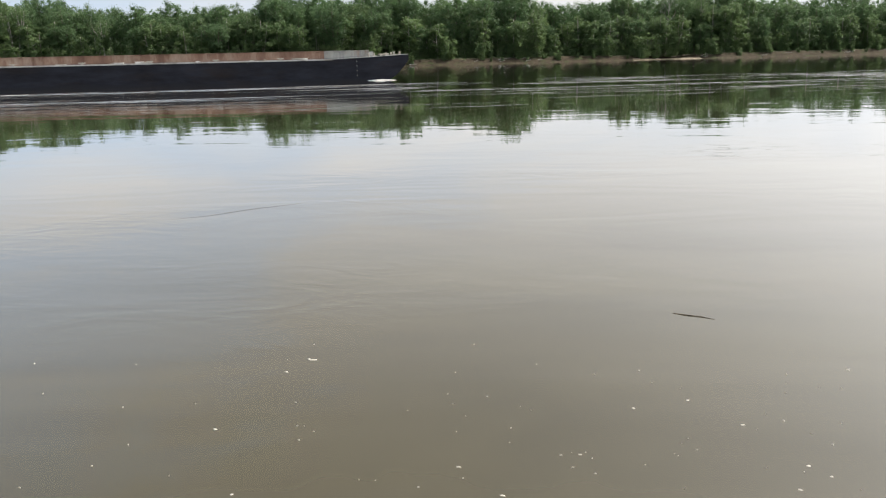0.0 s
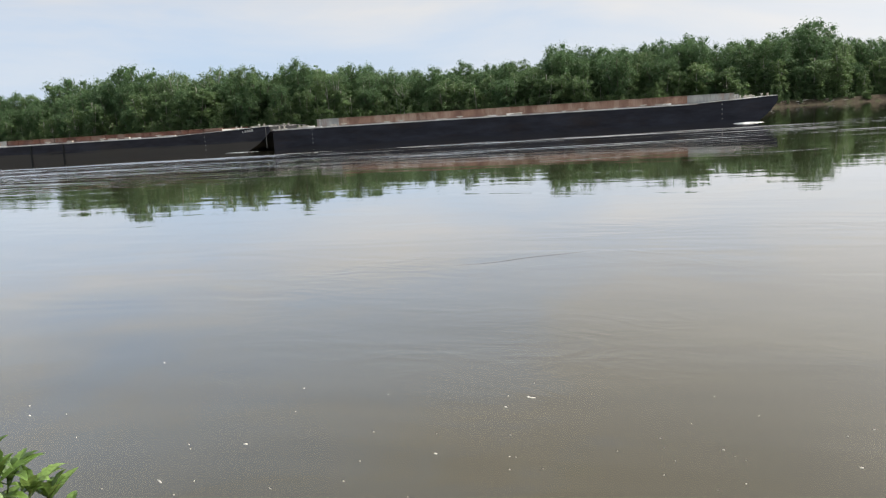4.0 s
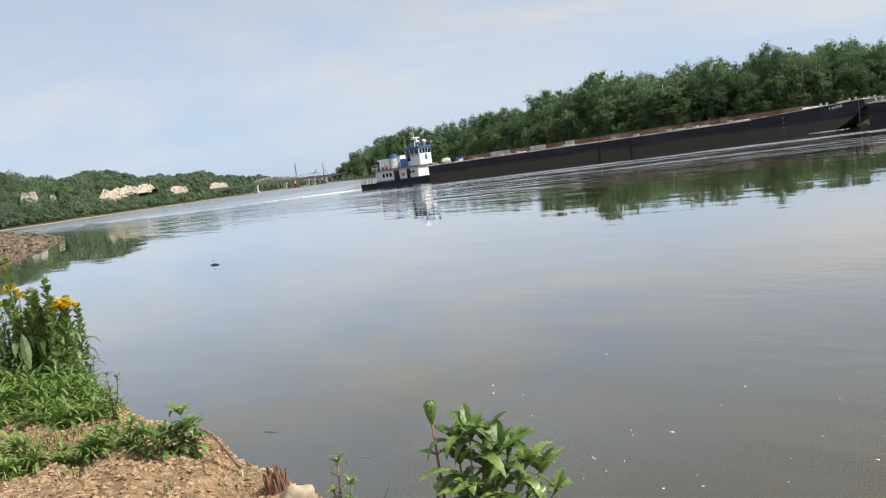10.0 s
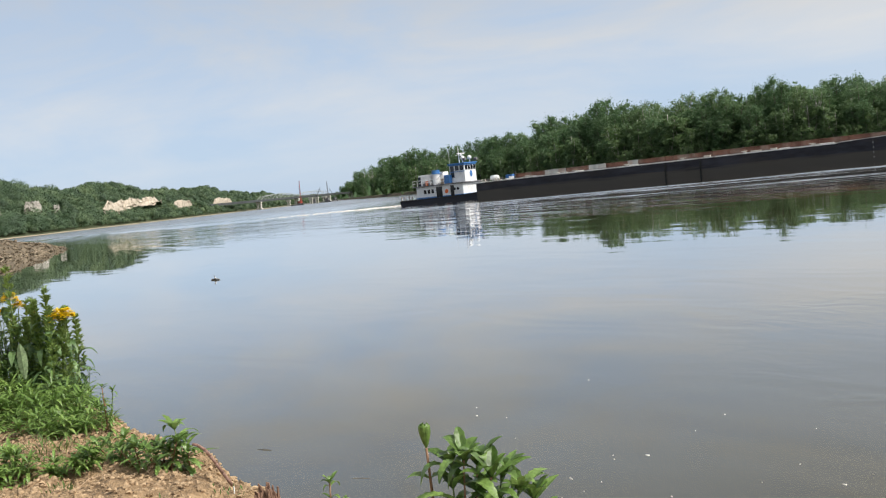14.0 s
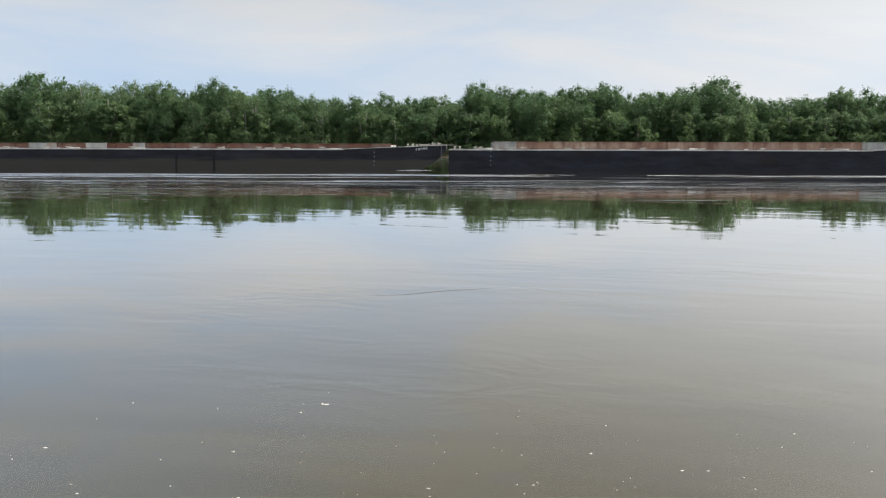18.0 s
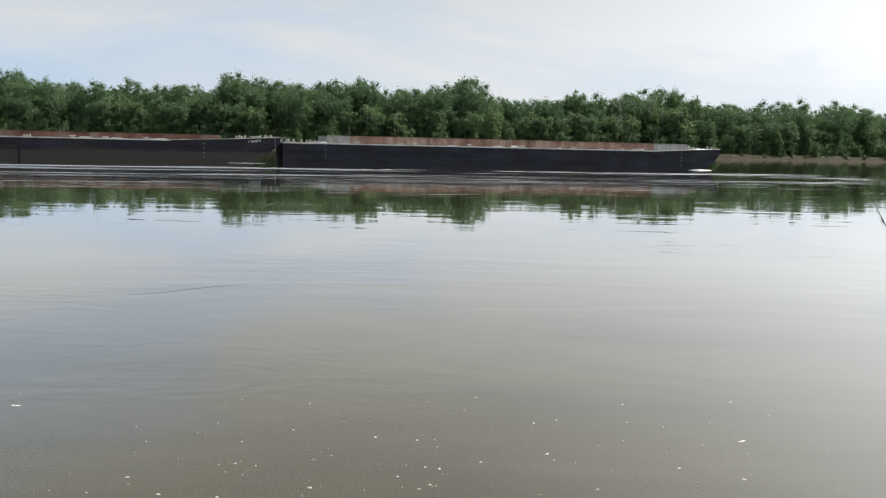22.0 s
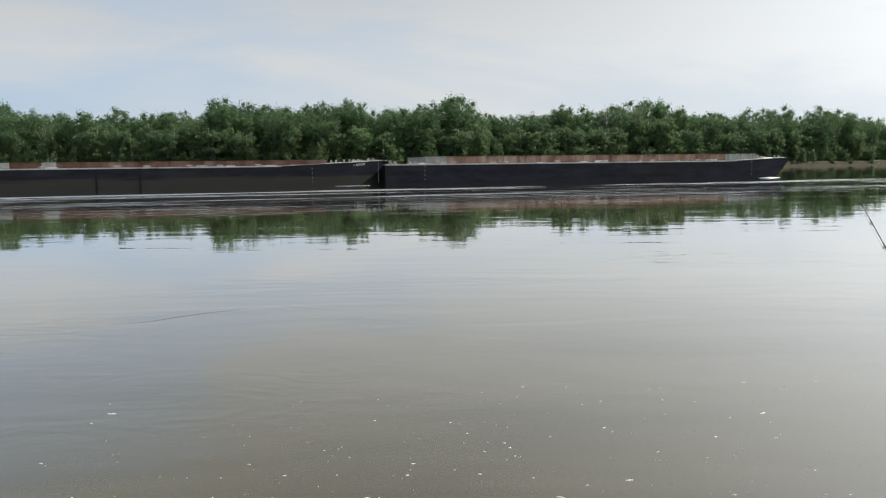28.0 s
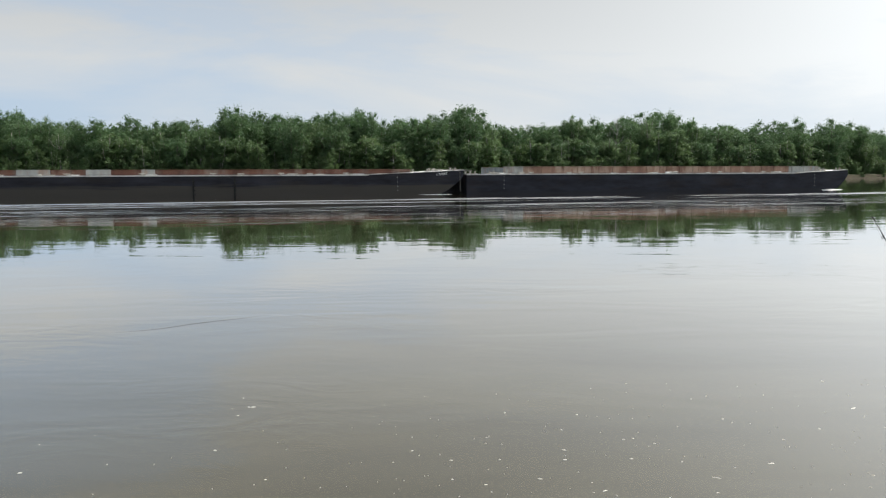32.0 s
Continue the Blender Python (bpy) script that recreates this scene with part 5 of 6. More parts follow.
for i in range(50):  # long thin lines drawn out beside the tow
    off = 13 + 40 * krng.random()
    crest(v, f, krng.uniform(-150, 70), -off, krng.uniform(-1.2, 1.0), krng.uniform(24, 70), krng.uniform(0.35, 0.6), krng.uniform(0.018, 0.038) * (1 - off / 90), 0.8, 120 + i * 2.9)
for i, (x, y, ln, hh) in enumerate(((-205, 2.0, 60, 0.2), (-225, 8.5, 70, 0.18), (-262, 1.0, 70, 0.14), (-300, 6.0, 90, 0.12), (-185, -3.0, 40, 0.14))):
    crest(v, f, x, y, krng.uniform(-1.5, 1.5), ln, 4.0, hh, 1.2, 300 + i * 3.1)
wake = sheet("bow_wake", v, f, M_WATER, smooth=True)
tagged(wake, "long low crests of the tow's wake on the brown water", "wake", kind="stuff")


M_WASH = surface("silty_foam", (0.50, 0.45, 0.37), (0.86, 0.84, 0.79), 0.85, 1.2, bump=0.04, bump_scale=3.0)


def foam_patch(name, length, width, height, seed, count, material=M_FOAM):
    frng = np.random.default_rng(seed)
    bm = bmesh.new()
    for i in range(count):
        t = frng.uniform(-0.5, 0.5)
        r = height * frng.uniform(0.35, 1.0) * (1 - 1.2 * abs(t))
        ball(bm, (t * length, frng.normal() * width * 0.3, -r * 0.4), r, 1, (frng.uniform(1.2, 3.2), frng.uniform(0.8, 1.4), 0.75))
    return part(name, bm, material, smooth=True)


FOAMS = []  # (thing, offset ahead of the lead bow, offset outwards)
for x, off, ln, w, h, lab in ((-3.2, -0.4, 2.8, 0.8, 0.5, "white foam thrown up under the lead barge's bow"), (-63.6, -0.2, 4.2, 0.6, 0.16, "white foam at the second barge's rake"), (-50, -19, 7, 0.4, 0.06, "short dash of foam off the hull"),
                              (-38, -19.5, 4, 0.3, 0.06, "short dash of foam off the hull")):
    FOAMS.append((tagged(foam_patch("foam", ln, w, h, int(-x), 150), lab, "foam", "foam of the tow", "stuff"), x, off))
for k in range(6):
    FOAMS.append((tagged(foam_patch("wash", 12, 3.4 + 1.1 * k, 0.62 - 0.1 * k, 50 + k, 120 - 15 * k, M_WASH), "white churned wash behind the towboat", "wash", "foam of the tow", "stuff"), -142.5 - 7.5 * k, 5.3))

# ---- the near bank ----
EDGE = [(-400, -60), (-90, -22), (-60, -12), (-30, -5.5), (-16, -1.6), (-12, -0.2), (-10, 0.55), (-8, 1.1), (-6.2, 1.4), (-4.4, 1.48), (-3.5, 1.5), (-2.7, 1.6), (-2.0, 1.62), (0, 1.65), (1.7, 2.1), (5, 2.3), (30, 2.0), (400, -10)]


def ground(x, y):
    e = line(EDGE, x) + (0.10 * hill(x, 3, 0.55, 4.0) + 0.05 * hill(x, 9, 0.17, 1.0)) * (abs(x) < 20)
    d = y - e
    if d <= 0:
        z = 1.0 - 0.16 * math.exp(d / 0.35) + min(0.9, max(0.0, -d - 2.5) * 0.05)
    else:
        z = 0.84 - 0.95 * d - 0.1 * math.sin(min(d, 1.2) * 2.6)
    if abs(x) < 30 and -6 < y < 6:
        z += 0.05 * hill(x, y, 0.9, 2.0) + 0.045 * hill(x, y, 0.22, 6.0) + 0.042 * hill(x, y, 0.12, 9.0)
    return max(z, -1.2)


xs = [-2500, -900, -400, -200, -120, -90, -70, -50, -35, -25, -18] + [-14 + 0.5 * i for i in range(12)] + [-8.0 + 0.055 * i for i in range(128)] + [-0.9 + 0.25 * i for i in range(28)] + [8, 12, 20, 40, 90, 200, 600, 2500]
ys = [-2500, -600, -150, -60, -30, -15, -8, -5, -3.5, -2.5, -1.8, -1.3] + [-0.95 + 0.055 * i for i in range(64)] + [2.65, 2.9, 3.2, 3.6, 4.2]
verts, faces = [], []
for x in xs:
    for y in ys:
        yy = y + (line(EDGE, x) - 1.35) * (abs(x) > 8.2)
        verts.append((x, yy, ground(x, yy)))
ny = len(ys)
for i in range(len(xs) - 1):
    for j in range(ny - 1):
        faces.append((i * ny + j, (i + 1) * ny + j, (i + 1) * ny + j + 1, i * ny + j + 1))
near_bank = sheet("ground_near_bank", verts, faces, M_SOIL, smooth=True)
tagged(near_bank, "dry crumbling brown earth bank dropping to the water", "river bank", kind="structure")

# crumbled earth: small bits as one, the larger clods singly
crng = np.random.default_rng(12)


def lump(seed, r, n=1, rough=0.15):
    bm = bmesh.new()
    ball(bm, (0, 0, 0), r, n, (1.0, 0.8, 0.6))
    g = np.random.default_rng(seed)
    for w in bm.verts:
        w.co *= 1 + 0.5 * noise.noise(w.co * (1.7 / r) + Vector((seed * 3.1, 0, 0))) + rough * g.normal()
    return bm


SHAPES = []
for i in range(6):
    bm = lump(i, 1.0, 1, 0.26)
    bm.verts.index_update()
    SHAPES.append((np.array([w.co for w in bm.verts]), [tuple(w.index for w in f.verts) for f in bm.faces]))
    bm.free()
v, f = [], []
for k in range(34000):
    x = -8.2 + 6.2 * crng.random()
    y = line(EDGE, x) + 0.35 - 2.7 * crng.random() ** 1.15
    r = 0.0035 + 0.018 * crng.random() ** 2.2
    sv, sf = SHAPES[k % 6]
    an = crng.uniform(0, 6.28)
    c, s = math.cos(an), math.sin(an)
    z = ground(x, y) + 0.05 * r
    i = len(v)
    v += [(x + r * (c * p[0] - s * p[1]), y + r * (s * p[0] + c * p[1]), z + r * p[2] * 1.1) for p in sv]
    f += [tuple(i + a for a in g) for g in sf]
tagged(sheet("crumbled_earth", v, f, M_CRUMB), "dry crumbs of brown earth on the bank", "soil", kind="stuff")
CLODS = []
for i in range(8):
    bm = lump(20 + i, 1.0, 1, 0.22)
    me = bpy.data.meshes.new("clod")
    bm.to_mesh(me)
    bm.free()
    me.materials.append(M_CLOD)
    CLODS.append(me)
for k in range(280):
    x = -7.6 + 5.5 * crng.random()
    y = line(EDGE, x) + 0.28 - 1.9 * crng.random() ** 1.4
    r = 0.012 + 0.032 * crng.random() ** 2.6
    ob = new("clod", CLODS[k % 8])
    ob.parent = near_bank
    ob.matrix_basis = pose(x, y, ground(x, y) + 0.02 * r, crng.uniform(-30, 30), crng.uniform(-30, 30), crng.uniform(0, 360)) @ Matrix.Diagonal((r, r, r, 1))

# ---- plants of the near bank ----
M_HERB = foliage("herb_leaf", (0.07, 0.13, 0.028), (0.14, 0.235, 0.055), (0.26, 0.375, 0.11), 0.3, 0.3, mottle=70.0)
M_ROSETTE = foliage("rosette_leaf", (0.10, 0.18, 0.035), (0.185, 0.295, 0.07), (0.33, 0.45, 0.13), 0.36, 0.38, mottle=70.0)
M_DOCK = foliage("dock_leaf", (0.070, 0.133, 0.049), (0.126, 0.210, 0.077), (0.238, 0.364, 0.140), 0.3, 0.45, mottle=40.0)
M_SEED = foliage("dock_seed", (0.133, 0.203, 0.047), (0.226, 0.320, 0.086), (0.328, 0.413, 0.140), 0.45, 0.7)
M_PALEBLADE = foliage("pale_dock_leaf", (0.17, 0.24, 0.12), (0.24, 0.32, 0.17), (0.31, 0.39, 0.22), 0.3, 0.5, mottle=50.0)
M_BLADE = foliage("grass_blade", (0.055, 0.10, 0.018), (0.11, 0.18, 0.035), (0.24, 0.28, 0.09), 0.35, 0.5)
M_STALK = surface("green_stalk", (0.10, 0.15, 0.04), (0.17, 0.22, 0.07), 0.6, 8.0)
M_REDSTALK = surface("red_stalk", (0.16, 0.075, 0.04), (0.26, 0.15, 0.07), 0.6, 10.0)
M_YELLOW = foliage("yellow_petal", (0.84, 0.62, 0.01), (0.92, 0.74, 0.02), (0.95, 0.82, 0.05), 0.3, 0.6)
M_ROOT = surface("root_bark", (0.15, 0.08, 0.06), (0.28, 0.17, 0.13), 0.8, 30.0)
M_DRY = surface("dry_stem", (0.30, 0.20, 0.12), (0.46, 0.33, 0.21), 0.85, 20.0, bump=0.002, bump_scale=60.0)


def leaf(v, f, base, way, length, width, droop=0.5, fold=0.25, teeth=0.0, n=6):
    """One leaf: a folded, drooping blade with a pointed tip and, if toothed, an uneven edge."""
    way = Vector(way).normalized()
    side = way.cross(Vector((0, 0, 1)))
    side = side.normalized() if side.length > 1e-3 else Vector((1, 0, 0))
    up = side.cross(way)
    k = len(v)
    p = Vector(base)
    for i in range(n + 1):
        t = i / n
        w = width * 0.5 * (math.sin(math.pi * min(1.0, t * 0.93 + 0.06)) ** 0.85) * (1 + (teeth if i % 2 else -teeth))
        if i == n:
            w = 0.001
        lift = up * (fold * w)
        v += [tuple(p - side * w + lift), tuple(p), tuple(p + side * w + lift)]
        bend = droop * t * 1.6
        p = p + (way * math.cos(bend) - Vector((0, 0, 1)) * math.sin(bend)) * (length / n)
    for i in range(n):
        a = k + 3 * i
        f += [(a, a + 3, a + 4, a + 1), (a + 1, a + 4, a + 5, a + 2)]


def tube(bm, points, r0, r1, n=6):
    for i in range(len(points) - 1):
        t0, t1 = i / (len(points) - 1), (i + 1) / (len(points) - 1)
        rod(bm, points[i], points[i + 1], r0 + (r1 - r0) * t0, r0 + (r1 - r0) * t1, n)


def at(azimuth, d):
    return d * math.sin(radians(azimuth)), d * math.cos(radians(azimuth))


def tall_herb(name, azimuth, d, stems, label, category="plant", size=0.1):
    """A leafy herb of several stalks: (turn in degrees, reach, top height, leaf pairs, leaf length)."""
    x0, y0 = at(azimuth, d)
    z0 = ground(x0, y0)
    root = empty(name, x0, y0, z0 - 0.02)
    g = random.Random(int(abs(azimuth) * 10))
    for dx, dy, top, pairs, ln in stems:
        tip = Vector((dx, dy, top - z0))
        pts = [Vector((dx * 0.25, dy * 0.25, 0)), Vector((dx * 0.55, dy * 0.55, (top - z0) * 0.4)), tip]
        bm = bmesh.new()
        tube(bm, pts, 0.006, 0.003)
        part("stalk", bm, M_REDSTALK if g.random() < 0.5 else M_STALK, root, smooth=True)
        v, f = [], []
        for i in range(pairs):
            t = 0.3 + 0.66 * i / max(1, pairs - 1)
            p = pts[1].lerp(tip, max(0, (t - 0.4) / 0.6)) if t > 0.4 else pts[0].lerp(pts[1], t / 0.4)
            for s in (0, 180):
                a = radians(90 * i + s + g.uniform(-25, 25))
                rise = 0.25 + 1.0 * t * g.uniform(0.5, 1.3)
                leaf(v, f, p, (math.cos(a), math.sin(a), rise * 0.75), ln * (1.4 - 0.4 * t) * g.uniform(0.7, 1.2), ln * 0.215 * g.uniform(0.75, 1.2), g.uniform(0.3, 1.0), 0.4, 0.12, 14)
        for i in range(8):
            a = radians(45 * i + g.uniform(-20, 20))
            leaf(v, f, tip, (math.cos(a), math.sin(a), g.uniform(0.6, 2.2)), ln * g.uniform(0.4, 0.95), ln * 0.22 * g.uniform(0.7, 1.2), g.uniform(0.3, 0.9), 0.45, 0.08, 8)
        sheet("foliage", v, f, M_HERB, root, smooth=False)
    return tagged(root, label, category)


# the herb at the water's edge in front of the camera
stems = []
for s0, dep, top, ln in ((0.0, 0.03, 1.34, 0.2), (0.045, -0.02, 1.37, 0.21), (0.09, 0.03, 1.33, 0.2), (0.13, -0.04, 1.31, 0.21), (0.17, 0.03, 1.28, 0.2), (0.22, -0.01, 1.24, 0.19),
                         (0.27, 0.03, 1.19, 0.17), (0.10, 0.09, 1.24, 0.18), (0.02, -0.07, 1.2, 0.19), (0.31, 0.0, 1.13, 0.15)):
    stems.append((0.57 * s0 - 0.82 * dep, 0.82 * s0 + 0.57 * dep, top, 6, ln))
herb = tall_herb("riverbank_herb", -56.1, 2.72, stems, "fresh green toothed-leaf herb rooted in the bank's edge")
bm = bmesh.new()
x0, y0 = at(-56.1, 2.72)
bx, by = -2.327, 1.474
zb = 1.389
tube(bm, [Vector((bx - x0 + 0.03, by - y0, 0)), Vector((bx - x0 + 0.008, by - y0, 0.3)), Vector((bx - x0, by - y0, zb - ground(x0, y0) + 0.02))], 0.007, 0.004)
part("bud_stalk", bm, M_REDSTALK, herb, "reddish stalk with a closed bud", smooth=True)
v, f = [], []
bt = Vector((bx - x0, by - y0, zb - ground(x0, y0) + 0.02))
# the bud: a bundle of folded leaves, broad at its blunt top
for i in range(14):
    a = radians(360 * i / 14 + 10)
    k0 = len(v)
    for t, r in ((0.0, 0.003), (0.2, 0.010), (0.45, 0.016), (0.7, 0.020), (0.9, 0.0195), (1.0, 0.012 + 0.004 * (i % 3))):
        for s0 in (-0.26, 0.0, 0.26):
            rr = r * (1.0 if s0 else 1.03)
            v.append((bt.x + rr * math.cos(a + s0), bt.y + rr * math.sin(a + s0), bt.z + 0.084 * t - 0.004 * (i % 3) * t))
    for j in range(5):
        q = k0 + 3 * j
        f += [(q, q + 1, q + 4, q + 3), (q + 1, q + 2, q + 5, q + 4)]
for a, z, ln in ((225, 0.80, 0.11), (45, 0.80, 0.10), (135, 0.6, 0.10), (315, 0.62, 0.1), (70, 0.45, 0.12), (250, 0.4, 0.13)):
    leaf(v, f, Vector((bt.x, bt.y, bt.z * z)), (math.cos(radians(a)), math.sin(radians(a)), 0.5), ln, 0.042, 0.6, 0.35, 0.08, 8)
sheet("bud_leaves", v, f, M_HERB, herb)
tall_herb("riverbank_herb", -64.9, 3.0, [(0.0, 0.02, 1.25, 6, 0.075), (0.03, 0.05, 1.17, 4, 0.07), (-0.02, 0.0, 1.14, 3, 0.06)], "small yellow-green seedling at the water's edge")
for n0, (az, d, lab) in enumerate(((-77.7, 4.85, "low broad-leaved herb spreading on the crest of the bank"), (-76.3, 4.7, "green broad-leaved herb on the crest of the bank"), (-74.9, 4.6, "leafy green herb on the crest of the bank"))):
    tall_herb("riverbank_herb", az, d, [(0.1 * math.cos(2.4 * k + n0), 0.1 * math.sin(2.4 * k + n0), 1.05 + 0.06 * ((k * 7) % 3) / 2, 4, 0.12) for k in range(5)], lab)
tall_herb("riverbank_herb", -73.4, 4.55, [(-0.05, -0.04, 1.17, 5, 0.15), (-0.09, 0.02, 1.08, 5, 0.14), (0.0, 0.0, 1.04, 5, 0.13), (-0.12, -0.06, 1.05, 5, 0.13)], "upright broad-leaved herb on the crest of the bank")
tall_herb("riverbank_herb", -78.0, 5.7, [(0.0, 0.0, 1.25, 6, 0.07), (0.05, 0.05, 1.22, 5, 0.07), (-0.06, 0.02, 1.15, 5, 0.07)], "thin herb with pale seed heads on the bank's edge")


def tuft(azimuth, d, radius, blades, height, material, name, label, width=0.014, group="tufts on the bank"):
    """A low tuft of narrow arching leaves in several rosettes."""
    x0, y0 = at(azimuth, d)
    root_z = ground(x0, y0)
    g = random.Random(int(abs(azimuth * 100) + d * 10))
    v, f = [], []
    for k in range(blades):
        r = radius * math.sqrt(g.random())
        a = g.uniform(0, 6.283)
        px, py = r * math.cos(a), r * math.sin(a)
        pz = ground(x0 + px, y0 + py) - root_z
        b = a + g.uniform(-1.4, 1.4)
        hh = height * g.uniform(0.55, 1.2) * (1.1 - 0.5 * r / radius)
        leaf(v, f, (px, py, pz + hh * 0.35 * g.random()), (math.cos(b) * 0.75, math.sin(b) * 0.75, g.uniform(0.5, 2.2)), hh, width * g.uniform(0.7, 1.5), g.uniform(0.2, 0.8), 0.4, 0.0, 5)
    ob = sheet(name, v, f, material)
    ob.matrix_world = pose(x0, y0, root_z)
    return tagged(ob, label, "plant", group, "stuff" if width < 0.01 else "")


def rosettes(azimuth, d, radius, stems, height, label, spread=0.11):
    """A clump of short stems, each crowned with a whorl of narrow arching leaves."""
    x0, y0 = at(azimuth, d)
    z0 = ground(x0, y0)
    root = empty("leafy_clump", x0, y0, z0)
    g = random.Random(int(abs(azimuth) * 17 + d * 9))
    for k in range(stems):
        r, a = radius * math.sqrt((k + 0.5) / stems), k * 2.4 + g.uniform(-0.4, 0.4)
        b = Vector((r * math.cos(a), r * math.sin(a), 0))
        b.z = ground(x0 + b.x, y0 + b.y) - z0 - 0.01
        t = b + Vector((b.x * 0.2, b.y * 0.2, height * g.uniform(0.5, 1.1) * (1.1 - 0.45 * r / radius)))
        bm = bmesh.new()
        rod(bm, b, t, 0.004, 0.003, 4)
        part("stalk", bm, M_STALK, root)
        v, f = [], []
        for i in range(30):
            q = 1.0 if i < 13 else g.uniform(0.15, 0.95)
            c = i * 2.4 + g.uniform(-0.3, 0.3)
            ln = spread * g.uniform(0.7, 1.2) * (1.15 - 0.25 * q)
            leaf(v, f, b.lerp(t, q), (math.cos(c), math.sin(c), g.uniform(0.25, 1.5) if q == 1.0 else g.uniform(0.1, 0.7)), ln, g.uniform(0.013, 0.021) * (0.6 + 4 * spread * 0.7), g.uniform(0.3, 0.9), 0.35, 0.0, 5)
        sheet("rosette", v, f, M_ROSETTE, root)
    return tagged(root, label, "plant", "leafy clumps on the bank")


LUSH, SMALL = "lush clump of narrow-leaved green herb under the flowers", "small separate clump of narrow-leaved herb on bare earth"
for a, d, r, n, hh, sp, lab in ((-87.2, 7.1, 0.3, 8, 0.20, 0.2, LUSH), (-84.8, 6.9, 0.32, 8, 0.22, 0.2, LUSH), (-82.6, 6.6, 0.3, 9, 0.24, 0.2, LUSH), (-80.9, 6.3, 0.26, 9, 0.24, 0.19, LUSH), (-79.9, 6.0, 0.2, 8, 0.22, 0.16, LUSH), (-79.0, 5.75, 0.12, 4, 0.16, 0.14, LUSH),
                                (-84.2, 6.25, 0.16, 6, 0.15, 0.13, SMALL), (-81.8, 5.85, 0.14, 5, 0.15, 0.13, SMALL), (-80.4, 5.65, 0.12, 5, 0.14, 0.12, SMALL),
                                (-85.1, 5.0, 0.11, 5, 0.15, 0.14, SMALL), (-83.9, 4.9, 0.12, 6, 0.17, 0.14, SMALL), (-80.3, 4.85, 0.12, 5, 0.12, 0.12, SMALL), (-79.3, 4.8, 0.06, 3, 0.11, 0.11, SMALL), (-87.8, 4.9, 0.10, 3, 0.10, 0.12, SMALL)):
    rosettes(a, d, r, n, hh, lab, sp)
for a, d, r, n, hh in ((-81.8, 5.3, 0.16, 50, 0.16), (-80.0, 5.25, 0.2, 60, 0.15), (-83.0, 5.0, 0.1, 25, 0.10), (-77.0, 5.3, 0.14, 50, 0.12), (-71.0, 4.0, 0.12, 40, 0.05), (-69.4, 3.75, 0.12, 40, 0.05), (-63.0, 3.0, 0.1, 26, 0.17), (-60.4, 2.85, 0.1, 24, 0.19), (-61.8, 2.8, 0.08, 20, 0.14),
                       (-57.5, 2.65, 0.1, 20, 0.2), (-81.2, 4.35, 0.08, 24, 0.08), (-76.0, 3.9, 0.06, 14, 0.06), (-71.0, 3.3, 0.06, 12, 0.07), (-84.2, 6.9, 0.3, 130, 0.3), (-87.5, 7.6, 0.4, 150, 0.3)):
    tuft(a, d, r, n, hh, M_BLADE, "grass_tuft", "thin yellow-green grass on the bank", 0.006, "grass on the bank")


def dock(azimuth, d, top, spikes, label):
    """A curly dock: upright seed spikes packed with small fruits over long dark leaves."""
    x0, y0 = at(azimuth, d)
    z0 = ground(x0, y0)
    root = empty("dock_plant", x0, y0, z0)
    g = random.Random(int(abs(azimuth) * 7))
    for k in range(spikes):
        a = k * 2.4
        dx, dy = math.cos(a) * g.uniform(0.05, 0.22), math.sin(a) * g.uniform(0.05, 0.2)
        hh = (top - z0) * g.uniform(0.72, 0.95) if k else top - z0
        bm = bmesh.new()
        tube(bm, [Vector((dx * 0.3, dy * 0.3, 0)), Vector((dx * 0.8, dy * 0.8, hh * 0.5)), Vector((dx, dy, hh))], 0.008, 0.003)
        part("stalk", bm, M_STALK, root)
        v, f = [], []
        for i in range(210):
            t = (int(g.random() ** 0.9 * 11) + g.gauss(0.5, 0.22)) / 11.5
            z = hh * (0.36 + 0.64 * t)
            rr = (0.05 * (1.05 - t) + 0.02) * (1.0 if k % 3 else 1.3)
            b = g.uniform(0, 6.283)
            leaf(v, f, (dx + math.cos(b) * rr * 0.3, dy + math.sin(b) * rr * 0.3, z), (math.cos(b), math.sin(b), 0.9), g.uniform(0.028, 0.056), 0.026, 0.3, 0.6, 0.0, 2)
        sheet("seed_spike", v, f, M_SEED, root)
        v, f = [], []
        for i in range(24):
            t = g.uniform(0.03, 0.74)
            b = g.uniform(0, 6.283)
            leaf(v, f, (dx * t, dy * t, hh * t), (math.cos(b), math.sin(b), g.uniform(0.3, 1.0)), g.uniform(0.15, 0.32) * (1.15 - 0.5 * t), g.uniform(0.03, 0.06), g.uniform(0.8, 1.5), 0.4, 0.1, 8)
        sheet("foliage", v, f, M_DOCK, root)
    return tagged(root, label, "plant", "docks on the bank")


dock(-80.75, 7.0, 1.86, 8, "tall dark green curly dock with dense seed spikes")
dock(-79.6, 7.05, 1.68, 2, "dark green curly dock with drooping leaves")
dock(-82.5, 7.2, 2.04, 2, "tall narrow dock with a dense green seed spike")
v, f = [], []
x0, y0 = at(-82.2, 6.75)
leaf(v, f, (0, 0, 0.26), (0.06, -0.02, 1.0), 0.32, 0.07, 0.2, 0.35, 0.07, 16)
ob = sheet("dock_leaf", v, f, M_PALEBLADE)
ob.matrix_world = pose(x0, y0, ground(x0, y0))
tagged(ob, "single large pale upright dock leaf", "plant")


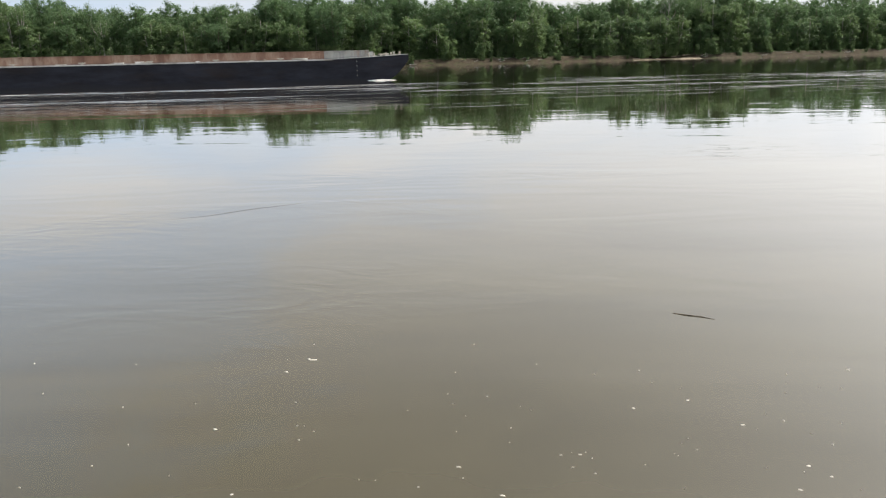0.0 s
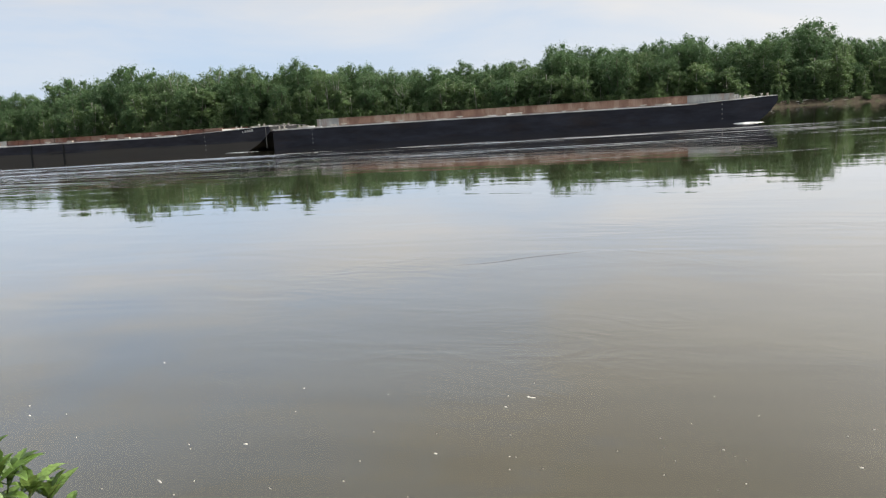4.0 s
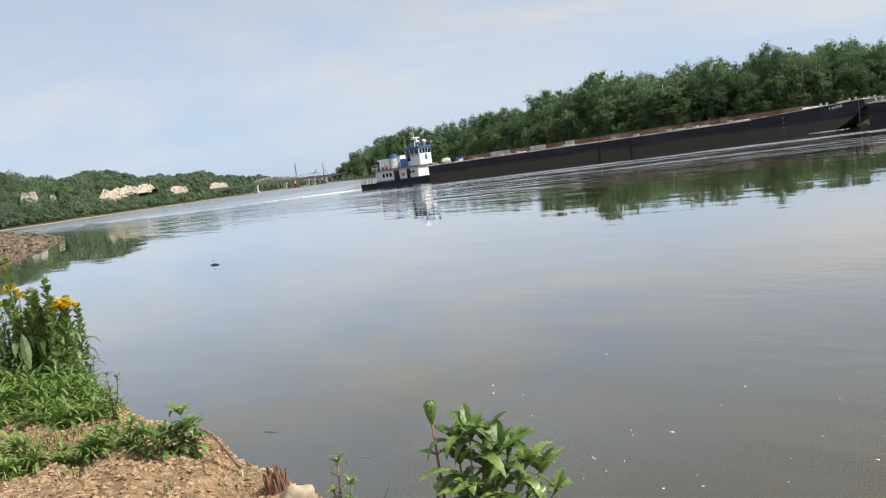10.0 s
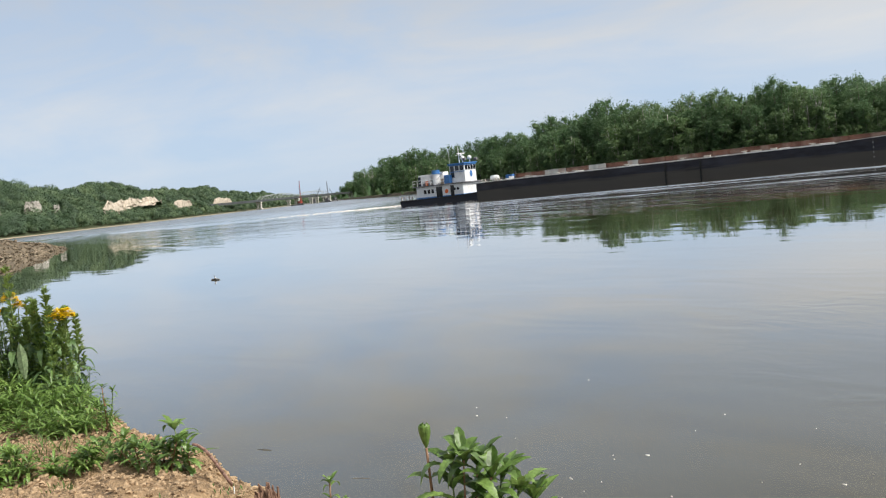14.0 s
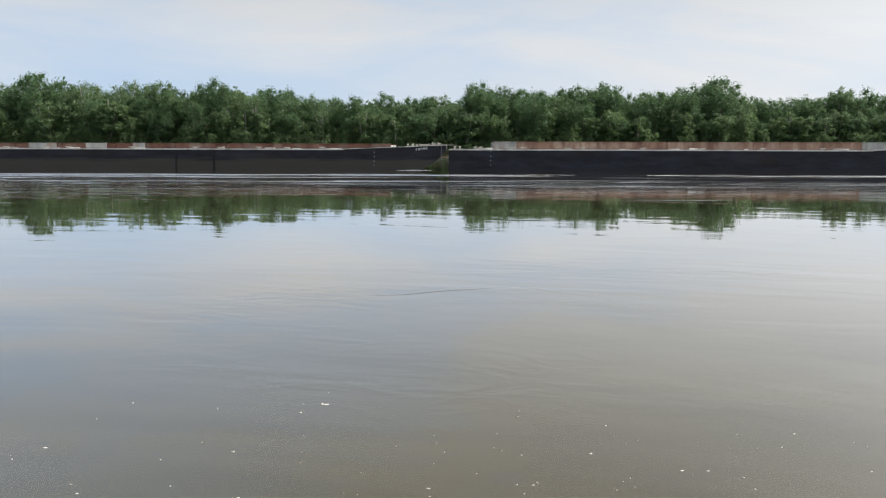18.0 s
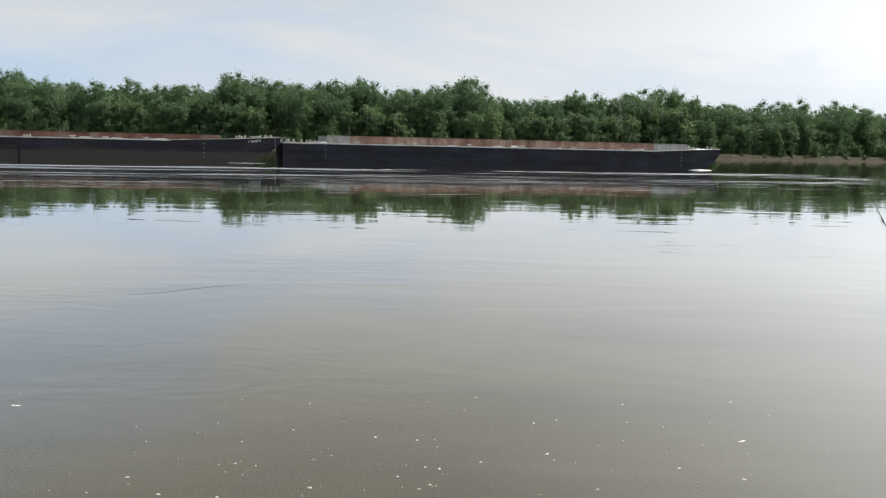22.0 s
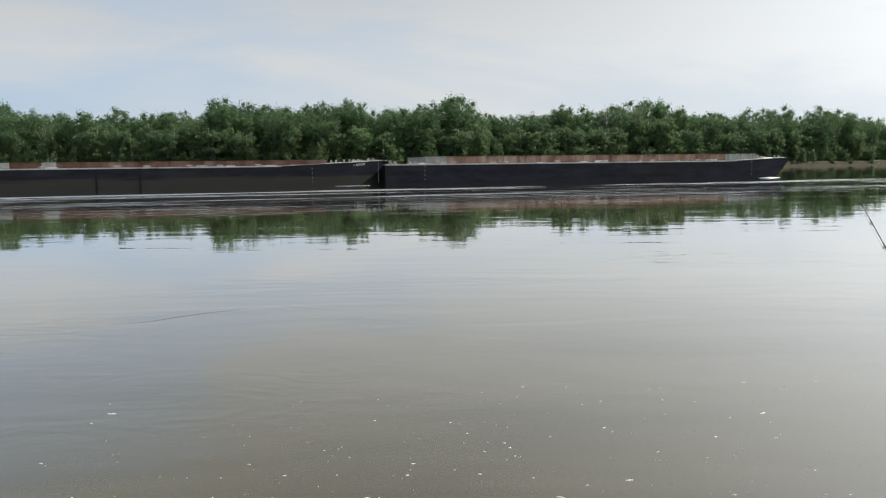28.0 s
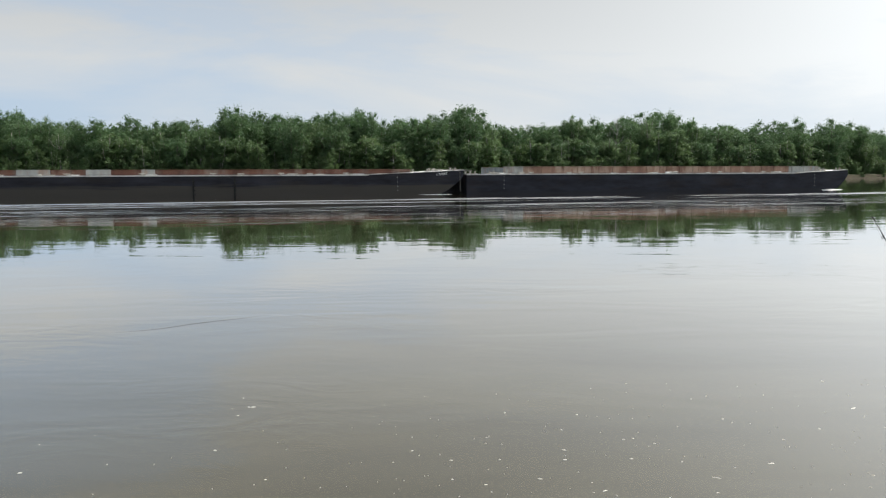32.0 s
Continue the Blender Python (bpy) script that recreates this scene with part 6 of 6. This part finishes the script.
def butterweed(azimuth, d, top, heads, label):
    """A butterweed: branching green stem topped with flat clusters of small yellow daisies, ragged lobed leaves below."""
    x0, y0 = at(azimuth, d)
    z0 = ground(x0, y0)
    root = empty("yellow_wildflower", x0, y0, z0)
    g = random.Random(int(abs(azimuth) * 13 + d))
    fork = Vector((0, 0, (top - z0) * 0.55))
    bm = bmesh.new()
    tube(bm, [Vector((0, 0, 0)), fork], 0.009, 0.006, 7)
    for dx, dy, dz, rad in heads:
        tube(bm, [fork, Vector((dx * 0.8, dy * 0.8, (top - z0 + dz) * 0.85)), Vector((dx, dy, top - z0 + dz - 0.02))], 0.005, 0.003, 5)
    part("stalk", bm, M_STALK, root, smooth=True)
    for dx, dy, dz, rad in heads:
        v, f = [], []
        for k in range(int(70 + 700 * rad)):
            a, r = g.uniform(0, 6.283), rad * math.sqrt(g.random())
            c = Vector((dx + r * math.cos(a), dy + r * math.sin(a), top - z0 + dz + 0.9 * rad * (1 - (r / rad) ** 2) + g.uniform(-0.03, 0.006)))
            for j in range(5):
                b = j * 1.257 + a
                leaf(v, f, c, (math.cos(b), math.sin(b), g.uniform(0.15, 0.6)), 0.018, 0.014, 0.3, 0.2, 0.0, 2)
        sheet("flower_head", v, f, M_YELLOW, root)
    v, f = [], []
    for i in range(60):
        t = g.uniform(0.03, 0.85)
        b = g.uniform(0, 6.283)
        p = Vector((math.cos(b) * 0.01, math.sin(b) * 0.01, (top - z0) * t))
        ln = g.uniform(0.05, 0.13) * (1.2 - t)
        w = Vector((math.cos(b), math.sin(b), g.uniform(0.3, 0.9)))
        leaf(v, f, p, w, ln, 0.014, 0.5, 0.3, 0.2, 6)
        for q in (0.35, 0.6, 0.8):
            for s in (-0.9, 0.9):
                leaf(v, f, p + w.normalized() * ln * q, (math.cos(b + s), math.sin(b + s), 0.4), ln * 0.3, 0.014, 0.4, 0.3, 0.0, 3)
    sheet("foliage", v, f, M_SEED, root)
    return tagged(root, label, "wildflower", "yellow flowers on the bank")


butterweed(-83.7, 7.2, 1.83, [(0.0, 0.0, 0.0, 0.075), (0.0, -0.04, -0.15, 0.05), (0.02, 0.03, -0.25, 0.035), (0.03, -0.09, -0.26, 0.04)], "tall butterweed with a bright yellow domed flower cluster")
butterweed(-84.9, 7.2, 1.80, [(0.0, 0.0, 0.0, 0.065), (0.02, 0.05, -0.04, 0.05), (0.0, -0.07, -0.13, 0.06), (0.05, 0.0, -0.21, 0.04), (0.0, -0.01, -0.31, 0.035)], "branching butterweed with several yellow flower clusters")
butterweed(-82.4, 7.3, 1.76, [(0.0, 0.0, 0.0, 0.06), (0.02, 0.05, -0.06, 0.04), (-0.02, -0.05, -0.1, 0.04)], "butterweed with yellow flowers beside a dock")
butterweed(-79.86, 6.9, 1.60, [(0.0, 0.0, 0.0, 0.07), (0.03, 0.05, 0.01, 0.055), (-0.02, -0.05, -0.01, 0.055)], "butterweed with one broad yellow flower head")
butterweed(-87.1, 7.3, 1.93, [(0.0, 0.0, 0.0, 0.06), (0.0, -0.03, -0.36, 0.04)], "single-stemmed butterweed with a yellow top")


def weeds(azimuth, d, radius, stems, height, label):
    """A stand of slender leafy stems."""
    x0, y0 = at(azimuth, d)
    z0 = ground(x0, y0)
    root = empty("leafy_weeds", x0, y0, z0)
    g = random.Random(int(abs(azimuth) * 31 + d * 5))
    bm, v, f = bmesh.new(), [], []
    for k in range(stems):
        a, r = g.uniform(0, 6.283), radius * math.sqrt(g.random())
        b = Vector((r * math.cos(a), r * math.sin(a), 0))
        b.z = ground(x0 + b.x, y0 + b.y) - z0 - 0.01
        t = b + Vector((g.uniform(-0.06, 0.06), g.uniform(-0.06, 0.06), height * g.uniform(0.55, 1.1)))
        rod(bm, b, t, 0.004, 0.002, 4)
        for i in range(16):
            q, c = g.uniform(0.08, 1.0), g.uniform(0, 6.283)
            leaf(v, f, b.lerp(t, q), (math.cos(c), math.sin(c), g.uniform(0.2, 1.1)), g.uniform(0.07, 0.15) * (1.2 - 0.5 * q), g.uniform(0.013, 0.026), g.uniform(0.4, 1.0), 0.35, 0.0, 4)
    part("stalks", bm, M_STALK, root)
    sheet("foliage", v, f, M_DOCK if g.random() < 0.5 else M_HERB, root)
    return tagged(root, label, "plant", "weeds on the bank")


for a, d, r, n, hh in ((-80.6, 6.8, 0.22, 14, 0.34), (-82.3, 7.0, 0.26, 14, 0.4), (-84.0, 7.25, 0.3, 44, 0.66), (-85.4, 7.35, 0.26, 30, 0.56), (-83.0, 7.3, 0.22, 34, 0.7), (-82.0, 7.2, 0.2, 26, 0.6), (-79.9, 6.8, 0.12, 8, 0.26), (-83.2, 6.7, 0.24, 12, 0.24), (-87.6, 7.2, 0.3, 16, 0.26)):
    weeds(a, d, r, n, hh, "green stand of slender leafy weeds under the flowers")

# sticks and stones at the crest
bm = bmesh.new()
pts = [Vector(p) for p in ((-3.98, 1.21, 1.158), (-3.97, 1.23, 1.150), (-3.96, 1.262, 1.118), (-3.955, 1.28, 1.085), (-3.945, 1.30, 1.045), (-3.935, 1.325, 0.99), (-3.92, 1.36, 0.92))]
tube(bm, pts, 0.0065, 0.0085, 8)
tagged(part("root_stick", bm, M_ROOT, smooth=True), "bent reddish root sticking out of the bank", "stick")
bm = lump(40, 0.1, 3, 0.01)
bmesh.ops.transform(bm, matrix=pose(-3.19, 1.325, ground(-3.19, 1.325) + 0.06, 10, 0, 40) @ Matrix.Diagonal((0.85, 0.6, 0.9, 1)), verts=bm.verts)
tagged(part("pale_stone", bm, M_STONE, smooth=True), "pale tan stone at the brink of the bank", "stone")
M_STUMP = surface("rotten_wood", (0.15, 0.075, 0.05), (0.30, 0.18, 0.12), 0.9, 25.0, bump=0.01, bump_scale=40.0, stretch=(1, 1, 0.3), c=(0.10, 0.06, 0.04), c_scale=8.0)
bm = bmesh.new()
sx, sy = -3.46, 1.345
for i in range(46):  # splintered fibres standing round a rotten heart
    an, rr = i * 2.4, 0.058 * math.sqrt((i + 0.5) / 46)
    px, py = sx + math.cos(an) * rr, sy + math.sin(an) * rr * 0.8
    up = 0.10 * crng.uniform(0.35, 1.0) * (1.15 - 6 * rr) + 0.03
    rod(bm, (px, py, ground(px, py) - 0.03), (px + crng.normal() * 0.008, py + crng.normal() * 0.008, ground(sx, sy) + up), 0.0125, 0.004, 5)
tagged(part("stump", bm, M_STUMP), "small crumbling reddish stump in the bank", "stump")
bm = bmesh.new()
rod(bm, (-3.8, 1.32, ground(-3.8, 1.32) - 0.03), (-3.8, 1.322, ground(-3.8, 1.32) + 0.035), 0.004, 0.003, 8)
tagged(part("peg", bm, M_MARK), "short white-topped peg stuck in the bank", "peg")
for i in range(14):
    bm = bmesh.new()
    ln = crng.uniform(0.06, 0.2)
    x = crng.uniform(-7.2, -3.0)
    y = line(EDGE, x) - crng.uniform(0.3, 1.4)
    z = ground(x, y)
    an = crng.uniform(0, 3.14)
    tube(bm, [Vector((x, y, z + 0.015)), Vector((x + ln / 2 * math.cos(an), y + ln / 2 * math.sin(an), z + 0.035)), Vector((x + ln * math.cos(an), y + ln * math.sin(an), z + 0.012))], 0.003, 0.002, 5)
    tagged(part("twig", bm, M_DRY), "dry brown twig lying on the earth", "twig", "twigs on the bank")

# the fishing rod propped on the bank
M_BLANK = surface("rod_blank", (0.02, 0.02, 0.022), (0.04, 0.04, 0.042), 0.35, 20.0)
M_CORK = surface("cork_grip", (0.32, 0.2, 0.11), (0.45, 0.3, 0.18), 0.85, 60.0)
butt, tip = Vector((1.72, 1.9, 0.86)), Vector((1.566, 3.123, 2.092))
fr = empty("fishing_rod", *butt)
rel = tip - butt
bm = bmesh.new()
tube(bm, [rel * (0.22 + 0.78 * i / 8) for i in range(9)], 0.0045, 0.0012, 8)
part("blank", bm, M_BLANK, fr, smooth=True)
bm = bmesh.new()
tube(bm, [rel * 0.0, rel * 0.08, rel * 0.22], 0.013, 0.011, 10)
part("grip", bm, M_CORK, fr, "cork rod grip", smooth=True)
for i, t in enumerate((0.45, 0.62, 0.76, 0.88, 0.945, 1.0)):
    bm = bmesh.new()
    rr = 0.010 - 0.0062 * t
    c = rel * t + Vector((-0.006, 0, -0.009)) * (1.2 - 0.75 * t)
    for k in range(10):
        a0, a1 = k * 0.628, (k + 1) * 0.628
        rod(bm, c + Vector((math.cos(a0) * rr, 0, math.sin(a0) * rr)), c + Vector((math.cos(a1) * rr, 0, math.sin(a1) * rr)), 0.0012, n=4)
    rod(bm, rel * t, c, 0.0012, n=4)
    rod(bm, rel * (t - 0.012), rel * min(1.0, t + 0.008), 0.0045 - 0.0024 * t, n=6)
    part("line_guide", bm, M_BLANK, fr)
bm = bmesh.new()
rod(bm, rel * 0.17 + Vector((0, 0, -0.03)), rel * 0.17 + Vector((0, 0.02, -0.1)), 0.012, n=8)
rod(bm, rel * 0.17 + Vector((-0.03, 0.02, -0.1)), rel * 0.17 + Vector((0.04, 0.02, -0.1)), 0.032, n=14)
part("reel", bm, M_GREYSTEEL, fr, "spinning reel")
bm = bmesh.new()
rod(bm, rel * 0.17 + Vector((0, 0.02, -0.08)), rel * 0.45 + Vector((-0.006, 0, -0.012)), 0.0008, n=4)
for a, b in ((0.45, 0.62), (0.62, 0.76), (0.76, 0.88), (0.88, 1.0)):
    rod(bm, rel * a + Vector((-0.006, 0, -0.01)), rel * b + Vector((-0.004, 0, -0.006)), 0.0007, n=4)
part("fishing_line", bm, M_MARK, fr)
tagged(fr, "dark fishing rod propped up over the water", "fishing rod")
bm = bmesh.new()
hx, hy, hz = butt + rel * 0.13
tube(bm, [Vector((hx, hy - 0.02, ground(hx, hy) - 0.2)), Vector((hx, hy - 0.01, hz - 0.03))], 0.009, 0.009, 8)
tube(bm, [Vector((hx - 0.05, hy, hz + 0.05)), Vector((hx, hy - 0.01, hz - 0.03)), Vector((hx + 0.05, hy, hz + 0.05))], 0.008, 0.008, 8)
tagged(part("rod_holder", bm, M_DRY), "forked stick holding the fishing rod", "rod holder")

# ---- the rock dike upstream ----
RIDGE = [(-104, 20.0), (-98, 13.5), (-91, 7.5), (-82, 1.3), (-70, -7), (-55, -16)]  # along its crest
TALL = [(-104.5, 0.0), (-102.5, 0.8), (-99, 1.6), (-95, 2.05), (-80, 2.1), (-55, 2.1)]


def dike(x, s):
    """A point of the dike at x, s across it (-1 landward to 1 at the water)."""
    t = line(TALL, x)
    y = line(RIDGE, x)
    z = t * (1 - max(0.0, s) ** 1.25) - 0.5 * max(0.0, s) ** 3 if s > 0 else t * (1 - 0.25 * s * s)
    return Vector((x + 1.7 * s * 0.72, y + (1.6 + 0.7 * t) * s * 0.72, z + 0.28 * hill(x, s * 4, 1.4, 3) + 0.12 * hill(x, s * 4, 0.5, 7)))


v, f, n, m = [], [], 120, 18
for i in range(n + 1):
    for j in range(m + 1):
        s = -3.0 + 4.15 * j / m
        v.append(tuple(dike(-104.5 + 50 * i / n, s)))
for i in range(n):
    for j in range(m):
        a = i * (m + 1) + j
        f.append((a, a + m + 1, a + m + 2, a + 1))
dike_core = sheet("ground_rock_dike", v, f, M_ROCK, smooth=False)
tagged(dike_core, "low dike of brown quarry rock running out into the river", "rock dike", kind="structure")
ROCKS = []
for i in range(8):
    bm = lump(70 + i, 1.0)
    me = bpy.data.meshes.new("rock")
    bm.to_mesh(me)
    bm.free()
    me.materials.append(M_BOULDER)
    ROCKS.append(me)
WET = []
for i in range(4):
    WET.append(ROCKS[i].copy())
    WET[i].materials[0] = M_DRYROCK
drng = random.Random(4)
for k in range(300):
    x = drng.uniform(-104.2, -76)
    s = drng.uniform(-0.35, 0.9) if k % 3 else drng.uniform(0.8, 0.92)
    p = dike(x, s)
    r = drng.uniform(0.1, 0.3) if k % 3 else drng.uniform(0.14, 0.26)
    ob = new("rock", ROCKS[k % 8] if k % 3 else WET[k % 4])
    ob.parent = dike_core
    ob.matrix_basis = pose(p.x, p.y, p.z + r * 0.15, drng.uniform(-25, 25), drng.uniform(-25, 25), drng.uniform(0, 360)) @ Matrix.Diagonal((r * 1.7, r * 1.3, r * 0.65, 1))
v, f = [], []
for k in range(2600):
    x, q = drng.uniform(-104.3, -70), drng.uniform(-0.6, 1.05)
    p = dike(x, q)
    r = drng.uniform(0.06, 0.2)
    sv, sf = SHAPES[k % 6]
    i = len(v)
    c, w = math.cos(k * 1.7), math.sin(k * 1.7)
    v += [(p.x + r * 1.5 * (c * e[0] - w * e[1]), p.y + r * (w * e[0] + c * e[1]), p.z + 0.1 * r + r * e[2]) for e in sv]
    f += [tuple(i + e for e in g) for g in sf]
tagged(sheet("dike_rubble", v, f, M_ROCK), "small brown rubble covering the rock dike", "rubble", kind="stuff")
bm = bmesh.new()
box(bm, -0.8, 0.8, -0.5, 0.5, -0.2, 0.25, 0.12)
ob = part("stone_slab", bm, M_STONE)
ob.matrix_world = pose(*dike(-92.5, -0.1), 4, 6, 30)
tagged(ob, "pale tan stone slab lying on the dike", "slab")
bm = bmesh.new()
box(bm, -3.4, 3.4, -1.6, 1.6, -0.5, 0.5, 0.2)
ob = part("dark_slab", bm, M_ROCK)
ob.matrix_world = pose(*(dike(-83.2, 0.35) + Vector((0, 0, 0.3))), 3, -4, 50)
tagged(ob, "dark flat slab of rock on the dike", "slab")
for a, d, hh in ((-84.15, 118, 4.0), (-83.75, 121, 2.9)):
    x, y = at(a, d)
    bm = bmesh.new()
    tube(bm, [Vector((0, 0, -2)), Vector((0.1, 0, hh * 0.6)), Vector((0.35, 0, hh))], 0.07, 0.035, 7)
    rod(bm, (0.1, 0, hh * 0.6), (-0.6, 0.2, hh * 0.85), 0.06, 0.03, 5)
    ob = part("dead_tree", bm, M_PALE)
    ob.matrix_world = pose(x, y, 2.0)
    tagged(ob, "bare pale dead tree behind the rock dike", "tree", "dead trees by the dike")
# flat land behind the dike
v, f = [], []
for i in range(16):
    for j in range(9):
        x, y = -230 + 12 * i, -70 + 9.5 * j
        v.append((x, y, 1.5 + 0.5 * hill(x, y, 14, 1) - (2.4 if j == 8 or i == 15 else 0)))
for i in range(15):
    for j in range(8):
        a = i * 9 + j
        f.append((a, a + 9, a + 10, a + 1))
tagged(sheet("ground_flat", v, f, M_MUD, smooth=True), "low silty flat behind the rock dike", "river bank", kind="structure")

# ---- small things afloat ----
bm = bmesh.new()
tube(bm, [Vector((-0.32, 0, 0.02)), Vector((0.0, 0.02, 0.05)), Vector((0.26, 0, 0.02))], 0.05, 0.03, 8)
rod(bm, (-0.05, 0, 0.04), (-0.12, 0.02, 0.26), 0.03, 0.015, 7)
snag = part("snag", bm, M_BARK)
bm = bmesh.new()
ball(bm, (-0.06, 0.01, 0.12), 0.05, 2, (1.2, 0.8, 0.8))
part("pale_knot", bm, M_MARK, snag, "bleached knot of the snag", smooth=True)
snag.matrix_world = pose(-27.42, 9.99, 0, 0, 0, 25) @ Matrix.Diagonal((0.62, 0.62, 0.62, 1))
tagged(snag, "dark floating snag with a bleached knot, held in the current", "snag")

FLECKS = []
for g, (n, k, x0, x1, y0, y1) in enumerate(((240, 1.0, -4.5, 5.5, 3.0, 6.3), (60, 0.7, -6.5, 7.0, 3.2, 6.5), (14, 0.9, 0.5, 4.0, 4.6, 6.5))):
    frng = np.random.default_rng(80 + g)
    v, f = [], []
    for i in range(n):
        x, y = frng.uniform(x0, x1), y0 + (y1 - y0) * frng.random() ** 1.3
        if g == 0 and i % 3:
            x, y = x0 + (x1 - x0) * (0.5 + 0.22 * frng.normal()), y0 + (y1 - y0) * abs(0.3 + 0.25 * frng.normal())
        r = 0.003 + 0.011 * frng.random() ** 2.6
        if i % 41 == 7:
            r = 0.012
        q, an, m = 4.2 if i % 41 == 7 else frng.uniform(1.0, 2.6), frng.uniform(-0.5, 0.5), 7
        a = len(v)
        v.append((x, y, 0.006))
        for j in range(m):
            t = j * 6.283 / m
            rr = r * frng.uniform(0.7, 1.25)
            ex, ey = rr * q * math.cos(t), rr * math.sin(t)
            v.append((x + ex * math.cos(an) - ey * math.sin(an), y + ex * math.sin(an) + ey * math.cos(an), -0.002))
        f += [(a, a + 1 + j, a + 1 + (j + 1) % m) for j in range(m)]
    ob = sheet("foam_flecks", v, f, M_FLECK)
    tagged(ob, "small pale flecks of foam drifting on the brown water", "foam flecks", kind="stuff")
    FLECKS.append((ob, k))

M_WETSTONE = surface("drowned_stone", (0.07, 0.062, 0.046), (0.10, 0.09, 0.066), 0.12, 12.0)
for i, (x, y, r) in enumerate(((-7.35, 2.88, 0.2), (-5.86, 3.08, 0.19), (-8.86, 3.79, 0.16), (-6.6, 2.5, 0.14))):
    bm = lump(90 + i, r, 3, 0.0)
    ob = part("drowned_stone", bm, M_WETSTONE, smooth=True)
    ob.matrix_world = pose(x, y, -0.062, 0, 0, 20 + 15 * i) @ Matrix.Diagonal((1.0, 0.5, 0.5, 1))
    tagged(ob, "dark stone awash in the shallows", "stone", "stones in the shallows")

v, f = [], []
crest(v, f, -4.1, 12.6, 39, 3.4, 0.16, 0.014, 0.15, 4.0)
tagged(sheet("current_ripple", v, f, M_WATER, smooth=True), "thin standing ripple where the current meets the eddy", "ripple", kind="stuff")

# low ripples of the current over the open river, which nobody could count
v, f = [], []
rrng = random.Random(31)
for i in range(150):
    y = 40 + 60 * rrng.random()
    x = rrng.uniform(-1.0, 0.75) * (y + 25)
    crest(v, f, x, y + 0.2 * x, rrng.uniform(6, 20), rrng.uniform(3, 12), rrng.uniform(0.5, 1.1), rrng.uniform(0.006, 0.018), 0.4, i * 1.3)
tagged(sheet("river_ripples", v, f, M_WATER, smooth=True), "low ripples drawn out along the river's current", "ripple", kind="stuff")

bm = bmesh.new()
tube(bm, [Vector((-0.17, 0.06, 0.0)), Vector((-0.06, 0.01, 0.004)), Vector((0.06, -0.02, 0.004)), Vector((0.17, -0.08, 0.0))], 0.005, 0.003, 6)
drift = part("floating_stick", bm, M_BARK, smooth=True)
drift.matrix_world = pose(1.7, 7.13, 0)
tagged(drift, "thin dark stick drifting on the brown water", "stick")


# ---- what moves ----
def tow_pose(t, ahead, out):
    """A place on the tow at t seconds: metres ahead of the lead bow's near corner, and across towards the far bank."""
    heading = 15.67 + 0.153 * (t - 16)
    bx, by = 23.82 + 2.145 * (t - 16) + 0.0004 * (t - 16) ** 2, 111.51 + 0.7755 * (t - 16)
    c, s = math.cos(radians(heading)), math.sin(radians(heading))
    return pose(bx + c * ahead - s * out, by + s * ahead + c * out, 0, 0, 0, heading)


def eddy(t):
    """The slow back-eddy under the near bank that carries the flecks."""
    keys = [(0, -1.2, 4.1), (4, -1.5, 4.35), (8, -1.65, 4.5), (12, -1.75, 4.65), (16, -1.8, 4.85), (18, -1.93, 5.02), (20, -2.15, 5.13), (22, -2.26, 5.32), (24, -2.2, 5.6), (28, -1.39, 6.2), (32, -0.08, 6.77)]
    return line([(k[0], k[1]) for k in keys], t), line([(k[0], k[2]) for k in keys], t)


def motions():
    ticks = [2.0 * i for i in range(17)]
    for thing, ahead, out in ((barge_a, 0, 0), (barge_b, -LENGTH - 0.45, 0), (boat, -LENGTH - 63.5, BEAM / 2), (wake, 0, 0), *FOAMS):
        walk(thing, [(t, tow_pose(t, ahead, out)) for t in ticks])
    walk(drift, [(t, pose(1.7 + 0.25 * t, 7.13 - 0.07 * t, 0, 0, 0, -8 - 0.6 * t)) for t in ticks])
    for thing, k in FLECKS:
        walk(thing, [(t, pose((eddy(t)[0] + 1.4) * k, (eddy(t)[1] - 4.3) * k, 0, 0, 0, 0.5 * k * (t - 16))) for t in ticks])


motions()
